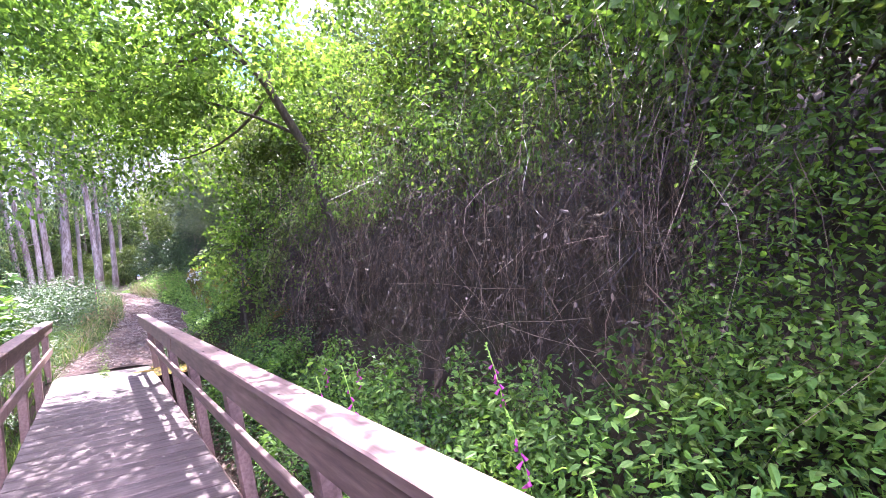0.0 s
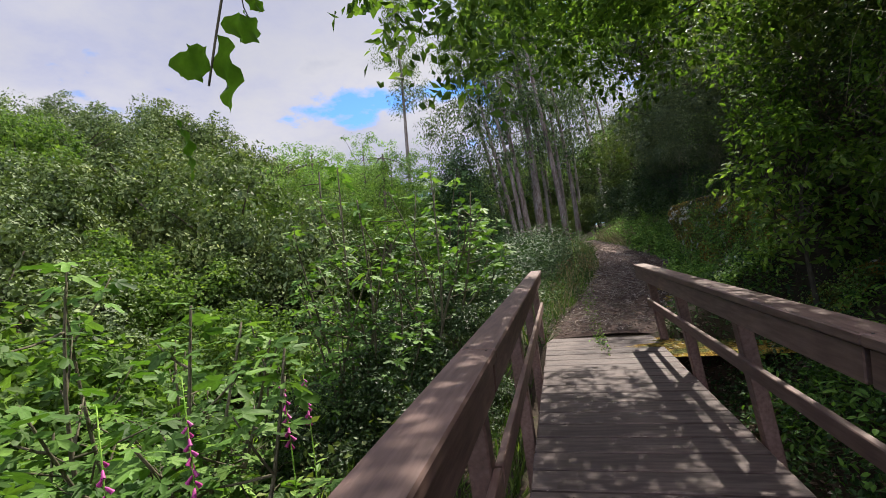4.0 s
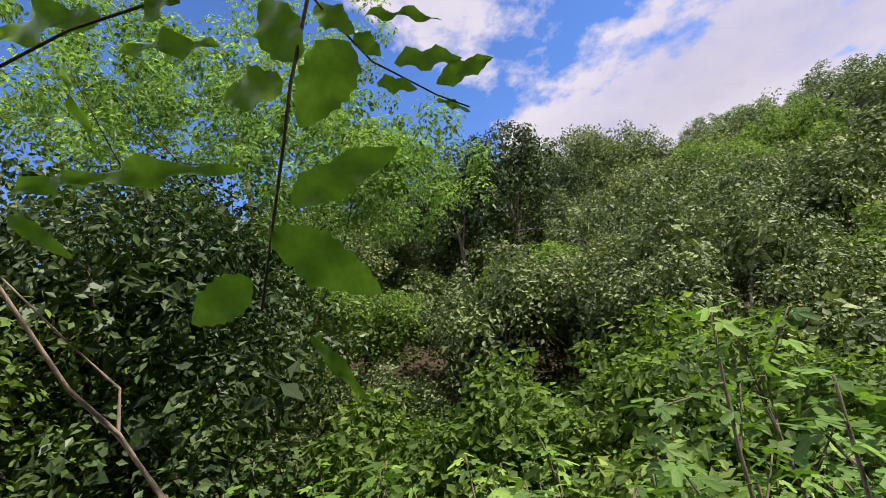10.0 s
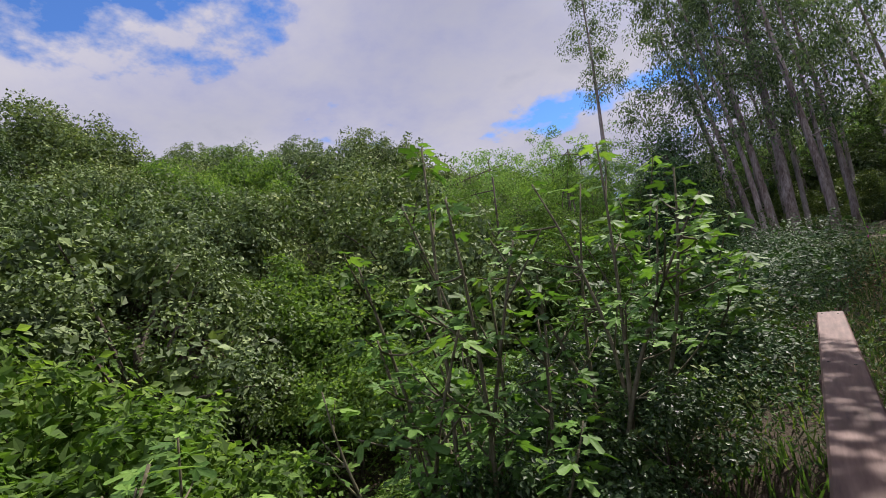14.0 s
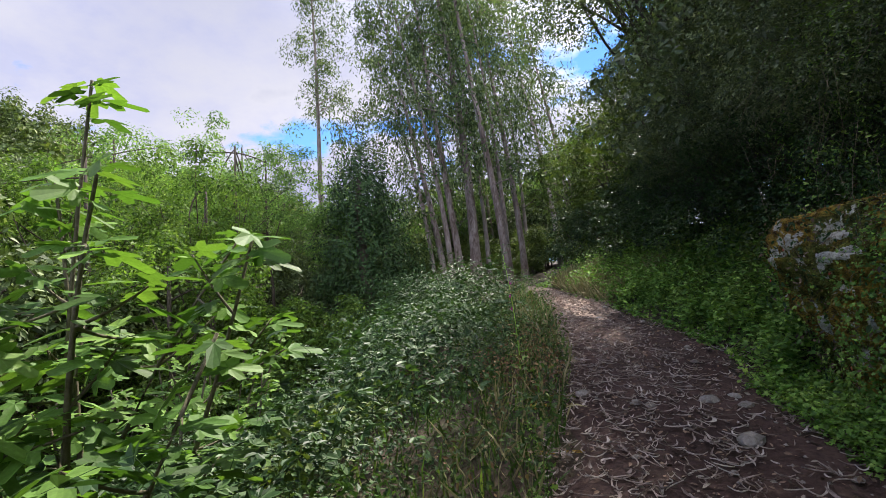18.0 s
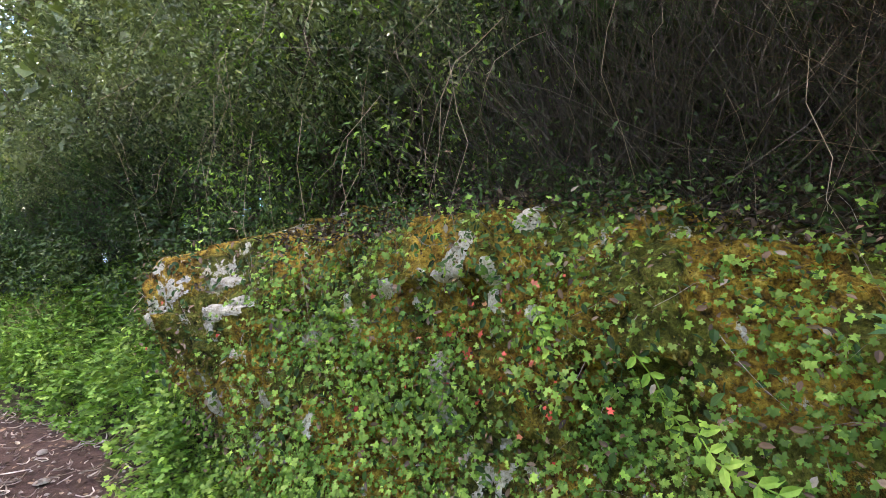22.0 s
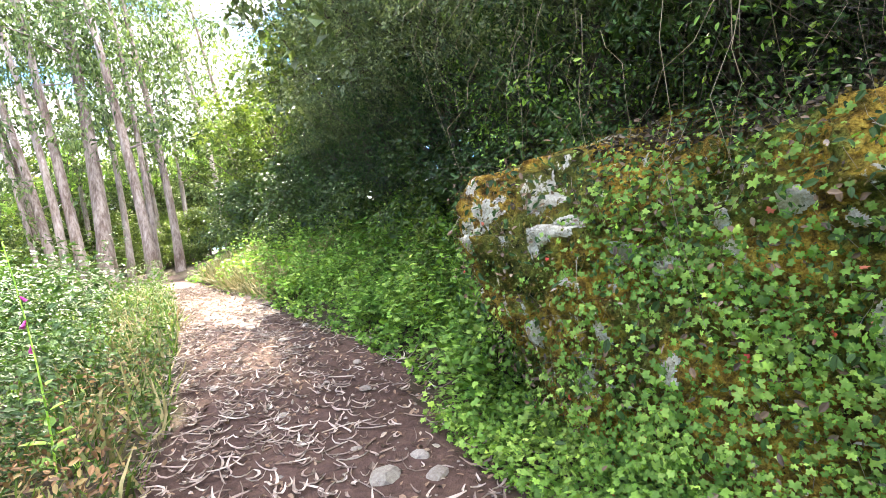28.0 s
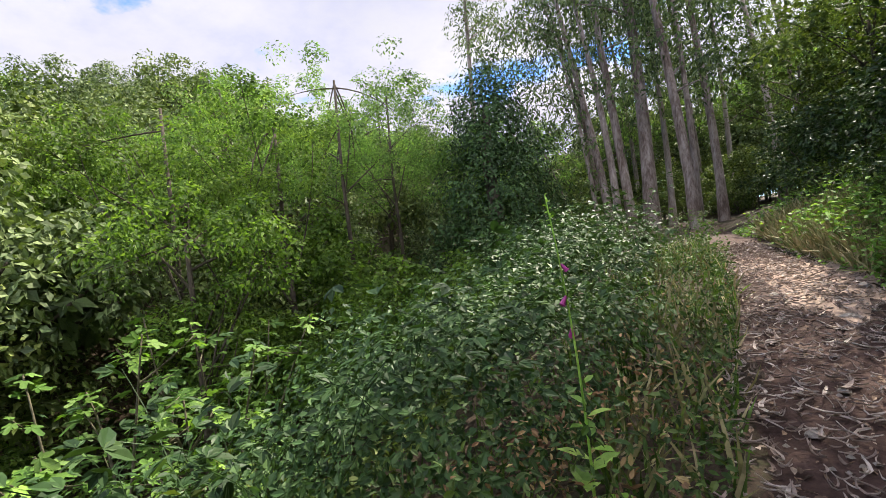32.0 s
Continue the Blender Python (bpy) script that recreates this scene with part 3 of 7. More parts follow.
def lumps(x, y):
    return 0.5 * np.sin(1.7 * x + 0.9 * y) * np.sin(1.1 * y - 0.7 * x + 1) + 0.3 * np.sin(3.1 * x - 2.3 * y + 2) + 0.2 * np.sin(5.3 * y + 4.1 * x)


def ground_z(x, y):
    x, y = np.asarray(x, float), np.asarray(y, float)
    pz, mid, half = path_z(y), path_mid(y), path_half(y)
    d = x - mid
    gully = smooth(-0.1, -1.0, y) * smooth(-14.5, -12.5, y)
    level = pz - gully * 0.75
    right = np.maximum(d - half - 0.35 * gully, 0)
    rock = smooth(-0.6, 0.8, y) * smooth(5.6, 4.5, y)
    inset = np.interp(y, [0.4, 2.4, 3.4, 4.2], [0.75, 0.6, 0.25, 0.1])
    steep = 0.45 * np.minimum(right, inset) + 1.35 * smooth(inset + 0.75, inset + 1.3, right) + 0.35 * np.maximum(right - inset - 1.3, 0)
    soft = np.interp(y, [4, 6.5], [0.82, 0.6]) * np.minimum(right, 2.2) + 0.5 * np.maximum(right - 2.2, 0)
    hollow = smooth(-9.4, -7.8, y) * smooth(-1.2, -2.4, y)
    soft = soft * (1 - hollow) + hollow * (0.82 * np.minimum(right, 0.8) + 0.12 * np.clip(right - 0.8, 0, 1.2) + 1.5 * np.clip(right - 2.0, 0, 1.2) + 0.4 * np.maximum(right - 3.2, 0))
    soft = np.where(y > 8, soft * np.interp(y, [8, 14, 24], [1, 0.55, 0.25]), soft)
    up = rock * steep + (1 - rock) * soft
    up = np.minimum(up, 9 + 0.05 * up)
    left = np.maximum(-d - half - 0.25, 0)
    down = np.minimum(0.16 * left + 0.42 * smooth(0.2, 4.5, left) * left, 2.4)
    down = down * np.interp(y, [12, 24], [1, 0.7])
    z = level + up - np.maximum(down - gully * 0.55, 0)
    hill = -0.99 * x + 0.07 * y
    z = z + 0.37 * np.maximum(hill - 8, 0) * smooth(7, 14, hill) - 0.37 * np.maximum(hill - 42, 0)
    rough = smooth(0, 0.6, np.maximum(right, left)) + 0.15
    return z + 0.07 * rough * lumps(x, y)


def grid_mesh(name, xs, ys, z, mat, skip=None):
    gx, gy = np.meshgrid(xs, ys, indexing="ij")
    v = np.stack([gx, gy, z(gx, gy)], -1).reshape(-1, 3)
    i, j = np.meshgrid(np.arange(len(xs) - 1), np.arange(len(ys) - 1), indexing="ij")
    a = i * len(ys) + j
    f = np.stack([a, a + len(ys), a + len(ys) + 1, a + 1], -1).reshape(-1, 4)
    return mesh_of(name, v, [f], mat, True)


def spread(lo, a, step, b, hi):
    """Even steps between a and b, and growing ones out to lo and hi."""
    core = np.arange(a, b + step / 2, step)
    out = step * 1.35 ** np.arange(1, 40)
    left = a - np.cumsum(out)
    right = b + np.cumsum(out)
    return np.concatenate([left[left > lo][::-1], core, right[right < hi]])


ground = tagged(new("ground", grid_mesh("ground", spread(-3000, -9, 0.14, 7, 3000), spread(-3000, -14, 0.14, 24, 3000), ground_z, M_SOIL)),
                "brown forest soil with moss and leaf litter on a ravine side", "ground", kind="structure")


def path_sheet():
    ys = np.arange(0.0, 26, 0.1)
    us = np.linspace(-1, 1, 21)
    gy, gu = np.meshgrid(ys, us, indexing="ij")
    wav = 0.1 * np.sin(gy * 2.1) + 0.06 * np.sin(gy * 5.3 + 1)
    gx = path_mid(gy) + gu * (path_half(gy) + 0.1) + wav * np.abs(gu)
    z = ground_z(gx, gy) + 0.014 + 0.03 * (1 - gu ** 2) * (0.5 + 0.5 * np.sin(3.3 * gx + 2 * gy)) - 0.04 * np.abs(gu) ** 6
    v = np.stack([gx, gy, z], -1).reshape(-1, 3)
    i, j = np.meshgrid(np.arange(len(ys) - 1), np.arange(len(us) - 1), indexing="ij")
    a = i * len(us) + j
    return mesh_of("path", v, [np.stack([a, a + 1, a + len(us) + 1, a + len(us)], -1).reshape(-1, 4)], M_PATH, True)


tagged(new("path", path_sheet()), "trodden reddish brown earth footpath rising through the wood", "path", kind="structure")


def sunlit_sand_patch():
    """Pale sand laid bare at the bend, lightened to stand in for sun."""
    a = np.linspace(0, 2 * np.pi, 41)[:-1]
    r = np.linspace(0, 1, 7)
    ga, gr = np.meshgrid(a, r, indexing="ij")
    rim = 1 + 0.18 * np.sin(3 * ga + 1) + 0.12 * np.sin(7 * ga) + 0.07 * np.sin(11 * ga + 2)
    y = 9.7 + 1.35 * gr * rim * np.sin(ga)
    x = path_mid(y) + 0.12 + 0.5 * gr * rim * np.cos(ga)
    u = (x - path_mid(y)) / (path_half(y) + 0.1)
    z = ground_z(x, y) + 0.014 + 0.03 * (1 - u ** 2) * (0.5 + 0.5 * np.sin(3.3 * x + 2 * y)) + 0.012 * (1 - gr ** 4) - 0.002
    i, j = np.meshgrid(np.arange(40), np.arange(6), indexing="ij")
    k = (i + 1) % 40
    f = np.stack([i * 7 + j, i * 7 + j + 1, k * 7 + j + 1, k * 7 + j], -1).reshape(-1, 4)
    return mesh_of("sand", np.stack([x, y, z], -1).reshape(-1, 3), [f], M_SUNLIT_SAND, True)


tagged(new("sand", sunlit_sand_patch()), "sandy soil laid bare on the path, coloured pale as if sunlit", "ground", kind="structure")


def path_top(x, y):
    return ground_z(x, y) + 0.02


# ---- footbridge ----


def box_mesh(name, size, mat, bevel=0.006, at=(0, 0, 0)):
    bm = bmesh.new()
    bmesh.ops.create_cube(bm, size=1)
    bmesh.ops.scale(bm, vec=size, verts=bm.verts)
    if bevel:
        bmesh.ops.bevel(bm, geom=bm.edges[:], offset=bevel, segments=1, affect="EDGES")
    bmesh.ops.translate(bm, vec=at, verts=bm.verts)
    me = bpy.data.meshes.new(name)
    bm.to_mesh(me)
    bm.free()
    me.materials.append(mat)
    return me


BRIDGE_END, BRIDGE_START, RAIL_Z = 0.0, -12.6, 0.985
bridge = thing("footbridge", "brown timber footbridge with ribbed deck boards and plain handrails", "footbridge")


def put(ob, m):
    ob.matrix_basis = m
    return ob


board_mesh = box_mesh("deck_board", (1.40, 0.232, 0.03), M_DECK, 0.006)
for n in range(50):
    y = BRIDGE_END - 0.126 - n * 0.252
    put(part("deck_board", board_mesh, bridge), pose(-0.01 + rng.normal(0, 0.004), y, -0.015 + rng.normal(0, 0.0012), 0, 0, rng.normal(0, 0.12)))
beam_mesh = box_mesh("beam", (0.12, 12.5, 0.22), M_RAIL, 0.01)
for x in (-0.66, 0, 0.66):
    put(part("beam", beam_mesh, bridge, "dark timber beam under the deck"), pose(x, -6.3, -0.145))
post_mesh = box_mesh("post", (0.09, 0.11, 1.40), M_RAIL, 0.008)
rails = []
POSTS_L = [-0.12, -1.72, -3.4, -5.15, -6.9, -8.65, -10.4, -12.1]
POSTS_R = [-0.35, -1.85, -3.5, -5.2, -6.95, -8.7, -10.45, -12.1]
for rail_x, foot_x, lean, posts, end in ((-0.785, -0.745, -3.0, POSTS_L, 0.0), (0.565, 0.74, -8.0, POSTS_R, -0.25)):
    side = 1 if foot_x > 0 else -1
    for y in posts:
        put(part("post", post_mesh, bridge), pose(foot_x + side * 0.035 + 0.23 * math.tan(radians(lean)), y, 0.23, 0, lean, rng.normal(0, 0.6)))
    for a, b in ((end, -5.15), (-5.155, -12.4)):
        rails.append(put(part("handrail", box_mesh("handrail", (0.15, a - b, 0.045), M_RAIL, 0.007), bridge), pose(rail_x, (a + b) / 2, RAIL_Z - 0.0225)))
        put(part("rail_fascia", box_mesh("rail_fascia", (0.04, a - b - 0.03, 0.13), M_RAIL, 0.005), bridge), pose(rail_x - side * 0.04, (a + b) / 2, RAIL_Z - 0.112))
        put(part("lower_rail", box_mesh("lower_rail", (0.035, a - b - 0.02, 0.10), M_RAIL, 0.005), bridge), pose(foot_x - side * 0.03 + 0.48 * math.tan(radians(lean)), (a + b) / 2, 0.48, 0, lean, 0))
screw_mat, nd, lk, bsdf = material("dark_screw")
bsdf.inputs["Base Color"].default_value, bsdf.inputs["Metallic"].default_value, bsdf.inputs["Roughness"].default_value = (0.05, 0.045, 0.04, 1), 0.8, 0.5
screw_v, screw_f = tube([(0, 0, 0), (0, 0, 0.003)], 0.006, 8)
screw_mesh = mesh_of("screw", screw_v, screw_f, screw_mat)
for rail_x, posts in ((-0.785, POSTS_L), (0.565, POSTS_R)):
    for y in posts[:-1]:
        rail = next(r for r in rails if abs(r.location.x - rail_x) < 0.01 and abs(y - r.location.y) < r.dimensions.y / 2 + 0.1)
        for dx, dy in ((-0.045, 0.03), (0.04, -0.03)):
            put(part("screw", screw_mesh, rail, "dark screw head"), pose(dx, y + dy - rail.location.y, 0.022))

# ---- rock face ----


ROCK_Y = (-1.2, 0.2, 1.2, 2.0, 2.6, 3.1, 3.5, 4.0, 4.3, 4.5, 4.66, 4.85, 5.3)
ROCK_RISE = (1.0, 1.35, 1.4, 1.55, 1.66, 1.6, 1.5, 1.52, 1.5, 1.48, 1.42, 1.3, 0.9)
ROCK_FOOT = (2.0, 1.95, 1.98, 2.15, 2.42, 2.34, 2.22, 2.28, 2.36, 2.42, 2.52, 2.8, 3.3)
ROCK_LOW = (2.3, 2.2, 2.25, 2.42, 2.56, 2.42, 2.24, 2.22, 2.22, 2.24, 2.36, 2.7, 3.25)
ROCK_HIGH = (2.75, 2.65, 2.58, 2.62, 2.60, 2.5, 2.36, 2.16, 2.0, 1.93, 2.1, 2.66, 3.3)
ROCK_TOP = (3.1, 3.0, 2.85, 2.82, 2.78, 2.68, 2.56, 2.34, 2.1, 2.04, 2.24, 2.85, 3.5)


def rock_point(y, u):
    """The face at a place along the path and a share of its height; past 1 it runs back as a shelf."""
    x = np.zeros_like(y)
    cols = [np.interp(y, ROCK_Y, c) for c in (ROCK_FOOT, ROCK_LOW, ROCK_HIGH, ROCK_TOP)]
    for (a, b), p, q in zip(((0, 0.4), (0.4, 0.84), (0.84, 1.0)), cols[:-1], cols[1:]):
        s = np.clip((u - a) / (b - a), 0, 1)
        x = np.where((u >= a), p + (q - p) * s, x)
    rise = np.interp(y, ROCK_Y, ROCK_RISE)
    z = path_z(y) + np.minimum(u, 1) * rise + np.maximum(u - 1, 0) * 0.6
    return np.stack([x + np.maximum(u - 1, 0) * 2.6, y, z], -1)


def rock_face(y0, y1):
    """A stretch of the outcrop, rough at several sizes."""
    ys = np.linspace(y0, y1, int(round((y1 - y0) / 0.028)) + 1)
    us = np.concatenate([np.linspace(-0.1, 1, 60), np.linspace(1.03, 1.45, 10)])
    gy, gu = np.meshgrid(ys, us, indexing="ij")
    v = rock_point(gy, gu).reshape(-1, 3)
    out = np.zeros(len(v))
    for k, p in enumerate(v):
        q = Vector(p)
        out[k] = 0.09 * noise.fractal(q * 1.8, 1.0, 2.0, 3) + 0.055 * (abs(noise.noise(q * 4.6)) - 0.2) + 0.035 * noise.noise(q * 11) + 0.018 * noise.noise(q * 26) + 0.07 * (noise.cell(Vector((p[1] * 2.6, p[2] * 3.1, 0.5))) - 0.5)
    v[:, 0] -= out
    v[:, 2] += 0.35 * out
    i, j = np.meshgrid(np.arange(len(ys) - 1), np.arange(len(us) - 1), indexing="ij")
    a = i * len(us) + j
    n = v.reshape(len(ys), len(us), 3)
    nrm = unit(np.cross(np.gradient(n, axis=0), np.gradient(n, axis=1)).reshape(-1, 3))
    nrm *= np.where(nrm[:, 0:1] > 0, -1, 1)
    return v, [np.stack([a, a + 1, a + len(us) + 1, a + len(us)], -1).reshape(-1, 4)], nrm


outcrop = thing("rock_outcrop", "mossy limestone outcrop with pale lichen at the path's edge", "rock")
rock_v, rock_n, ROCK_STARTS, ROCK_GRIDS = [], [], [], []
for name, y0, y1, label in (("mossy_slope", -1.2, 2.16, "mossy earth and stone slope"), ("rock_face", 2.16, 3.67, "golden mossy rock face"), ("corner_boulder", 3.67, 5.3, "jutting boulder with moss and pale lichen")):
    v, f, nrm = rock_face(y0, y1)
    part(name, mesh_of(name, v, f, M_CORNER if name == "corner_boulder" else M_ROCK, True), outcrop, label)
    ROCK_STARTS.append(sum(len(q) for q in rock_v))
    ROCK_GRIDS.append(v.reshape(-1, 70, 3))
    rock_v.append(v)
    rock_n.append(nrm)
rock_v, rock_n = np.concatenate(rock_v), np.concatenate(rock_n)
ROCK_U = np.concatenate([np.linspace(-0.1, 1, 60), np.linspace(1.03, 1.45, 10)])
rock_u = np.tile(ROCK_U, len(rock_v) // len(ROCK_U))


def near_rock(y, z):
    """The nearest place on the face."""
    k = int(np.argmin((rock_v[:, 1] - y) ** 2 + (rock_v[:, 2] - z) ** 2 + 4 * (rock_u > 1)))
    return rock_v[k], rock_n[k]


def lump_mesh(name, seed, mat, rough=0.3):
    bm = bmesh.new()
    bmesh.ops.create_icosphere(bm, subdivisions=3, radius=1)
    for v in bm.verts:
        q = v.co + Vector((seed, seed * 0.7, 0))
        v.co *= 1 + rough * noise.fractal(q * 1.6, 1.0, 2.0, 4)
    me = bpy.data.meshes.new(name)
    bm.to_mesh(me)
    bm.free()
    me.polygons.foreach_set("use_smooth", np.full(len(me.polygons), True))
    me.materials.append(mat)
    return me




def bare_patch(y, z, w, h, seed):
    """A scab of bare stone that follows the face, with a ragged rim."""
    p, _ = near_rock(y, z)
    k = int(np.argmin(((rock_v - p) ** 2).sum(1)))
    cols = len(ROCK_U)
    own = max(n for n in range(len(ROCK_STARTS)) if ROCK_STARTS[n] <= k)
    grid = ROCK_GRIDS[own]
    i, j = divmod(k - ROCK_STARTS[own], cols)
    di, dj = int(w / 0.026) + 2, int(h / 0.024) + 2
    grid = grid[max(i - di, 0):i + di + 1, max(j - dj, 0):j + dj + 1]
    for axis in (0, 1):
        m = grid.shape[axis]
        at = np.linspace(0, m - 1, 4 * (m - 1) + 1)
        low = np.minimum(at.astype(int), m - 2)
        f = (at - low).reshape((-1, 1, 1) if axis == 0 else (1, -1, 1))
        grid = np.take(grid, low, axis) * (1 - f) + np.take(grid, low + 1, axis) * f
    r = np.zeros(grid.shape[:2])
    for (u, v), _ in np.ndenumerate(r):
        q = Vector(grid[u, v])
        r[u, v] = ((q.y - p[1]) / w) ** 2 + ((q.z - p[2]) / h) ** 2 + 1.1 * noise.fractal(q * 9 + Vector((seed, 0, 0)), 0.7, 2.0, 4)
    nrm = unit(np.cross(np.gradient(grid, axis=0), np.gradient(grid, axis=1)))
    nrm *= np.where(nrm[..., 0:1] > 0, -1, 1)
    v = grid + nrm * (0.014 * np.clip(1.1 - r, -0.2, 0.8) ** 1 + 0.001)[..., None]
    n = grid.shape[1]
    a, b = np.meshgrid(np.arange(grid.shape[0] - 1), np.arange(n - 1), indexing="ij")
    keep = (r[:-1, :-1] + r[1:, 1:] + r[:-1, 1:] + r[1:, :-1]) / 4 < 0.72
    q = (a * n + b)[keep]
    if len(q) < 6:
        return
    f = np.stack([q, q + 1, q + n + 1, q + n], -1)
    used, f = np.unique(f, return_inverse=True)
    part("bare_stone", mesh_of("bare_stone", v.reshape(-1, 3)[used], [f.reshape(-1, 4)], M_CHALK, True), outcrop, "pale bare limestone")


for k, (y, z, w, h) in enumerate(((2.8, 1.72, 0.075, 0.13), (2.64, 1.6, 0.035, 0.13), (2.53, 1.88, 0.05, 0.06), (2.94, 1.2, 0.05, 0.15), (2.98, 1.05, 0.07, 0.06), (2.69, 0.95, 0.07, 0.05), (2.66, 0.81, 0.05, 0.06), (2.76, 0.8, 0.05, 0.06), (2.55, 0.83, 0.05, 0.04),
                               (3.52, 1.02, 0.05, 0.08), (3.15, 1.62, 0.05, 0.05), (3.0, 1.55, 0.04, 0.04), (3.4, 1.6, 0.05, 0.06), (2.45, 1.5, 0.04, 0.05), (3.85, 1.15, 0.05, 0.06), (3.95, 1.35, 0.035, 0.09), (4.1, 1.74, 0.08, 0.05), (4.32, 1.72, 0.06, 0.06), (4.44, 1.6, 0.05, 0.12), (3.97, 1.6, 0.07, 0.06), (4.2, 1.1, 0.04, 0.08), (3.75, 1.5, 0.05, 0.05), (3.6, 1.42, 0.05, 0.05))):
    bare_patch(y, z, w, h, 3.1 * k)
cushions = [lump_mesh("moss_cushion", 5.1 * k + 1, M_ROCK, 0.35) for k in range(3)]
for k in range(46):
    y, z = rng.uniform(0.6, 4.6), rng.uniform(0.2, 1.5)
    p, n = near_rock(y, z + float(path_z(y)))
    s = rng.uniform(0.03, 0.075)
    put(part("moss_cushion", cushions[k % 3], outcrop), pose(p[0] + 0.03, p[1], p[2], 0, 0, rng.uniform(0, 360)) @ Matrix.Diagonal((s, s, s * rng.uniform(0.6, 1.3), 1)))

# ---- foliage on surfaces ----


def scatter(n, x0, x1, y0, y1):
    return rng.uniform(x0, x1, n), rng.uniform(y0, y1, n)


def cover(x, y, height, size, shape, tilt=0.5, spread_up=1.0, base=ground_z):
    """Low leafy cover: leaves at random heights over the ground, mostly facing up."""
    n = len(x)
    z = base(x, y) + height * rng.random(n) ** spread_up
    up = unit(rng.normal(0, tilt, (n, 3)) + [0, 0, 1])
    along = unit(np.cross(up, rng.normal(size=(n, 3))) - [0, 0, 0.15])
    return leaf_arrays(shape, np.stack([x, y, z], -1), along, up, size * rng.uniform(0.55, 1.3, n))


def patchy(x, y, scale, cut, seed=0.0):
    """True where a soft pattern of patches lies."""
    v = np.sin(x * scale + seed) * np.sin(y * scale * 1.13 + 2 * seed) + 0.6 * np.sin(x * scale * 2.3 - y * scale * 1.9 + seed)
    return v > cut


def mound_cover(n, centre, radii, size, shape, up_bias=0.6):
    """Leaves on the upper skin of a mound."""
    d = sphere_points(n, -0.1)
    n = len(d)
    lump = 1 + 0.2 * np.sin(d[:, 0] * 9 + d[:, 1] * 7) * np.sin(d[:, 2] * 8 + d[:, 1] * 5) + 0.1 * np.sin(d[:, 0] * 23 + d[:, 2] * 17) * np.sin(d[:, 1] * 21) + rng.uniform(-0.3, 0.1, n)
    at = np.asarray(centre) + d * np.asarray(radii) * lump[:, None]
    up = unit(d + rng.normal(0, 0.45, (n, 3)) + [0, 0, up_bias])
    along = unit(np.cross(up, rng.normal(size=(n, 3))) - [0, 0, 0.2])
    return leaf_arrays(shape, at, along, up, size * rng.uniform(0.55, 1.3, n))


# herbs on the right bank beside the path
def bank_points(n, y0, y1, s0, s1):
    y = rng.uniform(y0, y1, n)
    s = rng.uniform(s0, s1, n)
    gully = smooth(-0.1, -1.0, y)
    return path_mid(y) + path_half(y) + 0.35 * gully + s, y


x, y = bank_points(52000, 4.4, 15, -0.05, 1.25)
keep = (rng.random(len(x)) < 0.35 + 0.65 * patchy(x, y, 2.3, -0.2)) & (rng.random(len(x)) < np.interp(y, [4.4, 9.2, 9.9, 13, 17], [1, 0.8, 0.16, 0.16, 0.3]))
x, y = x[keep], y[keep]
stuff("bank_herbs", mesh_of("bank_herbs", *cover(x, y, 0.1 + 0.3 * patchy(x, y, 3.1, 0.1, 3.0), 0.05, STAR), L_BANK), "low green herbs and ivy covering the bank", "ground cover")
x, y = bank_points(46000, 4.6, 15, 0.5, 2.6)
keep = (rng.random(len(x)) < 0.3 + 0.7 * patchy(x, y, 1.9, -0.3, 1.1)) & (rng.random(len(x)) < np.interp(y, [4.4, 9.2, 9.9, 17], [1, 0.8, 0.35, 0.4]))
x, y = x[keep], y[keep]
stuff("bank_undergrowth", mesh_of("bank_undergrowth", *cover(x, y, 0.25 + 0.55 * patchy(x, y, 2.7, -0.1, 5.0), 0.06, OVAL, 0.7), L_MID), "green undergrowth at the thicket's foot", "undergrowth")
x, y = bank_points(1500, 4.9, 11.5, 0.15, 1.7)
g = np.stack([x, y, ground_z(x, y)], -1)
tips = g + np.stack([rng.normal(-0.05, 0.12, len(x)), rng.normal(0, 0.12, len(x)), rng.uniform(0.25, 0.75, len(x))], -1)
stalk = stems(g, tips, rng.normal(0, 0.03, g.shape), rng.uniform(0.001, 0.0025, len(x)), 3)
k = np.repeat(np.arange(len(x)), 9)
at = g[k] + (tips - g)[k] * rng.uniform(0.2, 1.0, (len(k), 1))
stuff("tall_weeds", mesh_of("tall_weeds", *join(stalk, leaf_arrays(OVAL, at, unit(rng.normal(size=at.shape) * [1, 1, 0.4]), unit(rng.normal(0, 0.4, at.shape) + [0, 0, 1]), rng.uniform(0.04, 0.09, len(k)))), L_BANK), "tall leafy weeds standing out of the bank herbs", "plants")
x, y = bank_points(14000, -10.5, 0.2, 0.05, 1.3)
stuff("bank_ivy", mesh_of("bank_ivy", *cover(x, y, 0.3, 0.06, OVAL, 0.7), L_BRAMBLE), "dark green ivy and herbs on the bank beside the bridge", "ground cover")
x, y = bank_points(15000, -11.5, -1.6, 0.15, 1.6)
# a lighter leaf colour stands in for the sun on these herbs
hx, hy = rng.uniform(1.8, 2.9, 7000), rng.uniform(-10.8, -6.2, 7000)
keep = patchy(hx, hy, 1.8, -0.3, 2.2)
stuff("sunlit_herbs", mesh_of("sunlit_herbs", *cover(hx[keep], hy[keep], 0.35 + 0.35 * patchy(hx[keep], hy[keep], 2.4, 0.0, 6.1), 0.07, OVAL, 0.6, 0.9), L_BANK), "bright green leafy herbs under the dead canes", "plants")
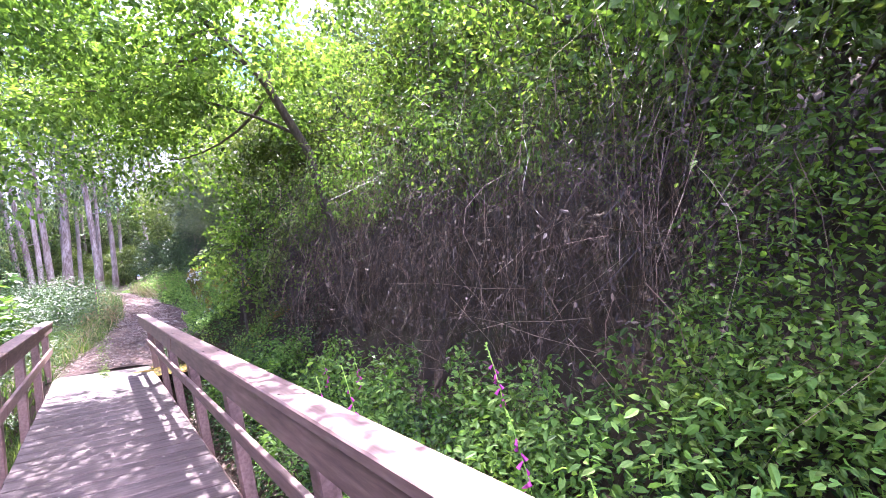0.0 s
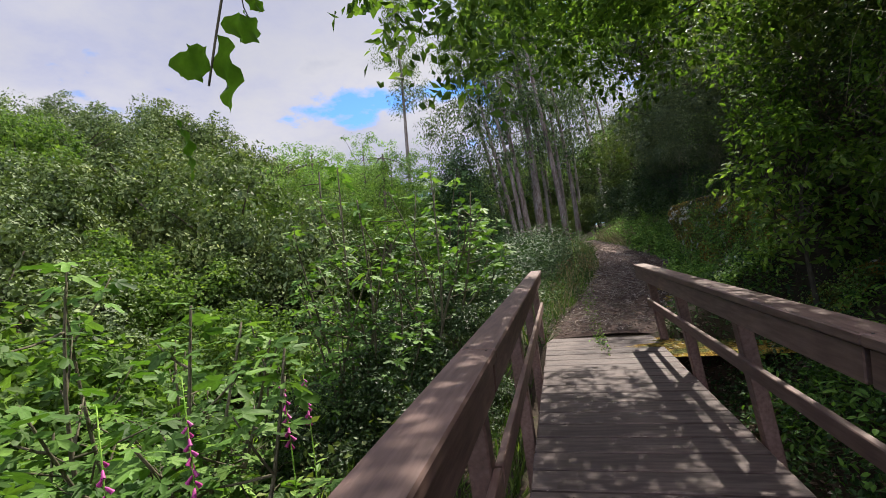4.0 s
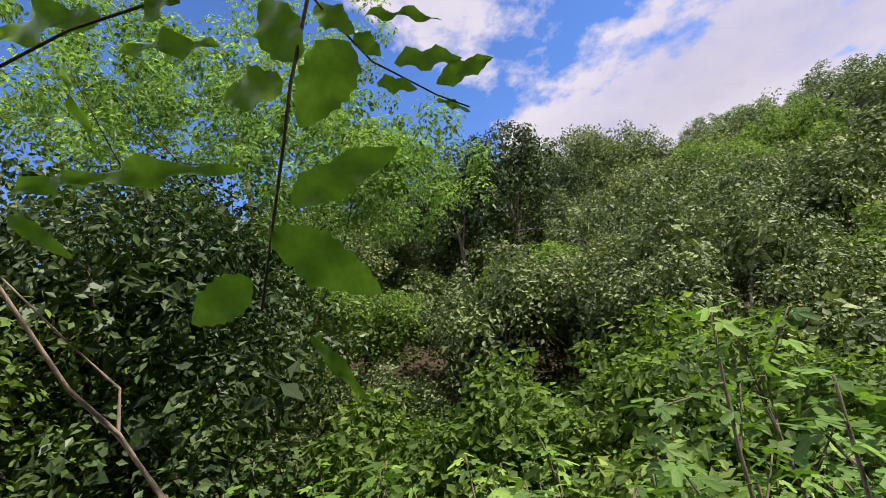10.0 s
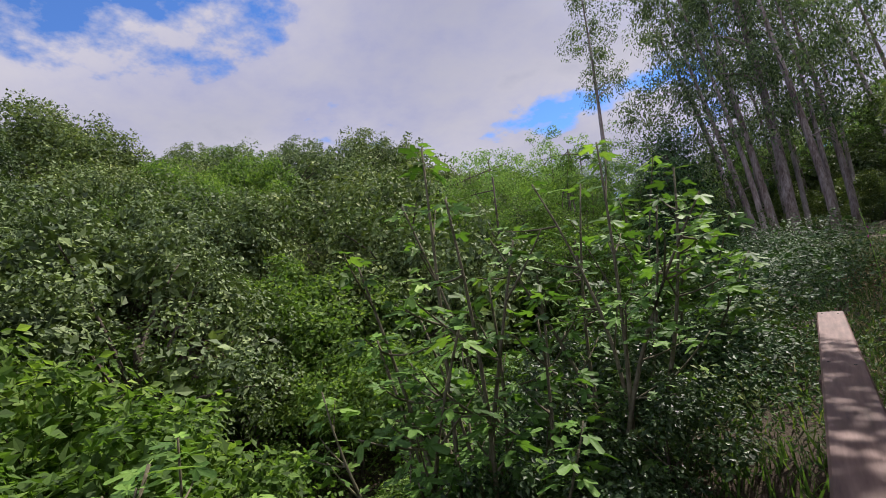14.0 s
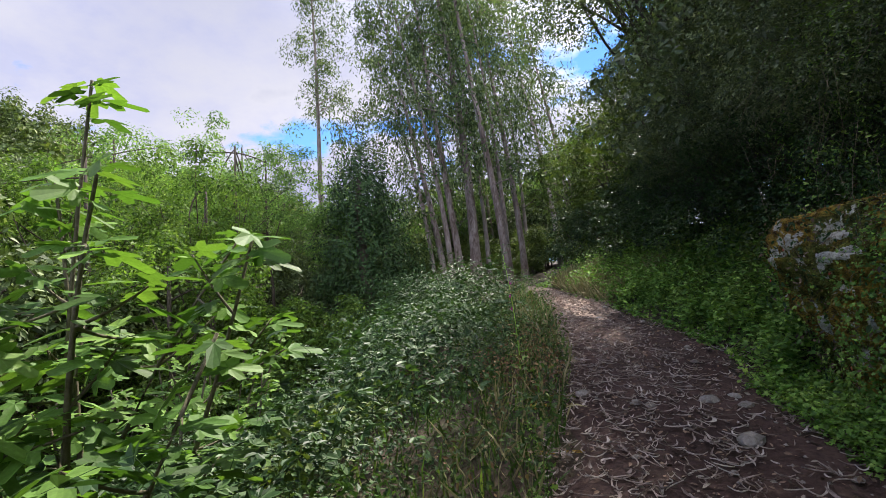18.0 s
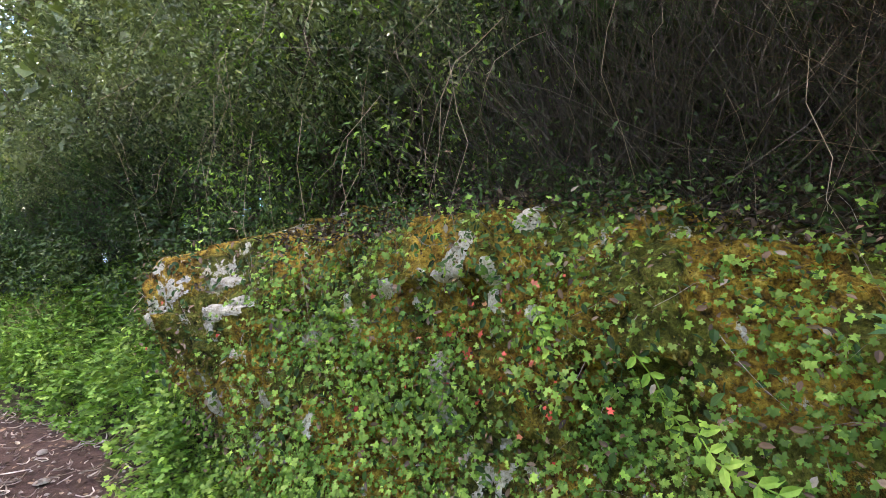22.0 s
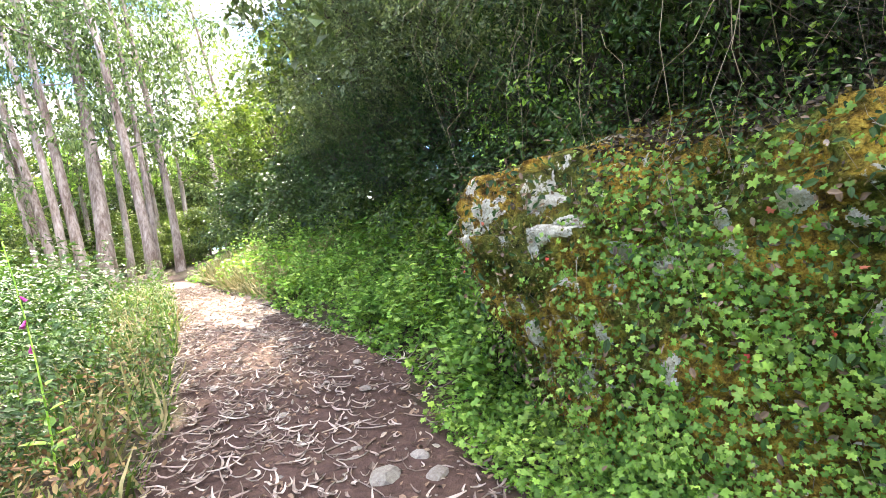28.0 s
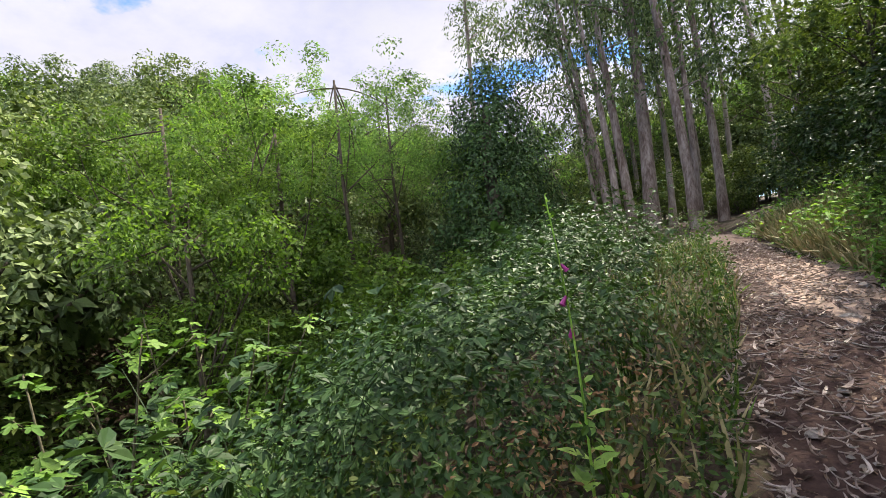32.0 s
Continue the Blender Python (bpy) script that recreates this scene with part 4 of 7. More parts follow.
stuff("broad_leaf_herbs", mesh_of("broad_leaf_herbs", *cover(x, y, 0.3 + 0.4 * patchy(x, y, 2.2, -0.1, 0.7), 0.068, OVAL, 0.6, 0.8), L_FIG), "broad-leaved green herbs crowding beside the bridge", "plants")


y = rng.uniform(-12.4, -9.3, 16000)
x = rng.uniform(2.1, 3.3, 16000)
stuff("leafy_brambles", mesh_of("leafy_brambles", *cover(x, y, 0.5 + 1.5 * (x - 2.0), 0.048, OVAL, 0.8, 0.7), L_BRIGHT), "leafy green brambles hanging over the bank", "brambles")


def rock_leaves(clusters, per, size, shape, density, reach=0.09, lift=0.05, droop=0.5):
    """Leaves in small patches that creep over the rock face; density: a share by place and height."""
    k = rng.integers(0, len(rock_v), clusters * 30)
    k = k[rng.random(len(k)) < density(rock_v[k, 1], rock_u[k])][:clusters]
    n = len(k) * per
    k = np.repeat(k, per)
    at = rock_v[k] + rng.normal(0, reach, (n, 3)) * [0.25, 1, 1]
    at[:, 0] -= rng.uniform(0.0, 2 * lift, n) + 0.35 * np.maximum(0, rock_v[k, 2] - at[:, 2])
    up = unit(rock_n[k] * 0.8 + rng.normal(0, 0.58, (n, 3)) + [-0.25, -0.05, 0.65])
    along = unit(np.cross(up, rng.normal(size=(n, 3))) - [0, 0, droop])
    return leaf_arrays(shape, at, along, up, size * rng.uniform(0.45, 1.3, n))


def on_slope(y, u):
    return np.where(u > 1, 0.08, np.clip(np.interp(y, [0, 2.1, 2.7, 3.3, 3.8, 4.0, 4.3], [0.9, 0.75, 0.25, 0.75, 0.55, 0.2, 0.0]) + 0.5 * (0.45 - u), 0.05, 1) * np.where(patchy(y * 3.3, u * 5.0, 1.7, -0.15), 1.0, 0.16))


stuff("rock_creepers", mesh_of("rock_creepers", *join(rock_leaves(1600, 10, 0.025, STAR, on_slope), rock_leaves(900, 10, 0.029, STAR, lambda y, u: np.where(y > 2.2, 1.0, 0.12) * on_slope(y, u)), rock_leaves(700, 9, 0.017, KITE, on_slope), rock_leaves(800, 7, 0.02, STAR, lambda y, u: np.where(y < 3.9, 0.6, 0.08))), L_HERB), "bright green creeping herbs on the mossy rock face", "creepers")
stuff("rock_ivy", mesh_of("rock_ivy", *join(rock_leaves(110, 7, 0.05, OVAL, lambda y, u: np.where((u > 0.25) & (u < 1.2), 0.8, 0.1)), rock_leaves(330, 14, 0.032, OVAL, lambda y, u: np.where((u > 0.86) & (y > 1.8), 0.95, np.where(u > 0.7, 0.2, 0.04)), 0.12, 0.07)), L_BRAMBLE), "dark green ivy trailing over the rock", "creepers")
stuff("red_creeper_leaves", mesh_of("red_creeper_leaves", *join(rock_leaves(14, 5, 0.03, STAR, lambda y, u: np.where((y > 2.3) & (y < 3.0) & (u > 0.35) & (u < 0.75), 1.0, 0.0)), rock_leaves(44, 1, 0.026, STAR, lambda y, u: np.where((y > 1.4) & (u < 0.85), 0.5, 0.0))), M_RED), "reddened creeper leaves scattered on the rock", "creepers")
stuff("rock_leaf_litter", mesh_of("rock_leaf_litter", *rock_leaves(1150, 4, 0.036, OVAL, lambda y, u: np.where(u > 0.75, 0.9, 0.45), 0.12, 0.012, 0.1), M_LITTER), "dead leaves caught on the mossy bank", "leaf litter")
k = rng.integers(0, len(rock_v), 40000)
stuff("moss", mesh_of("moss", *leaf_arrays(KITE, rock_v[k] + rng.normal(0, 0.012, (len(k), 3)), unit(rock_n[k] + rng.normal(0, 0.6, (len(k), 3)) - [0, 0, 0.3]), unit(rng.normal(size=(len(k), 3))), rng.uniform(0.008, 0.024, len(k))), M_MOSS), "short golden moss on the rock", "moss")


k = rng.integers(0, len(rock_v), 420)
p = rock_v[k] - [0.03, 0, 0]
stuff("dry_stalks", mesh_of("dry_stalks", *stems(p, p + rng.normal(0, 0.13, p.shape) * [0.3, 1, 1] - [0.04, 0, 0], rng.normal(0, 0.03, p.shape), rng.uniform(0.0006, 0.0016, len(p)), 3), M_STRIP), "thin dry stalks among the creepers", "dry stalks")


def oval_vine(line, pairs, size):
    """A trailing stem with leaves in pairs."""
    t = thing("trailing_vine", "trailing vine with paired smooth oval green leaves on the bank", "vine", (0, 0, 0), "vines on the bank")
    pts = np.array([near_rock(y, z)[0] + [-0.07 - 0.02 * (n % 2), 0, 0] for n, (y, z) in enumerate(line)])
    part("stem", mesh_of("stem", *tube(pts, 0.0025, 5), L_HERB, True), t)
    s = np.linspace(0.05, 1, pairs) * (len(pts) - 1)
    base = np.stack([np.interp(s, np.arange(len(pts)), pts[:, c]) for c in range(3)], -1)
    d = unit(pts[-1] - pts[0])
    for n, p in enumerate(base):
        for sgn in (-1, 1):
            side_dir = unit(np.cross(d, [-1.0, 0, 0.3]) * sgn + 0.7 * d + rng.normal(0, 0.12, 3))
            v, f = leaf_arrays(OVAL, p[None], side_dir[None], unit(np.array([[-1.0, -0.1, 0.5]]) + rng.normal(0, 0.2, (1, 3))), size * rng.uniform(0.8, 1.15))
            part("leaf", mesh_of("leaf", v, f, L_HERB), t)


oval_vine(((2.06, 1.36), (2.02, 1.26), (1.99, 1.15), (1.96, 1.1)), 6, 0.06)
oval_vine(((1.9, 1.12), (1.85, 1.06), (1.8, 1.0), (1.72, 0.98)), 6, 0.065)
oval_vine(((2.42, 1.52), (2.38, 1.44), (2.36, 1.36)), 5, 0.045)
oval_vine(((1.35, 1.3), (1.24, 1.29), (1.16, 1.28)), 5, 0.055)
oval_vine(((2.5, 0.72), (2.42, 0.62), (2.4, 0.5)), 5, 0.06)
oval_vine(((1.1, 1.1), (1.04, 1.06), (0.96, 1.04)), 6, 0.06)

# foot of the rock and of the bank before it
y = rng.uniform(-0.6, 5.0, 17000)
x = np.interp(y, [0, 1.2, 3.4, 4.6], [1.5, 1.68, 1.82, 1.86]) + rng.random(len(y)) * np.interp(y, [0, 1.2, 2.6, 3.4, 5.0], [0.7, 0.55, 0.75, 0.4, 0.9])
stuff("rock_foot_herbs", mesh_of("rock_foot_herbs", *cover(x, y, 0.2, 0.034, STAR, 0.5, 1.2), L_HERB), "bright green herbs along the foot of the rock", "ground cover")
y = rng.uniform(-3.0, 4.8, 18000)
x = rng.uniform(2.6, 4.4, 18000)
stuff("upper_bank_litter", mesh_of("upper_bank_litter", *cover(x, y, 0.1, 0.042, OVAL, 0.7), M_SHADED_LITTER), "brown leaf litter under the thicket", "leaf litter")
# the bramble's darker leaf colour stands in for shade on these herbs
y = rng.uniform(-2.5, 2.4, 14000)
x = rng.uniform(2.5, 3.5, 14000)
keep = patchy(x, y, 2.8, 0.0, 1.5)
stuff("upper_bank_herbs", mesh_of("upper_bank_herbs", *cover(x[keep], y[keep], 0.34, 0.04, OVAL, 0.6), L_BRAMBLE), "herbs under the thicket, leaf colour darkened for its shade", "plants")


def shelf_z(x, y):
    """The ground or the rock's top, whichever is higher."""
    u = np.clip((x - np.interp(y, ROCK_Y, ROCK_TOP)) / 2.6, 0, 0.42)
    return np.maximum(ground_z(x, y), np.where(y > -1.1, path_z(y) + np.interp(y, ROCK_Y, ROCK_RISE) + 0.6 * u, -9))


# herbs on the shelf, dark-leaved to imitate the shade below the overhang
y = rng.uniform(-1.1, 2.6, 6000)
x = np.interp(y, ROCK_Y, ROCK_TOP) + rng.random(len(y)) ** 1.4 * 1.0
keep = patchy(x, y, 3.1, -0.5, 0.4)
stuff("shelf_herbs", mesh_of("shelf_herbs", *cover(x[keep], y[keep], 0.22, 0.034, OVAL, 0.6, 1.0, shelf_z), L_BRAMBLE), "small herbs on top of the bank, leaf colour darkened for shade", "plants")
y = rng.uniform(-1.1, 4.0, 9000)
x = np.interp(y, ROCK_Y, ROCK_TOP) + rng.random(len(y)) * 1.05
stuff("shelf_litter", mesh_of("shelf_litter", *cover(x, y, 0.06, 0.04, OVAL, 0.6, 1.0, shelf_z), M_SHADED_LITTER), "dead leaves lying on top of the bank", "leaf litter")
# left verge and bramble slope
y = rng.uniform(-0.3, 13, 16000)
x = path_mid(y) - path_half(y) - rng.random(len(y)) ** 1.4 * 1.3 - 0.02
stuff("verge_herbs", mesh_of("verge_herbs", *cover(x, y, 0.18 + 0.42 * patchy(x, y, 2.6, -0.1, 2.0), 0.042, OVAL, 0.6, 1.3, lambda a, b: ground_z(a, b) - 0.02), L_VERGE), "weedy green verge with fine leaves beside the path", "plants")
y = rng.uniform(-12, 12.5, 15000)
x = np.where(y < -0.2, -0.95, path_mid(y) - path_half(y)) - rng.random(len(y)) ** 1.3 * 1.7
keep = (y < 0) | (rng.random(len(y)) < 0.3)
x, y = x[keep], y[keep]
g = np.stack([x, y, ground_z(x, y) - 0.02], -1)
al = unit(rng.normal(0, 0.35, g.shape) + [0, 0, 1])
stuff("verge_grass", mesh_of("verge_grass", *leaf_arrays(BLADE, g, al, unit(rng.normal(size=g.shape)), rng.uniform(0.1, 0.3, len(g))), L_GRASS), "long soft grass along the verge and under the bridge rail", "grass")
y = np.concatenate([rng.uniform(9.5, 12.9, 8200), rng.uniform(1, 12, 700)])
x = np.where(np.arange(len(y)) < 8200, path_mid(y) + path_half(y) + rng.uniform(0.05, 1.4, len(y)), path_mid(y) - path_half(y) - rng.random(len(y)) * 0.8)
g = np.stack([x, y, ground_z(x, y)], -1)
stuff("dry_grass", mesh_of("dry_grass", *leaf_arrays(BLADE, g, unit(rng.normal(0, 0.5, g.shape) + [0, 0, 1]), unit(rng.normal(size=g.shape)), rng.uniform(0.15, 0.4, len(g))), M_DRYGRASS), "sun-bleached tufts of dry grass at the bend", "grass")


y = np.concatenate([rng.uniform(4.8, 6.4, 1700), rng.uniform(2.2, 10, 700)])
x = path_mid(y) - path_half(y) - 0.05 - rng.random(len(y)) * 0.9
keep = patchy(x, y, 2.9, -0.05, 4.0)
x, y = x[keep], y[keep]
stuff("dry_ferns", mesh_of("dry_ferns", *cover(x, y, 0.42, 0.04, OVAL, 0.9), M_DRYFERN), "withered reddish-brown fern bits in the verge", "dry ferns")


def bramble_mounds():
    sets = []
    for cx, cy, rx, ry, rz, n in ((-1.2, 7.5, 1.5, 2.2, 1.0, 5200), (-2.2, 4.4, 1.6, 1.9, 0.9, 4600), (-1.4, 10.6, 1.6, 1.8, 1.3, 3800), (-3.0, 8.2, 1.8, 2.4, 1.2, 4200),
                                  (-1.6, 2.2, 1.1, 1.4, 0.7, 3200), (-3.6, 1.8, 1.7, 1.6, 0.9, 3400), (-2.8, -0.8, 1.3, 1.4, 0.8, 2600), (-2.2, 12.8, 1.8, 1.6, 1.6, 3000), (-4.4, 5.2, 1.9, 1.9, 1.0, 3000)):
        sets.append(mound_cover(int(n * 2.6), (cx, cy, float(ground_z(cx, cy)) - 0.1), (rx, ry, rz), 0.066, KITE))
    return join(*sets)


def bramble_shoots(n):
    """Arching canes with leaflets in threes that rise out of the brambles."""
    y = rng.uniform(1.5, 12.0, n)
    x = path_mid(y) - path_half(y) - rng.uniform(0.75, 3.4, n)
    a = np.stack([x, y, ground_z(x, y) + rng.uniform(0.3, 0.8, n)], -1)
    way = np.stack([np.clip(rng.normal(0.0, 0.35, n), -0.8, 0.45), rng.normal(-0.1, 0.4, n), rng.uniform(0.15, 0.6, n)], -1)
    b = a + way
    cane = stems(a, b, np.stack([0 * x, 0 * x, rng.uniform(0.1, 0.25, n)], -1), rng.uniform(0.0015, 0.003, n), 5)
    sets = [cane]
    for s in np.linspace(0.25, 1, 6):
        q = a + way * s + np.stack([0 * x, 0 * x, 0.36 * s * (1 - s) + 0 * x], -1)
        d = unit(rng.normal(size=q.shape) * [1, 1, 0.3])
        up = unit(rng.normal(0, 0.35, q.shape) + [0, 0, 1])
        side_way = np.cross(d, up)
        for turn in (-0.9, 0.0, 0.9):
            sets.append(leaf_arrays(OVAL, q + 0.02 * d, unit(d + turn * side_way), up, rng.uniform(0.05, 0.085, n)))
    return join(*sets)


stuff("bramble_shoots", mesh_of("bramble_shoots", *bramble_shoots(420), L_BRAMBLE), "arching bramble shoots with leaflets in threes", "brambles")
stuff("brambles", mesh_of("brambles", *bramble_mounds(), L_BRAMBLE), "dense dark green bramble slope below the path", "brambles")

# ravine floor and hillside undergrowth
x, y = scatter(56000, -12, -1.3, -12, 16)
keep = x < path_mid(y) - path_half(y) - 0.9
x, y = x[keep], y[keep]
stuff("ravine_undergrowth", mesh_of("ravine_undergrowth", *cover(x, y, 0.3 + 0.5 * patchy(x, y, 1.1, 0.0), 0.085, KITE, 0.6), L_MID), "tangled green undergrowth on the ravine floor", "undergrowth")
x, y = scatter(30000, -46, -9, -14, 40)
stuff("hillside_undergrowth", mesh_of("hillside_undergrowth", *cover(x, y, 0.6, 0.24, KITE, 0.6), L_MID), "green scrub between the trees of the hillside", "undergrowth")

# ---- shrubs and trees ----


def crown_mesh(name, tufts, tuft_r, leaves, size, shape, mat, radii, lobes=13, low=-0.3):
    """A crown of rounded lobes, each of many leaf tufts, with gaps between the lobes."""
    radii = np.asarray(radii, float)
    d = sphere_points(lobes, low)
    lobe = d * radii * rng.uniform(0.5, 0.78, (len(d), 1))
    lobe_r = radii.mean() * rng.uniform(0.3, 0.46, len(d))
    own = rng.integers(0, len(d), tufts)
    e = unit(rng.normal(size=(tufts, 3)) + 0.7 * d[own] + [0, 0, 0.35])
    c = lobe[own] + e * lobe_r[own][:, None] * rng.uniform(0.75, 1.15, (tufts, 1))
    skin = clump_leaves(c, tuft_r * rng.uniform(0.6, 1.2, tufts), leaves, size, shape)
    deep = clump_leaves(lobe, lobe_r * 0.72, 90, 0.25 * radii.mean() / 2.4, KITE)
    return mesh_of(name, *join(skin, deep), mat), c


def limb_tubes(base, targets, r0, forks=0):
    sets = []
    for t in targets:
        mid = np.asarray(base) * 0.5 + np.asarray(t) * 0.5 + rng.normal(0, 0.08, 3) * np.linalg.norm(np.asarray(t) - base)
        mid[2] += 0.1 * np.linalg.norm(np.asarray(t) - base)
        sets.append(tube(bezier(base, mid, t, 7), np.linspace(r0, r0 * 0.25, 7), 5))
    return join(*sets)


def bezier(a, b, c, n):
    u = np.linspace(0, 1, n)[:, None]
    return (1 - u) ** 2 * np.asarray(a, float) + 2 * u * (1 - u) * np.asarray(b, float) + u ** 2 * np.asarray(c, float)


def make_tree(name, label, category, at, height, radii, mat, leaf, shape, tufts, tuft_r, count, bark=M_BARK, trunk_r=0.14, group="", low=-0.35, lean=(0, 0)):
    """A trunk, some limbs and a crown of tufts. Height: the crown's middle over the base."""
    t = thing(name, label, category, at, group)
    top = np.array([lean[0], lean[1], height])
    me, c = crown_mesh("crown", tufts, tuft_r, count, leaf, shape, mat, radii, low=low)
    crown = part("crown", me, t)
    crown.location = top
    stem = bezier((0, 0, -0.3), (lean[0] * 0.3, lean[1] * 0.3, height * 0.5), top * 0.95, 8)
    trunk = part("trunk", mesh_of("trunk", *tube(stem, np.linspace(trunk_r, trunk_r * 0.45, 8), 8), bark, True), t)
    pick = rng.choice(len(c), min(7, len(c)), replace=False)
    for k in pick:
        part("limb", mesh_of("limb", *limb_tubes(stem[4 + int(rng.integers(0, 3))], [top + c[k] * 0.92], trunk_r * 0.4), bark, True), trunk)
    return t


def on_ground(x, y, dz=0.0):
    return (x, y, float(ground_z(x, y)) + dz)


# far hillside
HILL = "trees on the far hillside"
oak = make_tree("oak_tree", "round dark green oak on the far hillside", "tree", on_ground(-21, 2.5), 2.4, (3.1, 3.1, 2.5), L_HILL, 0.14, KITE, 110, 0.44, 66, group=HILL)
olive = make_tree("wild_olive_tree", "grey-green bushy tree on the far hillside", "tree", on_ground(-17, 4), 2.1, (2.7, 2.9, 2.2), L_SAGE, 0.12, KITE, 110, 0.4, 66, group=HILL)
cork = make_tree("cork_oak_tree", "tall dark evergreen oak on the hill crest", "tree", on_ground(-30, -4.5), 4.0, (2.3, 2.3, 3.6), L_DARK, 0.14, KITE, 110, 0.44, 66, group=HILL)
lime = make_tree("young_tree", "yellow-green leafy young tree on the far slope", "tree", on_ground(-14, 9), 2.0, (2.0, 2.0, 1.9), L_BRIGHT, 0.12, KITE, 100, 0.38, 70, group=HILL)
near_oak = make_tree("oak_tree", "leafy green oak low on the far slope", "tree", on_ground(-15.5, 1.0), 1.9, (2.4, 2.4, 1.9), L_HILL, 0.125, KITE, 140, 0.36, 58, group=HILL)
near_olive = make_tree("wild_olive_tree", "grey-green bushy tree low on the far slope", "tree", on_ground(-14.5, -4), 1.8, (2.2, 2.3, 1.8), L_SAGE, 0.115, KITE, 140, 0.34, 58, group=HILL)
make_tree("wild_olive_tree", "broad grey-green tree standing over a dark hollow in the ravine", "tree", on_ground(-10.6, -0.8), 3.5, (2.6, 3.0, 2.5), L_SAGE, 0.1, KITE, 360, 0.36, 58, group=HILL, low=-0.95)
LANDMARKS = ((-22.3, -3.7, 1.3), (-21.8, -6.3, 1.22), (-25.5, -1.0, 0.9))
for sx, sy, s in LANDMARKS:
    copy_thing(cork, pose(*on_ground(sx, sy, -0.2), 0, 0, 90 * s)).scale = (s * 0.85, s * 0.85, s)
hill_rng = np.random.default_rng(23)
for row, dist in enumerate((13.5, 17, 21, 25.5, 30, 35, 40, 45)):
    count = int(6 + dist * 0.42)
    for k in range(count):
        a = radians(8 + (k + 0.5 * (row % 2)) * 125 / count + hill_rng.uniform(-2.2, 2.2))
        sx, sy = -math.sin(a) * dist * hill_rng.uniform(0.94, 1.06), -4 + math.cos(a) * dist * hill_rng.uniform(0.94, 1.06)
        u, s, turn = hill_rng.random(), hill_rng.uniform(0.75, 1.25), hill_rng.uniform(0, 360)
        if 0.99 * -sx + 0.07 * sy < 8.5 or sx > -6 or math.hypot(sx + 10.6, sy + 0.8) < 3.4:
            continue
        if min(math.hypot(sx - lx, sy - ly) for lx, ly, ls in LANDMARKS) < 2.2:
            continue
        if sy > 11 and row >= 2:
            kind = lime if u < 0.4 else olive if u < 0.7 else oak
        elif row >= 5:
            kind = cork if u < 0.12 else olive if u < 0.6 else oak
        elif row <= 1:
            kind = lime if u < 0.28 else near_olive if u < 0.5 + 0.15 * row else near_oak
        else:
            kind = oak if u < 0.45 else olive if u < 0.86 else lime
        s *= 0.8 if kind is cork else 1.0 if row < 5 else 1.0 if sy > 6 else 1.3
        copy_thing(kind, pose(*on_ground(sx, sy, -0.2), 0, 0, turn)).scale = (s, s, s * (0.9 + 0.25 * u))

# low shrubs of the ravine
RAVINE = "shrubs in the ravine"
shrub = make_tree("shrub", "leafy green shrub in the ravine", "shrub", on_ground(-7.8, -2.5), 0.95, (1.2, 1.2, 0.9), L_BRIGHT, 0.095, KITE, 76, 0.25, 44, group=RAVINE, trunk_r=0.05)
bush = make_tree("elder_bush", "bright green leafy bush in the ravine", "shrub", on_ground(-6.8, 2.0), 1.5, (1.3, 1.3, 1.3), L_BRIGHT, 0.11, KITE, 76, 0.27, 44, group=RAVINE, trunk_r=0.05)
for sx, sy, kind, s in ((-9.5, -6, bush, 0.8), (-8.5, 0.5, shrub, 0.75), (-9.5, 4.5, bush, 0.9), (-7.6, 6.0, shrub, 0.8), (-6.5, -8.5, bush, 0.7), (-9.0, -9.5, shrub, 0.9), (-11, -2.5, bush, 0.9),
                        (-10.8, 8, bush, 1.2), (-8.2, 9.8, shrub, 1.2), (-6.2, 11.8, bush, 1.1), (-9.0, 13.2, bush, 1.3), (-12.5, 12, bush, 1.5), (-5.8, 4.2, bush, 0.7), (-6.3, -4.4, bush, 1.3), (-6.8, -2.8, bush, 1.35), (-5.9, -2.4, bush, 1.1), (-7.4, -5.4, bush, 1.4), (-7.0, -7.4, bush, 1.35), (-8.0, -3.6, bush, 1.5), (-4.8, -2.2, shrub, 0.7), (-5.4, 0.6, bush, 0.6), (-6.3, -3.8, bush, 0.8), (-7.5, -6.5, shrub, 0.95), (-6.8, -0.8, shrub, 0.85), (-8.6, -4.2, bush, 0.9), (-7.2, 3.6, shrub, 0.9), (-10.2, -7.6, bush, 0.9), (-9.6, -0.9, shrub, 1.0), (-8.0, -10.6, bush, 0.9), (-9.0, -3.0, shrub, 1.1), (-10.6, -5.2, bush, 1.1), (-8.2, -1.9, bush, 0.9), (-10.4, 1.2, shrub, 1.2), (-11.6, -0.6, bush, 1.1), (-8.4, 2.2, bush, 1.0), (-11.8, -8.6, shrub, 1.3), (-9.8, -11.6, shrub, 1.1), (-12.4, 3.2, bush, 1.2), (-7.0, -4.9, shrub, 0.8), (-4.9, 10.4, bush, 0.9), (-5.4, 8.6, bush, 0.85), (-4.6, 12.8, bush, 0.9), (-6.4, 9.4, shrub, 1.1)):
    copy_thing(kind, pose(*on_ground(sx, sy, -0.1), 0, 0, rng.uniform(0, 360))).scale = (s, s, s)

# ---- the wood on the right bank ----


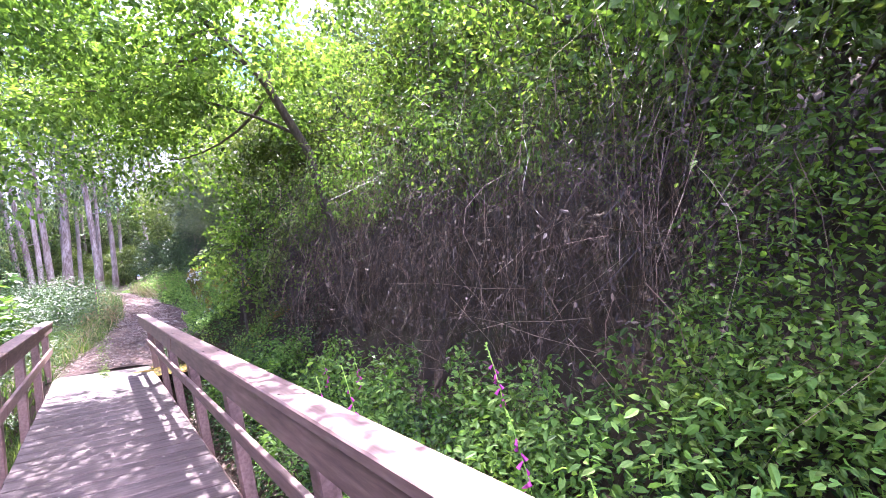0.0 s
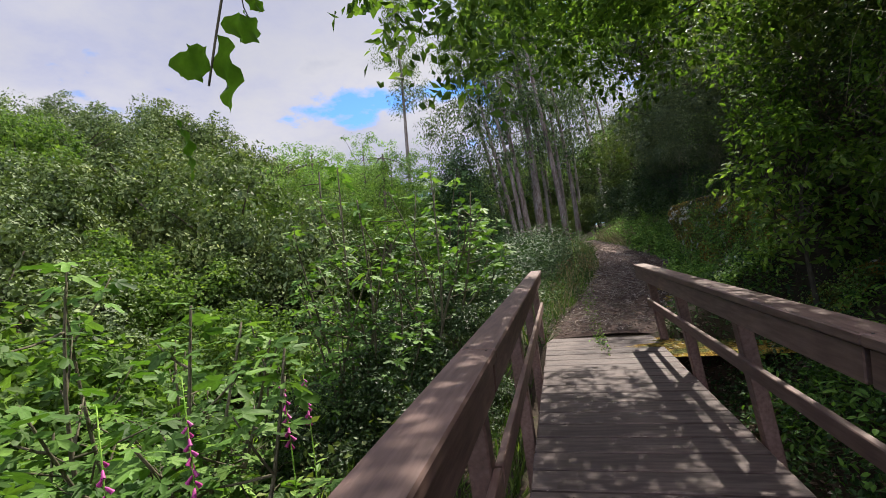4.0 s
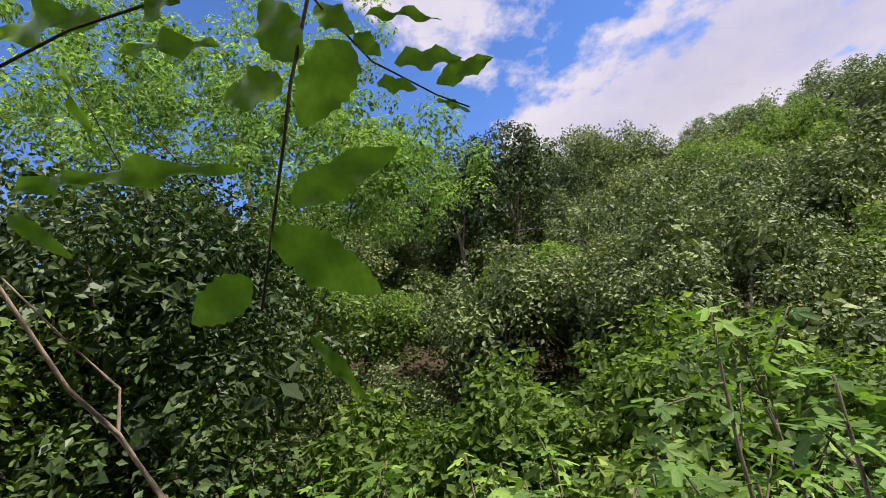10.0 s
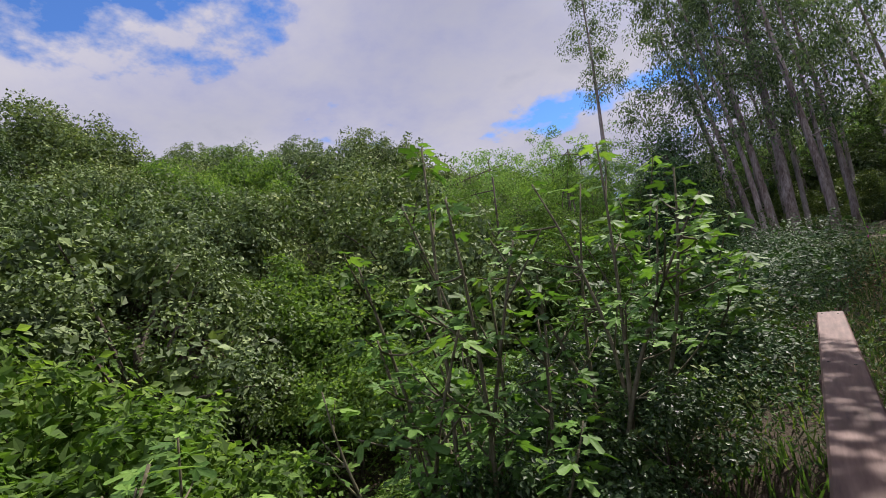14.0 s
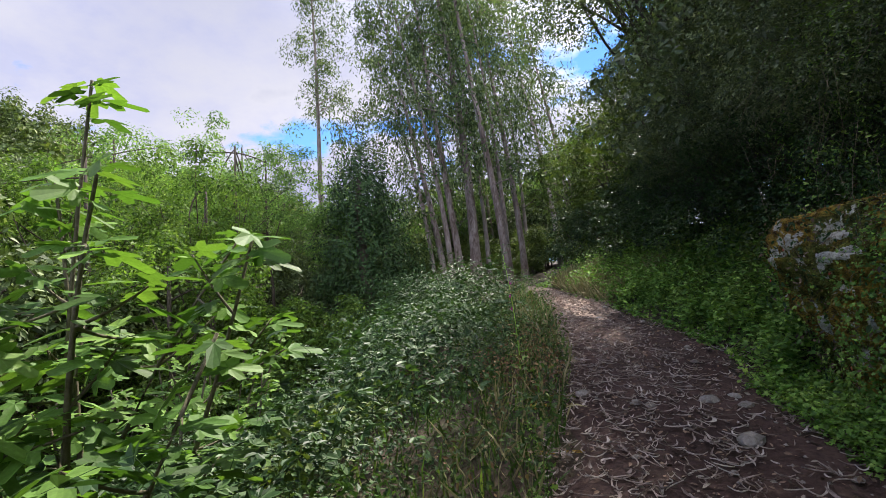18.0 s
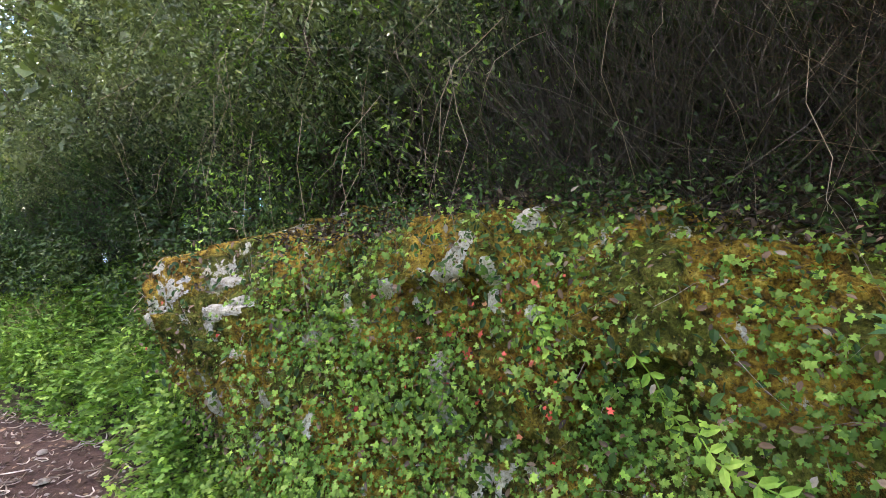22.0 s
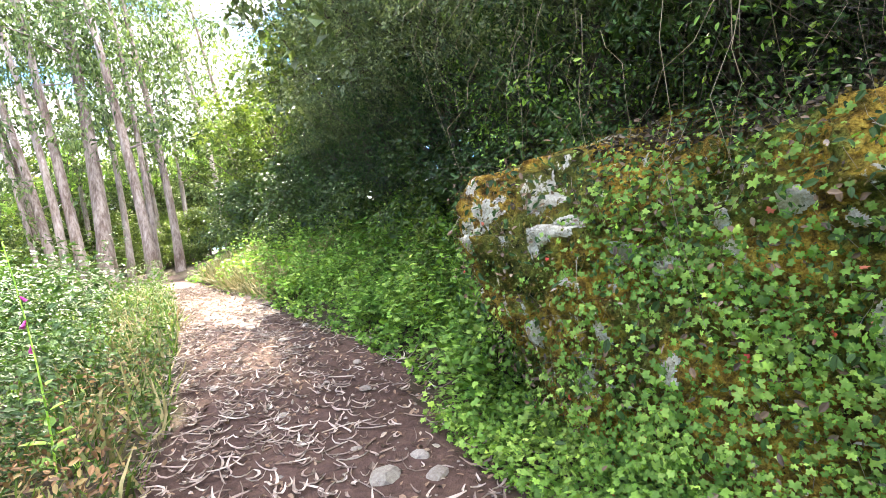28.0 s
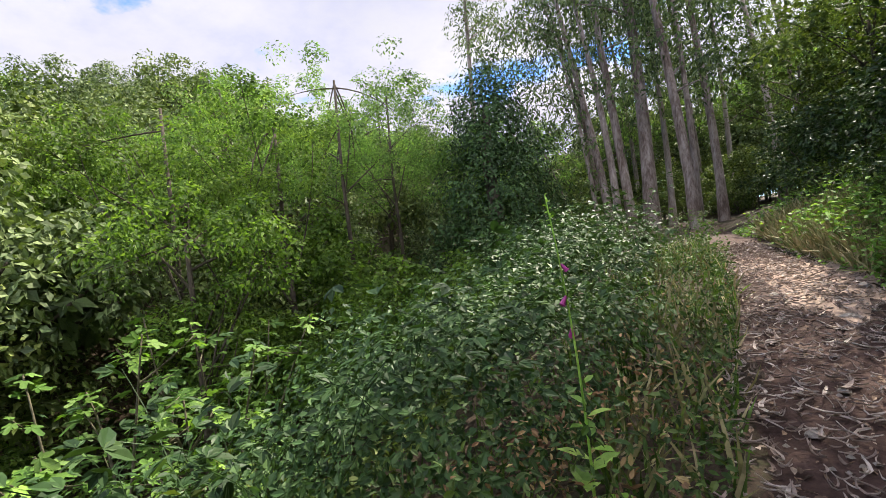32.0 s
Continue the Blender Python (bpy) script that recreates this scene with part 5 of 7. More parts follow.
def tufted(name, label, category, at, centres, tuft_r, count, leaf, shape, mat, stems_to, trunk, trunk_r, bark=M_BARK, group="", droop=0.25, core=0.0):
    """A tree given by its trunk line and the middles of its leaf tufts, all relative to its foot."""
    t = thing(name, label, category, at, group)
    centres = np.asarray(centres, float)
    bole = part("trunk", mesh_of("trunk", *tube(trunk, np.linspace(trunk_r, trunk_r * 0.4, len(trunk)), 8), bark, True), t)
    trunk = np.asarray(trunk, float)
    for k in rng.choice(len(centres), min(stems_to, len(centres)), replace=False):
        along = rng.uniform(0.35, 1.0) * (len(trunk) - 1)
        near = np.array([np.interp(along, np.arange(len(trunk)), trunk[:, i]) for i in range(3)])
        part("limb", mesh_of("limb", *limb_tubes(near, [centres[k]], trunk_r * 0.32), bark, True), bole)
    size = tuft_r * rng.uniform(0.6, 1.3, len(centres))
    skin = clump_leaves(centres, size, count, leaf, shape, droop)
    if core:
        skin = join(skin, clump_leaves(centres, size * core * 1.3, 9, leaf * 3.2, KITE, droop))
    part("crown", mesh_of("crown", *skin, mat), t)
    return t


def cloud_points(n, lo, hi):
    return rng.uniform(lo, hi, (n, 3))


# leaning tree over the bridge
c = np.vstack([cloud_points(50, (-2.6, -2.4, 3.0), (0.2, 2.2, 4.6)), cloud_points(40, (-3.6, 0.4, 2.4), (-1.0, 4.6, 4.6)), cloud_points(110, (-4.6, -3.6, 3.1), (-2.0, 0.6, 4.8)), cloud_points(80, (-3.9, 0.8, 3.6), (-1.7, 5.4, 4.9)), cloud_points(60, (-4.5, -0.6, 2.5), (-2.2, 3.6, 4.2)), cloud_points(8, (-4.6, -0.9, 1.7), (-4.0, 0.2, 2.3))])
c = c[~((c[:, 0] < -2.9) & (c[:, 1] > -2.8) & (c[:, 1] < 1.8) & (rng.random(len(c)) < 0.25))]
tufted("leaning_tree", "leaning tree with fresh green leaves arching over the bridge", "tree", (3.3, -3.7, 0.8), c, 0.42, 110, 0.095, KITE, L_BRIGHT, 9,
       [(0, 0, -0.3), (-0.35, -0.1, 1.0), (-0.85, -0.3, 2.5), (-1.5, -0.45, 3.4), (-2.2, -0.5, 4.0), (-3.0, -0.3, 4.3)], 0.085)
# tall shrubs with a canopy on the slope beside the bridge
SLOPE = "slope trees beside the bridge"
for k, (sx, sy, h) in enumerate(((4.6, -10.8, 3.2), (4.4, -8.6, 3.4), (4.6, -6.4, 3.5), (4.9, -4.2, 3.6), (4.6, -2.0, 3.5), (6.6, -9.5, 4.2), (6.8, -6.0, 4.4), (6.6, -2.8, 4.4), (4.4, -13.2, 3.2), (3.4, -15.5, 3.4), (4.3, -9.7, 1.8), (4.4, -8.3, 2.2), (4.2, -11.2, 1.7))):
    c = unit(rng.normal(size=(62, 3)) + [-0.35, 0, 0.3]) * [1.9, 1.6, 1.6] * rng.uniform(0.5, 1.05, (62, 1)) + [-0.3, 0, h - 0.4]
    tufted("slope_tree", "thicket tree with mixed green leaves above the dead canes", "tree", on_ground(sx, sy, -0.1), c, 0.45, 84, 0.085, KITE, (L_MID, L_BRIGHT, L_BRIGHT)[k % 3] if k < 5 or k > 7 else L_MID, 8,
           [(0, 0, -0.3), (0.1, 0.1, h * 0.4), (-0.1, 0, h * 0.7), (-0.2, 0.1, h)], 0.07, group=SLOPE, core=0.45 if 4 < k < 10 else 0.0)


def canes():
    n = 3000
    y = rng.uniform(-9.7, -2.4, n)
    x = rng.uniform(2.0, 3.9, n)
    low = np.stack([x, y, 0.15 + 0.25 * (x - 2) + rng.uniform(0.1, 1.2, n)], -1)
    high = low + np.stack([rng.normal(0.35, 0.45, n), rng.normal(0, 0.5, n), rng.uniform(0.7, 2.3, n)], -1)
    sag = np.stack([rng.normal(-0.35, 0.3, n), rng.normal(0, 0.45, n), rng.uniform(-0.1, 0.6, n)], -1)
    a = stems(high, low, sag, rng.uniform(0.0007, 0.0022, n), 5)
    m = 3200
    k = rng.integers(0, n, m)
    p = low[k] + (high[k] - low[k]) * rng.random((m, 1))
    b = stems(p, p + rng.normal(0, 0.35, (m, 3)) - [0.1, 0, 0.15], rng.normal(0, 0.05, (m, 3)), rng.uniform(0.001, 0.0024, m), 3)
    return join(a, b), low, high


def upper_canes():
    n = 5200
    y = rng.uniform(-2.4, 1.4, n)
    x = rng.uniform(2.9, 4.2, n)
    a = np.stack([x, y, path_z(y) + 1.55 + 0.3 * (x - 2.9) + rng.uniform(0, 1.3, n)], -1)
    b = a + np.stack([rng.normal(-0.15, 0.35, n), rng.normal(0.1, 0.5, n), rng.normal(0.15, 0.45, n)], -1)
    return stems(a, b, rng.normal(0, 0.12, (n, 3)), rng.uniform(0.0006, 0.0016, n), 4)


upper = upper_canes()
n = 300
y = rng.uniform(-8.8, -1.4, n)
at = np.stack([rng.uniform(2.2, 4.4, n), y, 2.3 + rng.uniform(0, 0.9, n)], -1)
stuff("slope_roof", mesh_of("slope_roof", *clump_leaves(at, rng.uniform(0.22, 0.4, n), 54, 0.06, OVAL, 0.5), L_BRIGHT), "leafy boughs over the hollow of dead canes", "foliage")
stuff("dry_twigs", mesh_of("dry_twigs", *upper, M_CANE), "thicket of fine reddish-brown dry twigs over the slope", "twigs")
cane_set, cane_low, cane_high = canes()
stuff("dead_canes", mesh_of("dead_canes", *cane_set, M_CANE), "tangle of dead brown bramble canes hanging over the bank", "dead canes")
k = rng.integers(0, len(cane_low), 6000)
p = cane_low[k] + (cane_high[k] - cane_low[k]) * rng.random((6000, 1)) + rng.normal(0, 0.12, (6000, 3))
stuff("withered_leaves", mesh_of("withered_leaves", *leaf_arrays(OVAL, p, unit(rng.normal(size=p.shape) - [0, 0, 0.6]), unit(rng.normal(size=p.shape)), rng.uniform(0.025, 0.055, len(p))), M_SHADED_LITTER), "withered leaves caught among the dead canes", "leaves")

# bright bush where the bridge ends
for (bx, by, bz, n, r) in ((2.3, -0.9, 1.55, 60, 0.95), (2.5, 0.4, 2.1, 36, 0.7), (2.9, -2.0, 1.7, 44, 0.8)):
    c = unit(rng.normal(size=(n, 3))) * [r, r, r * 0.95] * rng.uniform(0.5, 1.0, (n, 1)) + [0, 0, bz]
    tufted("hazel_bush", "lime-green broad-leaved bush lit from behind at the bridge end", "shrub", on_ground(bx, by, 0), c, 0.26, 40, 0.095, OVAL, L_BRIGHT, 9, [(0, 0, -0.2), (-0.1, 0, bz * 0.5), (-0.1, 0, bz)], 0.035)

# dark evergreen thicket above the rock and along the path
THICKET = "evergreen thicket above the path"
for k, (sx, sy, h, r) in enumerate(((4.7, 1.0, 2.6, 1.6), (4.4, 3.0, 2.4, 1.6), (4.2, -0.7, 2.3, 1.2), (4.2, 5.2, 2.7, 1.7), (4.0, 7.4, 2.8, 1.8), (3.7, 9.6, 2.8, 1.8), (4.2, 12.4, 2.7, 1.7), (3.7, 16.2, 3.2, 1.8), (2.9, 18.8, 3.4, 1.8), (6.4, 2.2, 3.6, 2.1), (6.6, 5.6, 3.8, 2.2), (6.6, 9.4, 4.2, 2.2), (6.0, 13.0, 4.4, 2.2), (5.0, 17.0, 4.4, 2.2))):
    n = 78
    c = unit(rng.normal(size=(n, 3)) + [-0.4, -0.1, 0.25]) * [r * 1.1, r, r * 0.85] * rng.uniform(0.5, 1.05, (n, 1)) + [-0.75 if k in (0, 2) else -0.2, 0, h + (0.2 if k < 5 else 0.0)]
    tufted("evergreen_tree", "dark evergreen thicket tree overhanging the bank", "tree", on_ground(sx, sy, -0.1), c, 0.45, 110, 0.06, KITE, L_OLIVE if k in (1, 3, 4, 5) else L_MID, 9,
           [(0, 0, -0.3), (-0.15, 0.1, h * 0.35), (-0.3, 0, h * 0.7), (-0.35, 0.1, h)], 0.075, group=THICKET, core=0.42)


# crowns added high over the path to put it in shade
for sx, sy, sz, n in ((3.5, 7.2, 6.6, 64), (3.4, 10.0, 7.2, 64)):
    foot = on_ground(sx + 0.6, sy, -0.1)
    c = cloud_points(n, (-2.5, -1.7, 0), (0.2, 1.7, 1.8)) + [0, 0, sz - foot[2]]
    c[:, 2] += 0.12 * c[:, 0] + 0.4
    tufted("overhanging_tree", "dark green tree added over the path to shade it", "tree", foot, c, 0.55, 140, 0.09, KITE, L_OLIVE, 14, [(0, 0, -0.3), (-0.1, 0, 1.6), (-0.5, 0, 3.2), (-1.2, 0.1, sz - foot[2])], 0.1, group="trees reaching over the path")


# two tall crowns added above the view to keep sun off path and verge
for sx, sy, cx, cz, n in ((4.4, 13.0, -1.7, 8.4, 120), (4.6, 10.2, -1.6, 7.4, 110)):
    foot = on_ground(sx, sy, -0.1)
    c = unit(rng.normal(size=(n, 3))) * [2.2, 2.3, 1.8] * rng.uniform(0.45, 1.0, (n, 1)) + [cx, 0, cz - foot[2] + 1.2]
    tufted("tall_evergreen_tree", "tall green tree added over the bank to shade path and verge", "tree", foot, c, 0.5, 110, 0.085, KITE, L_MID, 12, [(0, 0, -0.3), (-0.1, 0, 2.2), (-0.5, 0, 4.6), (cx * 0.7, 0, cz - foot[2])], 0.14, group="tall trees over the bank")


def thicket_twigs():
    n = 5600
    y = np.where(np.arange(n) < 1700, rng.uniform(0.2, 11.5, n), rng.uniform(-0.8, 2.9, n))
    x = np.interp(y, [0, 2.2, 3.0, 4.5, 6, 11], [3.05, 2.95, 2.8, 2.7, 3.1, 2.8]) + rng.uniform(0.0, 1.2, n)
    z = path_z(y) + rng.uniform(1.3, 2.2, n)
    a = np.stack([x, y, z], -1)
    b = a + np.stack([rng.normal(-0.25, 0.45, n), rng.normal(0, 0.6, n), rng.uniform(0.2, 1.5, n)], -1)
    return stems(a, b, rng.normal(0, 0.15, (n, 3)), rng.uniform(0.0007, 0.0024, n), 4)


def skirt(n, y0, y1, z0, z1, leaf, count):
    """Leafy sprays hanging at the thicket's front."""
    y = rng.uniform(y0, y1, n)
    x = np.interp(y, [0, 2, 3.4, 4.5, 6, 11], [3.2, 2.95, 2.65, 2.42, 2.9, 2.6]) + rng.uniform(0, 0.7, n)
    low = np.where(y < 2.5, np.maximum(z0, 2.55), z0)
    at = np.stack([x, y, path_z(y) + low + (z1 + 0.2 - low) * rng.random(n) + 0.25 * (x - 2.6)], -1)
    return clump_leaves(at, rng.uniform(0.12, 0.3, n), count, leaf, OVAL, 0.5)


stuff("thicket_sprays", mesh_of("thicket_sprays", *skirt(330, -0.2, 11.5, 1.5, 2.6, 0.036, 76), L_BRAMBLE), "dark leafy sprays at the thicket's edge", "foliage")
stuff("grey_green_sprays", mesh_of("grey_green_sprays", *skirt(420, 2.8, 11.5, 2.3, 3.7, 0.034, 76), L_OLIVE), "grey-green leafy sprays over the bank", "foliage")
# dark leaves added in the open hollow, standing in for its deep shade
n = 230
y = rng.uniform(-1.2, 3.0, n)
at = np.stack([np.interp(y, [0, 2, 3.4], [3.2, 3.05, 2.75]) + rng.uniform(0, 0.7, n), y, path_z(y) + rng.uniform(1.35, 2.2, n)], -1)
stuff("hollow_sprays", mesh_of("hollow_sprays", *clump_leaves(at, rng.uniform(0.1, 0.24, n), 46, 0.034, OVAL, 0.6), L_DARK), "dark small-leaved sprays added as the hollow's shade", "foliage")
# extra boughs added to keep light out of the hollow below
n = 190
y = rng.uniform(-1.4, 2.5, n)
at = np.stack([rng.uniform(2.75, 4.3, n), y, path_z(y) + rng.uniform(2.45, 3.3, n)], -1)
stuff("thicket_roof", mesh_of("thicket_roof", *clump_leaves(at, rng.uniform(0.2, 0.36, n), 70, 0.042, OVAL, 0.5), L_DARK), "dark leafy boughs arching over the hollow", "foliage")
n = 250
y = rng.uniform(3.2, 9.0, n)
at = np.stack([np.interp(y, [3.2, 4.5, 6, 9], [2.2, 2.0, 2.25, 2.1]) + rng.uniform(0, 0.6, n), y, path_z(y) + rng.uniform(2.5, 4.0, n)], -1)
front_a = at + np.stack([rng.uniform(0.5, 1.0, n), rng.normal(0, 0.3, n), rng.uniform(-0.7, 0.0, n)], -1)
stuff("outer_sprays", mesh_of("outer_sprays", *join(clump_leaves(at, rng.uniform(0.1, 0.26, n), 58, 0.036, OVAL, 0.5), stems(front_a, at, rng.normal(0, 0.05, at.shape), rng.uniform(0.002, 0.005, n), 4)), L_OLIVE), "outer leafy sprays of the thicket catching the sky's light", "foliage")
stuff("light_sprays", mesh_of("light_sprays", *skirt(80, 2.4, 6.5, 1.75, 3.2, 0.038, 40), L_HERB), "lighter green leafy sprays hanging over the rock", "foliage")
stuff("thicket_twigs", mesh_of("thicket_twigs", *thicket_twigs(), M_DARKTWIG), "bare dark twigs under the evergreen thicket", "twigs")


def hanging_vines():
    n = 70
    y = rng.uniform(0.3, 5.0, n)
    a = np.stack([np.interp(y, [0.3, 2, 3.4, 4.6], [2.75, 2.6, 2.3, 2.1]) + rng.uniform(-0.15, 0.5, n), y, path_z(y) + rng.uniform(2.0, 2.9, n)], -1)
    b = a + np.stack([rng.normal(-0.06, 0.1, n), rng.normal(0.05, 0.25, n), -rng.uniform(0.3, 1.4, n)], -1)
    return stems(a, b, np.stack([rng.normal(-0.18, 0.1, n), rng.normal(0, 0.2, n), rng.normal(0, 0.1, n)], -1), rng.uniform(0.0008, 0.0022, n), 6)


stuff("hanging_vines", mesh_of("hanging_vines", *hanging_vines(), M_TWIG), "pale bare vines hanging over the rock face", "vines")
bough = thing("bare_bough", "bare grey forked bough jutting from the thicket", "branch", (3.2, 0.2, 2.5))
part("branch", mesh_of("branch", *join(tube([(0.3, -0.3, 0.3), (0.0, 0.2, 0.1), (-0.2, 0.6, -0.15), (-0.25, 0.75, -0.4)], [0.012, 0.01, 0.008, 0.004], 6),
                                       tube([(-0.2, 0.6, -0.15), (-0.3, 0.35, 0.15), (-0.35, -0.1, 0.3)], [0.006, 0.005, 0.002], 5), tube([(0.0, 0.2, 0.1), (-0.15, 0.1, 0.4), (-0.3, -0.2, 0.6)], [0.007, 0.005, 0.002], 5)), M_TWIG, True), bough)

# low shrubs that fill the wood behind the first trees
laurel = make_tree("laurel_shrub", "dense dark evergreen shrub on the bank", "shrub", on_ground(5.4, 1.6, -0.2), 1.3, (1.5, 1.5, 1.5), L_DARK, 0.1, KITE, 78, 0.3, 44, group="shrubs of the bank", trunk_r=0.05, low=-0.7)
hedge = make_tree("thicket_shrub", "dense green shrub on the wooded slope", "shrub", on_ground(6.2, -6.0, -0.2), 1.3, (1.5, 1.5, 1.4), L_MID, 0.105, KITE, 78, 0.3, 44, group="shrubs of the bank", trunk_r=0.05, low=-0.7)
# small laurels left of bridge and path: dark leaf standing in for shade
for sx, sy, kind, s in ((4.9, -0.6, laurel, 1.0), (4.3, 1.7, laurel, 0.6), (4.2, 0.5, laurel, 0.6), (4.5, 2.9, laurel, 0.7), (-8, 37, hedge, 1.5), (-6, 38, hedge, 1.5), (-3.5, 39, hedge, 1.5), (-1.5, 37.5, hedge, 1.5), (1, 39.5, hedge, 1.5), (3.2, 38, hedge, 1.5), (5.4, 38, hedge, 1.5), (7.5, 36, hedge, 1.5), (1.2, 25.4, hedge, 0.6), (0.2, 26.6, hedge, 0.6), (-1.2, 24.2, hedge, 0.55), (5.6, 8.7, laurel, 1.3), (6.2, 7.0, laurel, 1.3), (5.9, 10.9, laurel, 1.3), (5.5, 13.4, laurel, 1.3), (5.4, 6.2, laurel, 1.1), (0.5, 28.5, hedge, 1.1), (-1.5, 28.2, hedge, 1.1), (2.6, 28.5, hedge, 1.2), (4.4, 30, hedge, 1.3), (-3.4, 31, hedge, 1.3), (-6.5, 30, hedge, 1.4), (0.0, 35, hedge, 1.6), (3.0, 35, hedge, 1.6), (-1.75, -2.2, laurel, 0.4), (-1.65, -1.0, laurel, 0.4), (-2.7, 0.3, laurel, 0.6), (-2.3, -1.7, laurel, 0.5), (-1.9, -0.4, laurel, 0.4), (-3.0, -2.4, laurel, 0.45), (-2.3, 1.7, laurel, 0.5), (-3.5, 1.6, laurel, 0.75), (-3.0, 4.2, laurel, 0.6), (4.7, 0.7, laurel, 0.95), (5.6, 0.0, hedge, 1.2), (4.6, 2.2, laurel, 0.9), (5.8, 2.6, hedge, 1.2), (4.4, 4.4, laurel, 0.8), (5.0, 3.4, laurel, 1.05), (5.2, 5.4, laurel, 1.1), (5.0, 7.6, laurel, 1.1), (4.9, 9.8, laurel, 1.1), (4.6, 12.0, laurel, 1.1), (4.2, 14.2, laurel, 1.1), (3.6, 16.4, hedge, 1.1), (3.4, 18.6, hedge, 1.0), (4.6, 20.4, hedge, 1.1), (2.6, 13.6, laurel, 0.7), (2.8, 10.8, laurel, 0.6), (3.3, 8.9, laurel, 0.6), (3.5, 6.9, laurel, 0.6), (2.4, 16.4, laurel, 0.8), (7.2, 1.5, laurel, 1.4), (7.4, 5.0, laurel, 1.4), (7.2, 9.0, laurel, 1.5), (6.8, 13.0, laurel, 1.5),
                        (5.2, -2.6, hedge, 1.1), (5.0, -4.6, hedge, 1.0), (5.1, -7.4, hedge, 1.1), (5.0, -9.4, hedge, 1.05), (5.2, -11.4, hedge, 1.1), (4.4, -13.6, hedge, 1.1), (7.2, -3.8, hedge, 1.6), (7.4, -8.2, hedge, 1.6), (7.0, -12.2, hedge, 1.6), (-7.4, -10.2, hedge, 1.4), (-5.4, -9.9, laurel, 1.2), (-4.4, -10.6, laurel, 1.1), (-6.2, -11.8, laurel, 1.5), (7.6, -0.6, hedge, 1.5), (4.0, -11.9, hedge, 0.7), (3.9, -0.9, hedge, 0.75),
                        (1.9, 24.4, hedge, 0.9), (1.2, 23.0, hedge, 0.55), (1.6, 26.6, hedge, 1.0), (2.6, 22.0, hedge, 0.7), (-0.6, 25.2, hedge, 0.8), (-3.3, 24, hedge, 0.9), (3.6, 23.4, hedge, 1.0), (-2.0, 31, hedge, 1.3), (1.2, 31, hedge, 1.3), (-5.0, 27, hedge, 1.3), (5.5, 27, hedge, 1.4), (-4.2, 18.2, hedge, 0.9)):
    copy_thing(kind, pose(*on_ground(sx, sy, -0.25), 0, 0, rng.uniform(0, 360))).scale = (s, s, s)

# ---- eucalyptus grove ----
GROVE = "eucalyptus grove beyond the bend"


def eucalyptus(at, height, r, lean, tufts, low=0.2, label="tall pale-barked eucalyptus with sparse hanging leaves"):
    t = thing("eucalyptus_tree", label, "tree", at, GROVE)
    u = np.linspace(0, 1, 12)
    line = np.stack([lean[0] * u ** 1.3 + 0.12 * np.sin(u * 5 + r * 40), lean[1] * u + 0.1 * np.sin(u * 4), -0.4 + (height + 0.4) * u], -1)
    rad = 0.66 * r * (1.25 - u * 1.05)
    rad[0] *= 1.35
    bole = part("trunk", mesh_of("trunk", *tube(line, rad, 10), M_EUC, True), t)
    c = []
    for k in range(int(tufts * 2.4)):
        s = low + (1 - low) * rng.random() ** 0.8
        base = np.array([np.interp(s, u, line[:, i]) for i in range(3)])
        reach = rng.uniform(0.5, 2.3) * (1.2 - 0.55 * s)
        a = rng.uniform(0, 2 * np.pi)
        tip = base + [math.cos(a) * reach, math.sin(a) * reach, rng.uniform(0.1, 1.2)]
        if k < 7:
            part("limb", mesh_of("limb", *limb_tubes(base, [tip], r * 0.2), M_EUC, True), bole)
        c.append(tip)
    part("crown", mesh_of("crown", *clump_leaves(c, rng.uniform(0.35, 0.85, len(c)), 74, 0.22, WIDE_LANCE, droop=0.9, flat=1.1, out_bias=0.4), L_EUC), t)
    return t


for gx, gy, h, r, lx, ly, n in ((-2.75, 21.4, 16, 0.2, -1.9, 0.5, 26), (-2.35, 20.8, 17, 0.17, -1.5, 0, 24), (-1.95, 21.0, 18, 0.22, -0.9, 0, 28), (-1.2, 20.6, 20, 0.3, -0.4, 0, 34), (-0.75, 22.6, 17, 0.15, -0.5, 0.6, 24), (-0.05, 18.6, 19, 0.2, -0.7, 0, 30), (0.25, 19.6, 17, 0.13, -0.4, 0, 20), (0.66, 20.6, 18, 0.18, -0.1, 0.4, 30),
                                (2.5, 23.0, 15, 0.16, -0.5, 0.5, 24), (3.3, 23.5, 14, 0.15, -0.2, 0.2, 24), (-3.6, 24.5, 15, 0.16, -1.8, 0.5, 22), (-1.6, 26.5, 18, 0.15, -0.8, 0, 24), (0.1, 27, 18, 0.16, -0.4, 0, 24), (1.3, 26, 17, 0.14, 0.1, 0, 22), (-3.0, 21.9, 15, 0.12, -2.6, 0.3, 18),
                                (-0.6, 30, 19, 0.16, -0.6, 0, 22), (-2.6, 29, 17, 0.15, -1.0, 0, 22), (-4.2, 20.8, 9, 0.07, -3.0, 0.5, 10), (-3.9, 22.6, 10, 0.06, -3.4, 0.3, 10)):
    eucalyptus(on_ground(gx, gy), h, r, (lx - 0.075 * h, ly + 0.2 * h), n)
eucalyptus(on_ground(-11.2, 29.5), 20, 0.25, (-0.2, 0), 34, 0.5, "lone tall eucalyptus rising above the ravine trees")

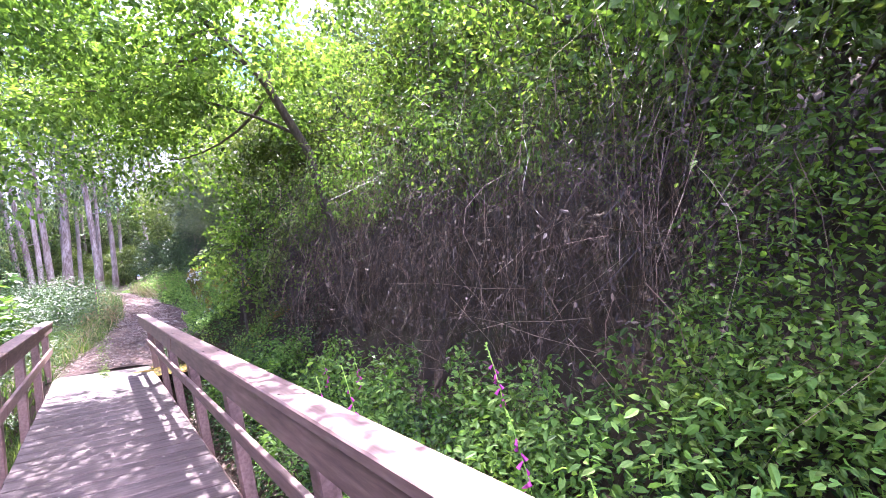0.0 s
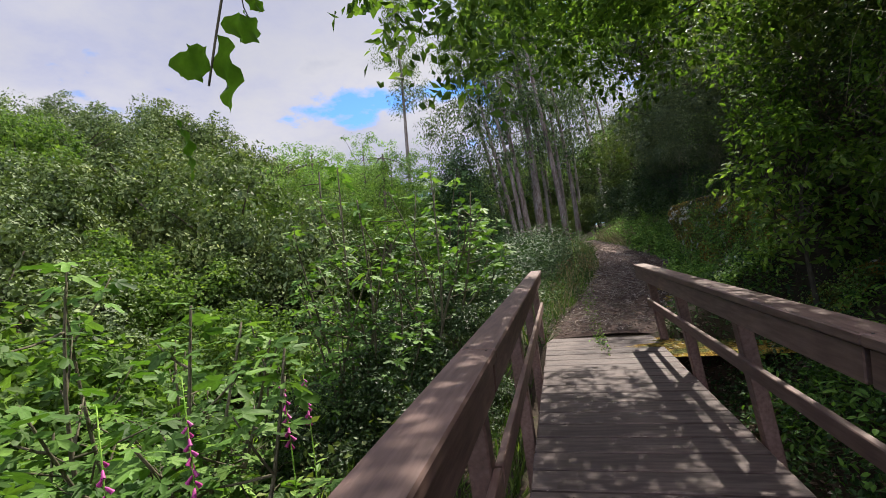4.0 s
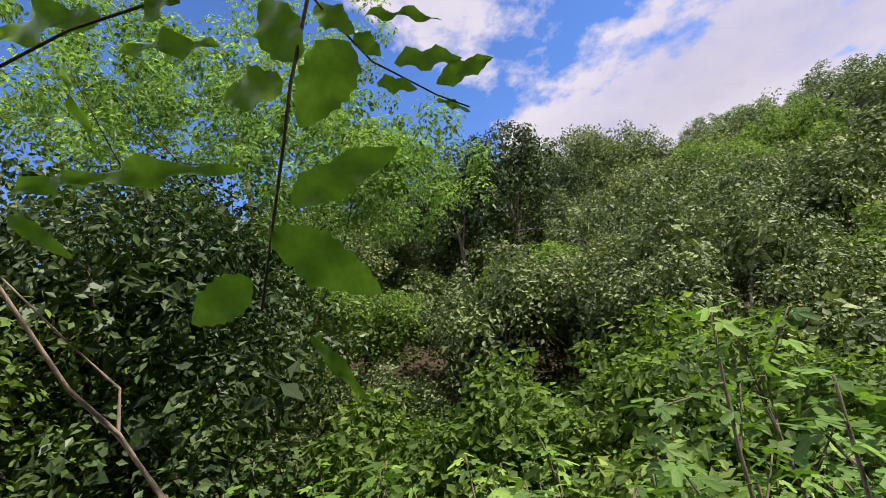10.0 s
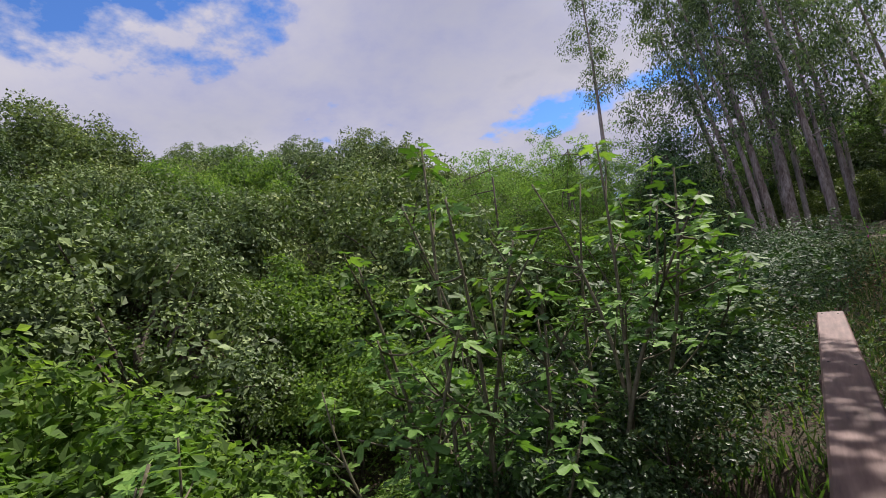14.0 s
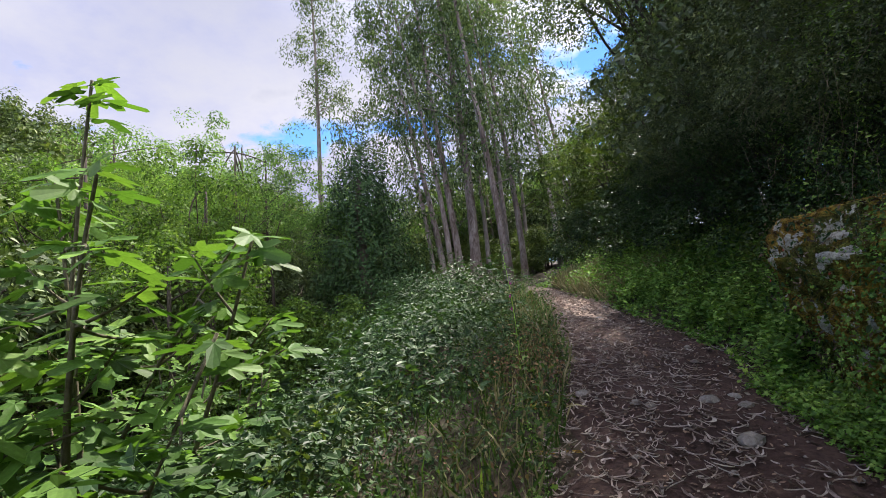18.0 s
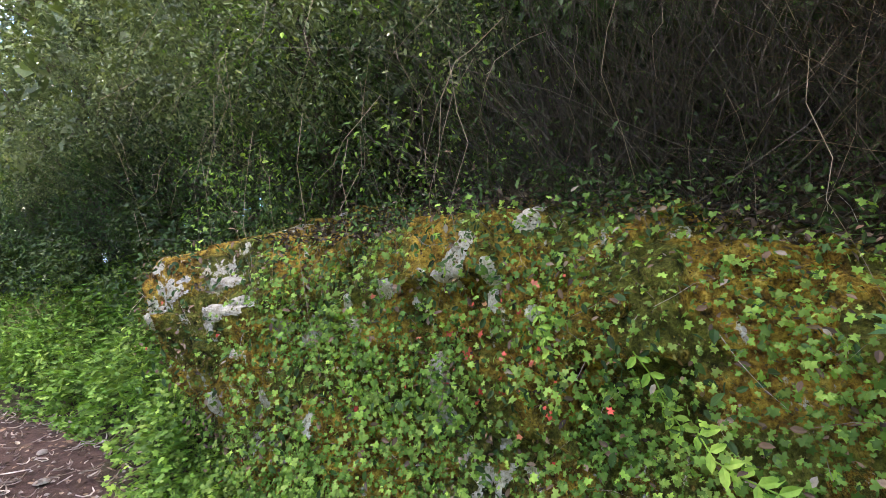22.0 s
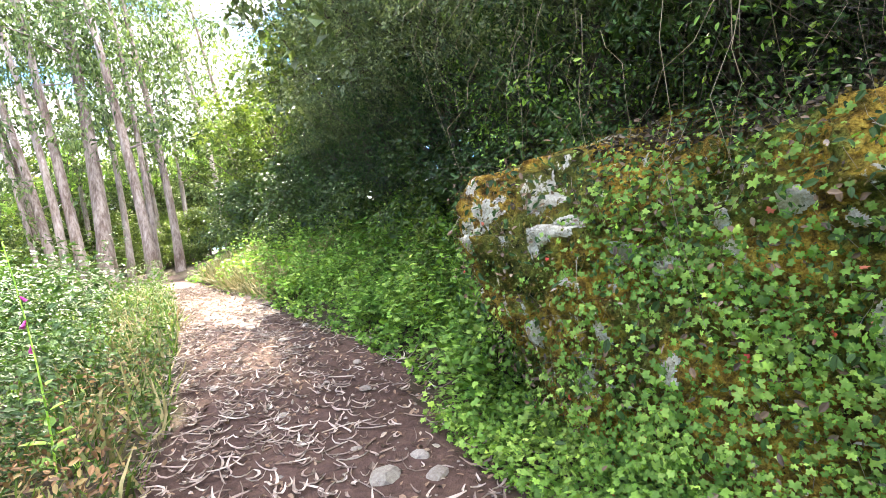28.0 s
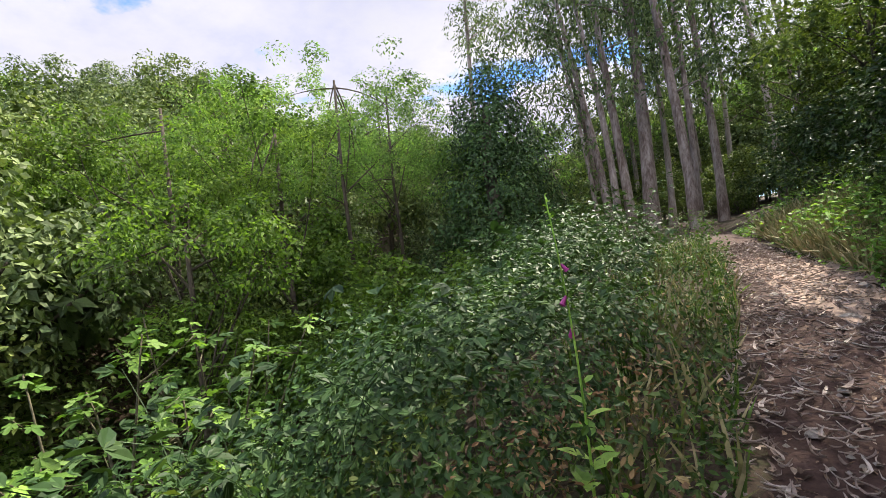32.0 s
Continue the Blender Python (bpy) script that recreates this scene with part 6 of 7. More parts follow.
# ---- ivy tower, ash trees ----
tower = thing("ivy_clad_tree", "dead trunk wholly wrapped in dark green ivy", "tree", on_ground(-4.9, 16.4))
tower.scale = (1.12, 1.12, 1.16)
part("trunk", mesh_of("trunk", *tube([(0, 0, -0.3), (0.1, 0, 2), (-0.1, 0, 4), (0, 0, 5.4)], [0.22, 0.2, 0.16, 0.08], 8), M_BARK, True), tower)
part("ivy", mesh_of("ivy", *join(mound_cover(4600, (0, 0, 4.1), (1.0, 1.0, 2.1), 0.11, OVAL, 0.2), mound_cover(6400, (0.2, -0.2, 2.2), (1.6, 1.5, 2.3), 0.11, OVAL, 0.2), mound_cover(5000, (1.2, -0.6, 0.7), (2.3, 1.8, 1.9), 0.11, OVAL, 0.3), mound_cover(3200, (-1.0, -0.5, 0.5), (1.6, 1.5, 1.6), 0.11, OVAL, 0.3), mound_cover(4200, (2.2, -1.6, 0.3), (2.0, 1.8, 1.5), 0.1, OVAL, 0.3)), L_BRAMBLE), tower, "dark glossy ivy leaves")


def airy_tree(at, height, radius, tufts, leaf, count, label="slender ash tree with airy light green foliage", mat=L_ASH):
    lobes = sphere_points(18, -0.95) * [1, 1, 1.2] * radius * rng.uniform(0.35, 0.8, (18, 1))
    own = rng.integers(0, len(lobes), tufts)
    c = lobes[own] + unit(rng.normal(size=(tufts, 3)) + [0, 0, 0.4]) * [1, 1, 0.6] * radius * rng.uniform(0.2, 0.42, (tufts, 1)) + [0, 0, height - radius]
    h = height - radius
    return tufted("ash_tree", label, "tree", at, c, 0.3, count, leaf, OVAL, mat, 12, [(0, 0, -0.3), (0.1, 0, h * 0.4), (-0.1, 0.1, h * 0.8), (0, 0, h + radius * 0.5)], 0.07, group="ash trees of the ravine", droop=0.5)


airy_tree(on_ground(-11.2, 20), 8.6, 2.9, 80, 0.13, 42)
airy_tree(on_ground(-8.4, 16.6), 8.4, 2.7, 130, 0.08, 80)
airy_tree(on_ground(-7.2, 20.5), 6.6, 2.2, 60, 0.13, 40)
airy_tree(on_ground(-13.6, 15.5), 6.4, 2.4, 60, 0.13, 40)
for sx, sy, h, r in ((-5.6, 7.6, 4.6, 1.5), (-6.6, 10.2, 6.4, 2.0), (-8.8, 9.4, 7.2, 2.3), (-7.6, 13.2, 8.2, 2.4), (-10.4, 12.0, 7.8, 2.5), (-6.2, 17.0, 6.2, 1.8)):
    airy_tree(on_ground(sx, sy), h, r, int(52 * r), 0.075, 84, mat=L_BRIGHT if sy < 10.5 else L_ASH)
airy_tree(on_ground(-5.4, 23.5), 6.0, 2.2, 50, 0.13, 38)
for sx, sy, h, r in ((-6.2, 26.5, 7.0, 2.4), (-3.4, 31.0, 7.5, 2.6), (0.2, 32.5, 8.0, 2.6), (3.2, 30.0, 7.5, 2.6), (5.6, 27.5, 8.5, 2.6), (-9.2, 27.5, 7.5, 2.6)):
    airy_tree(on_ground(sx, sy), h, r, int(34 * r), 0.15, 46, "light green tree filling the view behind the grove")
airy_tree(on_ground(-8.2, -9.6), 12.6, 4.6, 660, 0.09, 95, "tall ash tree with light green leaves against blue sky")
airy_tree(on_ground(-12.0, -13.5), 8.0, 3.0, 90, 0.13, 50, mat=L_BRIGHT)
airy_tree(on_ground(-5.2, -11.0), 6.4, 2.4, 150, 0.1, 50, mat=L_BRIGHT)

dark_oak = make_tree("evergreen_oak_tree", "dark dense evergreen oak beside the ravine", "tree", on_ground(-5.9, -10.0, -0.2), 4.2, (2.4, 2.4, 3.4), L_DARK, 0.1, KITE, 230, 0.42, 60, group="evergreen oaks by the ravine", low=-0.8)
for sx, sy, kind, s in ((-8.3, 6.0, near_olive, 1.35), (-11.5, 7.4, oak, 1.2)):
    copy_thing(kind, pose(*on_ground(sx, sy, -0.2), 0, 0, 70 * s)).scale = (s * 0.85, s * 0.85, s)
for sx, sy, s in ((-4.9, -11.8, 0.9), (-7.8, -11.6, 1.1)):
    copy_thing(dark_oak, pose(*on_ground(sx, sy, -0.2), 0, 0, 140 * s)).scale = (s, s, s)
# trees that close the view behind the grove, the ravine's end and the bank
for sx, sy, kind, s in ((-9, 33, lime, 1.5), (-4, 36, oak, 1.7), (1, 38, oak, 1.5), (5, 34, oak, 1.6), (9, 30, oak, 1.4), (6.8, 15.2, cork, 1.15), (6.7, 9.2, dark_oak, 1.0), (6.4, 6.2, dark_oak, 0.9), (5.9, 12.6, dark_oak, 0.9), (8.2, 12.2, cork, 1.3), (7.6, 18.6, cork, 1.3), (8.0, 8.6, cork, 1.2), (7.8, 4.4, cork, 1.2), (5.8, 20.6, oak, 1.0), (-14, 28, lime, 1.4), (-17, 22, lime, 1.4), (-6, 28, oak, 1.2), (3.5, 30, olive, 1.1), (8, 24, oak, 1.3), (10, 18, cork, 1.3), (10, 12, cork, 1.3), (10, 6, oak, 1.3), (10, 0, cork, 1.3), (10, -6, oak, 1.3), (9.5, -12, cork, 1.2),
                        (-10, -16, oak, 1.1), (-15, -14, olive, 1.2), (-19, -18, oak, 1.3), (-7, -18, lime, 1.1), (-4.5, -13.5, lime, 0.8), (-23, -12, oak, 1.2), (0.5, 33, olive, 1.3), (-1.5, 34, oak, 1.3)):
    copy_thing(kind, pose(*on_ground(sx, sy, -0.3), 0, 0, rng.uniform(0, 360))).scale = (s, s, s)

# ---- fig trees ----
FIGS = "wild fig trees beside the path"


def fig_tree(at, tips, leaf=0.2, per=9, label="wild fig with large lobed green leaves", base=(0, 0)):
    t = thing("fig_tree", label, "fig tree", at, FIGS)
    every = []
    for n, tip in enumerate(tips):
        tip = np.asarray(tip, float)
        foot = np.array([base[0], base[1], -0.2]) + rng.normal(0, 0.06, 3) * [1, 1, 0]
        mid = foot * 0.45 + tip * 0.55 + [0, 0, -0.2 * np.linalg.norm(tip)] + rng.normal(0, 0.12, 3) * np.linalg.norm(tip)
        line = bezier(foot, mid, tip, 9)
        stalk = part("stem", mesh_of("stem", *tube(line, np.linspace(0.026, 0.008, 9), 6), M_FIGSTEM, True), t)
        every.append((tip, unit(line[-1] - line[-2]), per))
        for k in (2, 3, 4, 5, 5, 6, 6, 7):
            d = unit(rng.normal(size=3) * [1, 1, 0.5] + [0, 0, 0.5])
            e = line[k] + d * rng.uniform(0.25, 0.6)
            part("twig", mesh_of("twig", *tube(bezier(line[k], (line[k] + e) / 2 - [0, 0, 0.04], e, 5), np.linspace(0.01, 0.005, 5), 5), M_FIGSTEM, True), stalk)
            every.append((e, d, max(6, per - 2)))
    sets, petioles_a, petioles_b = [], [], []
    for tip, d, m in every:
        a = rng.uniform(0, 2 * np.pi) + np.arange(m) * 2.4
        out = np.stack([np.cos(a), np.sin(a), rng.uniform(-0.25, 0.55, m)], -1)
        back = -d[None] * np.linspace(0, 0.22, m)[:, None]
        at_ = tip + back + unit(out) * np.linspace(0.03, 0.11, m)[:, None]
        petioles_a.append(np.repeat(tip[None], m, 0) + back)
        petioles_b.append(at_)
        up = unit(rng.normal(0, 0.48, (m, 3)) + [0, 0, 1] + 0.5 * out)
        sets.append(leaf_arrays(LOBED, at_, unit(out - [0, 0, 0.2]), up, leaf * rng.uniform(0.55, 1.15, m)))
    part("foliage", mesh_of("foliage", *join(*sets), L_FIG), t, "large lobed fig leaves")
    pa, pb = np.concatenate(petioles_a), np.concatenate(petioles_b)
    tagged(part("leaf_stalk", mesh_of("leaf_stalk", *stems(pa, pb, np.zeros_like(pa), 0.003, 1), L_FIG), t), kind="stuff")
    return t


def tips_round(n, r, z0, z1):
    a = np.arange(n) * 2.4 + rng.uniform(0, 6)
    s = r * (0.25 + 0.75 * np.sqrt((np.arange(n) + 0.5) / n))
    return [(math.cos(p) * q, math.sin(p) * q, rng.uniform(z0, z1) * (1.08 - 0.25 * q / r)) for p, q in zip(a, s)]


for fx, fy, n, r, z0, z1, leaf in ((-3.25, -1.2, 8, 1.3, 1.5, 3.2, 0.2), (-3.1, -4.4, 10, 1.0, 1.5, 2.5, 0.22), (-2.9, -6.2, 9, 1.0, 1.1, 1.95, 0.22), (-4.2, -5.2, 9, 1.0, 1.8, 2.9, 0.19), (-3.6, -7.5, 9, 1.0, 1.5, 2.5, 0.2),
                                   (-4.2, 5.6, 7, 1.2, 2.4, 3.4, 0.2), (-4.6, -8.9, 8, 1.0, 1.6, 2.5, 0.2), (-4.6, 7.2, 7, 1.1, 2.2, 3.2, 0.19), (-5.6, 2.2, 7, 1.0, 2.0, 3.0, 0.18), (-2.7, -8.7, 7, 0.8, 1.0, 1.6, 0.2), (-2.5, -7.2, 6, 0.7, 0.8, 1.3, 0.2), (-3.9, -3.0, 8, 1.0, 1.6, 2.45, 0.2), (-4.6, -3.9, 8, 1.0, 2.0, 3.0, 0.2), (-5.3, -6.8, 8, 1.1, 2.5, 3.4, 0.2), (-4.0, -6.2, 8, 1.0, 1.7, 2.6, 0.2), (-4.5, -8.3, 8, 1.0, 2.0, 3.1, 0.19), (-4.4, -7.0, 8, 1.0, 1.8, 2.8, 0.2), (-5.6, -1.4, 7, 1.1, 1.6, 2.4, 0.18), (-4.9, -5.9, 8, 1.0, 2.2, 3.1, 0.21), (-5.7, -4.9, 8, 1.0, 2.4, 3.3, 0.2), (-5.1, -7.7, 8, 1.0, 2.4, 3.4, 0.21), (-6.4, -6.0, 7, 1.1, 2.3, 3.3, 0.2), (-6.2, -7.8, 7, 1.0, 2.3, 3.3, 0.2), (-6.6, -3.4, 6, 1.1, 1.8, 2.6, 0.18)):
    fig_tree(on_ground(fx, fy), tips_round(n, r, z0, z1), leaf * 0.76)

fig_tree(on_ground(-2.95, -1.6), [(0.0, 0.0, 3.35), (-0.35, 0.1, 3.0), (0.3, -0.2, 2.9), (0.45, 0.35, 2.6), (-0.5, -0.3, 2.6), (0.1, 0.5, 2.3), (0.5, -0.5, 2.1), (-0.6, 0.4, 2.2)], 0.145, 9, "tall wild fig with bright green lobed leaves")
fig_tree(on_ground(-2.25, -0.3), [(0.1, 0.1, 2.8), (-0.6, 0.2, 2.6), (0.6, 0.45, 2.5), (0.85, -0.1, 2.2), (-0.35, 0.8, 2.6), (0.3, 1.0, 2.3), (-0.9, -0.2, 2.1)], 0.145, 8, "open wild fig with dark slender stems")
fig_tree(on_ground(-2.5, 2.75), [(0.15, -0.1, 3.3), (-0.5, 0.3, 2.9), (0.55, -0.5, 2.7), (0.9, 0.2, 2.4), (-0.3, -0.9, 2.5), (1.1, -0.5, 1.9), (-0.9, -0.3, 2.3), (0.5, 0.8, 2.5), (0.2, -1.2, 1.8)], 0.22, 9, "tall wild fig with bright backlit lobed leaves")

# ---- foxgloves and other single plants ----


def foxglove(at, height, bells, label, group="foxgloves", tilt=(0.05, 0.03)):
    t = thing("foxglove", label, "foxglove", at, group)
    top = np.array([tilt[0] * height, tilt[1] * height, height])
    line = bezier((0, 0, -0.05), (0, 0, height * 0.5), top, 7)
    part("stem", mesh_of("stem", *tube(line, np.linspace(0.007, 0.003, 7), 6), L_HERB, True), t)
    bell_v, bell_f = tube([(0, 0, 0), (0, 0.012, -0.006), (0, 0.03, -0.016), (0, 0.042, -0.024)], [0.003, 0.008, 0.010, 0.014], 7, False)
    me = mesh_of("bell", bell_v, bell_f, M_PINK, True)
    for k in range(bells):
        s = 0.58 + 0.3 * k / max(bells, 1)
        p = np.array([np.interp(s, np.linspace(0, 1, 7), line[:, i]) for i in range(3)])
        b = part("bell", me, t, "pink-purple bell flower")
        q = 1.15 - 0.4 * k / max(bells, 1)
        b.matrix_basis = pose(*p, -20, 0, k * 137.5 + 20) @ Matrix.Diagonal((q, q, q, 1))
    tips = line[-1] - (line[-1] - line[-2]) * np.linspace(0, 0.7, 14)[:, None]
    d = unit(rng.normal(size=(14, 3)) * [1, 1, 0.3])
    for p, way in zip(tips, d):
        part("bud", mesh_of("bud", *leaf_arrays(OVAL, p[None], way[None], unit(rng.normal(size=(1, 3))), 0.022), L_HERB), t)
    m = 12
    a = np.arange(m) * 2.4
    out = np.stack([np.cos(a), np.sin(a), np.full(m, 0.35)], -1)
    lp = np.stack([np.zeros(m), np.zeros(m), np.linspace(0.02, height * 0.4, m)], -1)
    part("foliage", mesh_of("foliage", *leaf_arrays(OVAL, lp, out, unit(out * -0.3 + [0, 0, 1]), np.linspace(0.2, 0.07, m)), L_HERB), t)
    return t


for fx, fy, top, bells in ((-2.28, -4.98, 0.85, 16), (-2.3, -5.44, 0.85, 14), (-2.63, -3.25, 0.55, 16), (-2.35, -4.0, 0.75, 15)):
    foxglove(on_ground(fx, fy), top - float(ground_z(fx, fy)), bells, "pink foxglove spike among the ravine herbs", tilt=(-0.08, 0.06))
for fx, fy, top, bells in ((2.15, -8.3, 0.95, 9), (1.75, -8.9, 0.7, 7), (1.6, -7.2, 0.75, 6), (1.55, -9.6, 0.62, 12), (1.6, -9.75, 0.55, 10), (2.1, -6.2, 0.62, 8), (1.95, -5.7, 0.6, 5), (1.55, -6.7, 0.6, 10)):
    foxglove(on_ground(fx, fy), top - float(ground_z(fx, fy)), bells, "foxglove with purple bells on the bank beside the bridge", tilt=(-0.1, 0.12))
foxglove(on_ground(-0.05, 5.75), 1.35, 3, "tall foxglove gone to seed on the verge", tilt=(-0.08, 0.0))

spurge = thing("spurge_plant", "blue-green spurge with a whorl of narrow leaves on the bank", "plant", tuple(near_rock(1.29, 1.44)[0] + [-0.04, 0, 0.02]))
for dx, dy, h, m, L in ((-0.12, 0.0, 0.06, 20, 0.115), (-0.16, 0.11, -0.06, 12, 0.075), (-0.17, -0.1, -0.07, 12, 0.07)):
    part("stem", mesh_of("stem", *tube([(0, 0, -0.15), (dx * 0.5, dy * 0.5, h * 0.5), (dx, dy, h)], [0.008, 0.006, 0.004], 6), L_HERB, True), spurge)
    a = np.arange(m) * 2.4
    out = np.stack([np.cos(a), np.sin(a), np.linspace(-0.05, 0.55, m)], -1) @ np.array(pose(0, 0, 0, 0, -40, 0).to_3x3()).T
    p = np.array([dx, dy, h]) + np.stack([np.zeros(m), np.zeros(m), np.linspace(-0.025, 0.01, m)], -1)
    blade = (OVAL[0] * [0.55, 1, 1.0], OVAL[1])
    part("leaf_whorl", mesh_of("leaf_whorl", *leaf_arrays(blade, p, out, unit(out * -0.3 + [-0.7, 0, 0.8]), L * rng.uniform(0.8, 1.1, m)), L_SPURGE), spurge)

# ---- litter, stones, bark on the path ----


def path_points(n, y0, y1, edge=1.0):
    y = rng.uniform(y0, y1, n)
    u = rng.uniform(-1, 1, n) * edge
    x = path_mid(y) + u * path_half(y)
    return np.stack([x, y, path_top(x, y) + 0.022], -1)


def bark_strips(n):
    p = path_points(n, 0.1, 12, 1.12)
    w = p[:, 0] - path_mid(p[:, 1])
    keep = rng.random(n) < np.where(w < 0.25, 1.0, 0.35)
    p = p[keep]
    n = len(p)
    a = rng.uniform(0, 2 * np.pi, n)
    length = rng.uniform(0.04, 0.2, n) * rng.uniform(0.6, 1.2, n)
    wide = rng.uniform(0.002, 0.008, n) * np.where(rng.random(n) < 0.12, 1.8, 1.0)
    bend = rng.normal(0, 0.9, n)
    seg = 5
    u = np.linspace(-0.5, 0.5, seg)
    ang = a[:, None] + bend[:, None] * u[None]
    cx = p[:, 0:1] + length[:, None] * u * np.cos(ang)
    cy = p[:, 1:2] + length[:, None] * u * np.sin(ang)
    lift = rng.uniform(0.0, 0.03, n)[:, None] * (4 * u ** 2)[None] + 0.004
    base = path_top(cx, cy) + 0.02
    wide = wide[:, None] * (1.15 - 3.6 * u ** 2)[None]
    sx, sy = -np.sin(ang) * wide, np.cos(ang) * wide
    left = np.stack([cx + sx, cy + sy, base + lift + 0.006], -1)
    mid = np.stack([cx, cy, base + lift], -1)
    right = np.stack([cx - sx, cy - sy, base + lift + 0.006], -1)
    v = np.stack([left, mid, right], 2).reshape(-1, 3)
    i, j = np.meshgrid(np.arange(seg - 1), np.arange(2), indexing="ij")
    q = (i * 3 + j).ravel()
    f = np.stack([q, q + 1, q + 4, q + 3], -1)
    f = (f[None] + (np.arange(n) * seg * 3)[:, None, None]).reshape(-1, 4)
    return v, [f]


stuff("bark_strips", mesh_of("bark_strips", *bark_strips(4600), M_STRIP), "curled pale strips of eucalyptus bark strewn on the path", "bark litter")
p = path_points(5200, -0.0, 12.4, 1.25)
up = unit(rng.normal(0, 0.35, p.shape) + [0, 0, 1])
stuff("leaf_litter", mesh_of("leaf_litter", *leaf_arrays(OVAL, p, np.cross(up, rng.normal(size=p.shape)), up, rng.uniform(0.02, 0.055, len(p))), M_LITTER), "dead brown leaves lying on the path", "leaf litter")
x, y = bank_points(5200, -11, -0.3, -0.45, 0.5)
p = np.stack([x, y, ground_z(x, y) + 0.02], -1)
up = unit(rng.normal(0, 0.4, p.shape) + [0, 0, 1])
stuff("gully_litter", mesh_of("gully_litter", *leaf_arrays(OVAL, p, np.cross(up, rng.normal(size=p.shape)), up, rng.uniform(0.03, 0.08, len(p))), M_LITTER), "brown leaf litter in the gully beside the bridge", "leaf litter")
p = np.stack([rng.uniform(-0.72, 0.72, 90), rng.uniform(-11, -0.1, 90), np.full(90, 0.004)], -1)
up = unit(rng.normal(0, 0.12, p.shape) + [0, 0, 1])
stuff("deck_litter", mesh_of("deck_litter", *leaf_arrays(OVAL, p, np.cross(up, rng.normal(size=p.shape)), up, rng.uniform(0.012, 0.035, len(p))), M_STRIP), "small pale leaves and petals lying on the deck", "leaf litter")


def stone_mesh(seed):
    bm = bmesh.new()
    bmesh.ops.create_icosphere(bm, subdivisions=2, radius=1)
    for v in bm.verts:
        q = v.co.copy()
        k = 1 + 0.28 * noise.noise(q * 1.1 + Vector((seed, 0, 0))) + 0.1 * noise.noise(q * 3 + Vector((0, seed, 0)))
        v.co = Vector((q.x * k, q.y * k * 0.75, max(q.z * k, -0.3) * 0.45))
    me = bpy.data.meshes.new("stone")
    bm.to_mesh(me)
    bm.free()
    me.materials.append(M_STONE)
    return me


stone_kinds = [stone_mesh(3.7 * k) for k in range(5)]
for sx, sy, s in ((1.39, 3.81, 0.11), (1.44, 4.57, 0.10), (0.46, 4.83, 0.085), (0.85, 4.56, 0.06), (0.95, 4.5, 0.05), (1.67, 4.65, 0.06), (1.66, 4.45, 0.07), (1.4, 4.9, 0.045), (1.15, 5.6, 0.05), (0.8, 6.4, 0.05), (1.5, 7.4, 0.06), (1.75, 5.7, 0.05), (1.9, 6.3, 0.05), (1.3, 8.3, 0.07), (1.6, 9.3, 0.07), (0.9, 9.0, 0.05), (1.2, 10.2, 0.06),
                  (0.6, 3.6, 0.035), (1.1, 3.4, 0.03), (1.7, 3.3, 0.04), (0.7, 2.6, 0.05), (1.2, 2.9, 0.04), (0.3, 2.0, 0.04), (1.0, 1.6, 0.05), (0.6, 1.0, 0.04), (0.35, 3.0, 0.04), (1.85, 7.9, 0.05), (0.75, 7.7, 0.04), (1.55, 6.0, 0.03), (1.0, 6.9, 0.035)):
    ob = tagged(new("stone", stone_kinds[int(rng.integers(0, 5))]), "pale grey stone half sunk in the path", "stone", "stones on the path")
    ob.matrix_world = pose(sx, sy, float(path_top(sx, sy)) + 0.01 + 0.05 * s, 0, 0, rng.uniform(0, 360)) @ Matrix.Diagonal((s, s, s, 1))
p = path_points(900, 0.1, 12, 1.0)
pv, pf = leaf_arrays((np.array([(-.5, -.4, 0), (.5, -.45, 0), (.4, .5, 0), (-.45, .4, 0), (0, 0, .5)]), [np.array([(0, 1, 4), (1, 2, 4), (2, 3, 4), (3, 0, 4)])]), p - [0, 0, 0.006], unit(rng.normal(size=p.shape) * [1, 1, 0.05]), np.tile([0.0, 0, 1], (len(p), 1)), rng.uniform(0.008, 0.03, len(p)))
stuff("gravel", mesh_of("gravel", pv, pf, M_STONE), "small pale stones in the path's earth", "gravel")

# ---- hanging twig above the rail ----
spray = thing("hanging_branch", "hanging twig with wavy green leaves close above the bridge rail", "branch")
spray.matrix_world = pose(-1.098, -5.948, 1.771, 100.7, 0, 93.3) @ pose(0, 0, 0, 0, 0, -11.6)
WAVY_ROWS = [(u, 0.275 * math.sin(math.pi * min(1, u ** 0.8)) ** 0.75 + 0.006) for u in np.linspace(0, 1, 15)]


def wavy_leaf(seed):
    """A leaf with a folded blade and a wavy, toothed rim, one long."""
    v, f = [], []
    for k, (u, w) in enumerate(WAVY_ROWS):
        curl = -0.3 * u * u
        w = w * (1 + (0.1 if k % 2 else -0.06))
        a, b = 0.55 * w * math.sin(13 * u + seed), 0.55 * w * math.sin(14 * u + 2 * seed + 1)
        v += [(-w, u, curl + a + 0.2 * w), (-w * 0.5, u, curl + 0.35 * a + 0.12 * w), (0, u, curl), (w * 0.5, u, curl + 0.35 * b + 0.12 * w), (w, u, curl + b + 0.2 * w)]
        if k:
            for q in range(4):
                n = 5 * k + q
                f.append((n - 5, n - 4, n + 1, n))
    return mesh_of("leaf", np.array(v), [np.array(f)], L_SPRAY, True)


wavy = [wavy_leaf(k * 1.7) for k in range(4)]


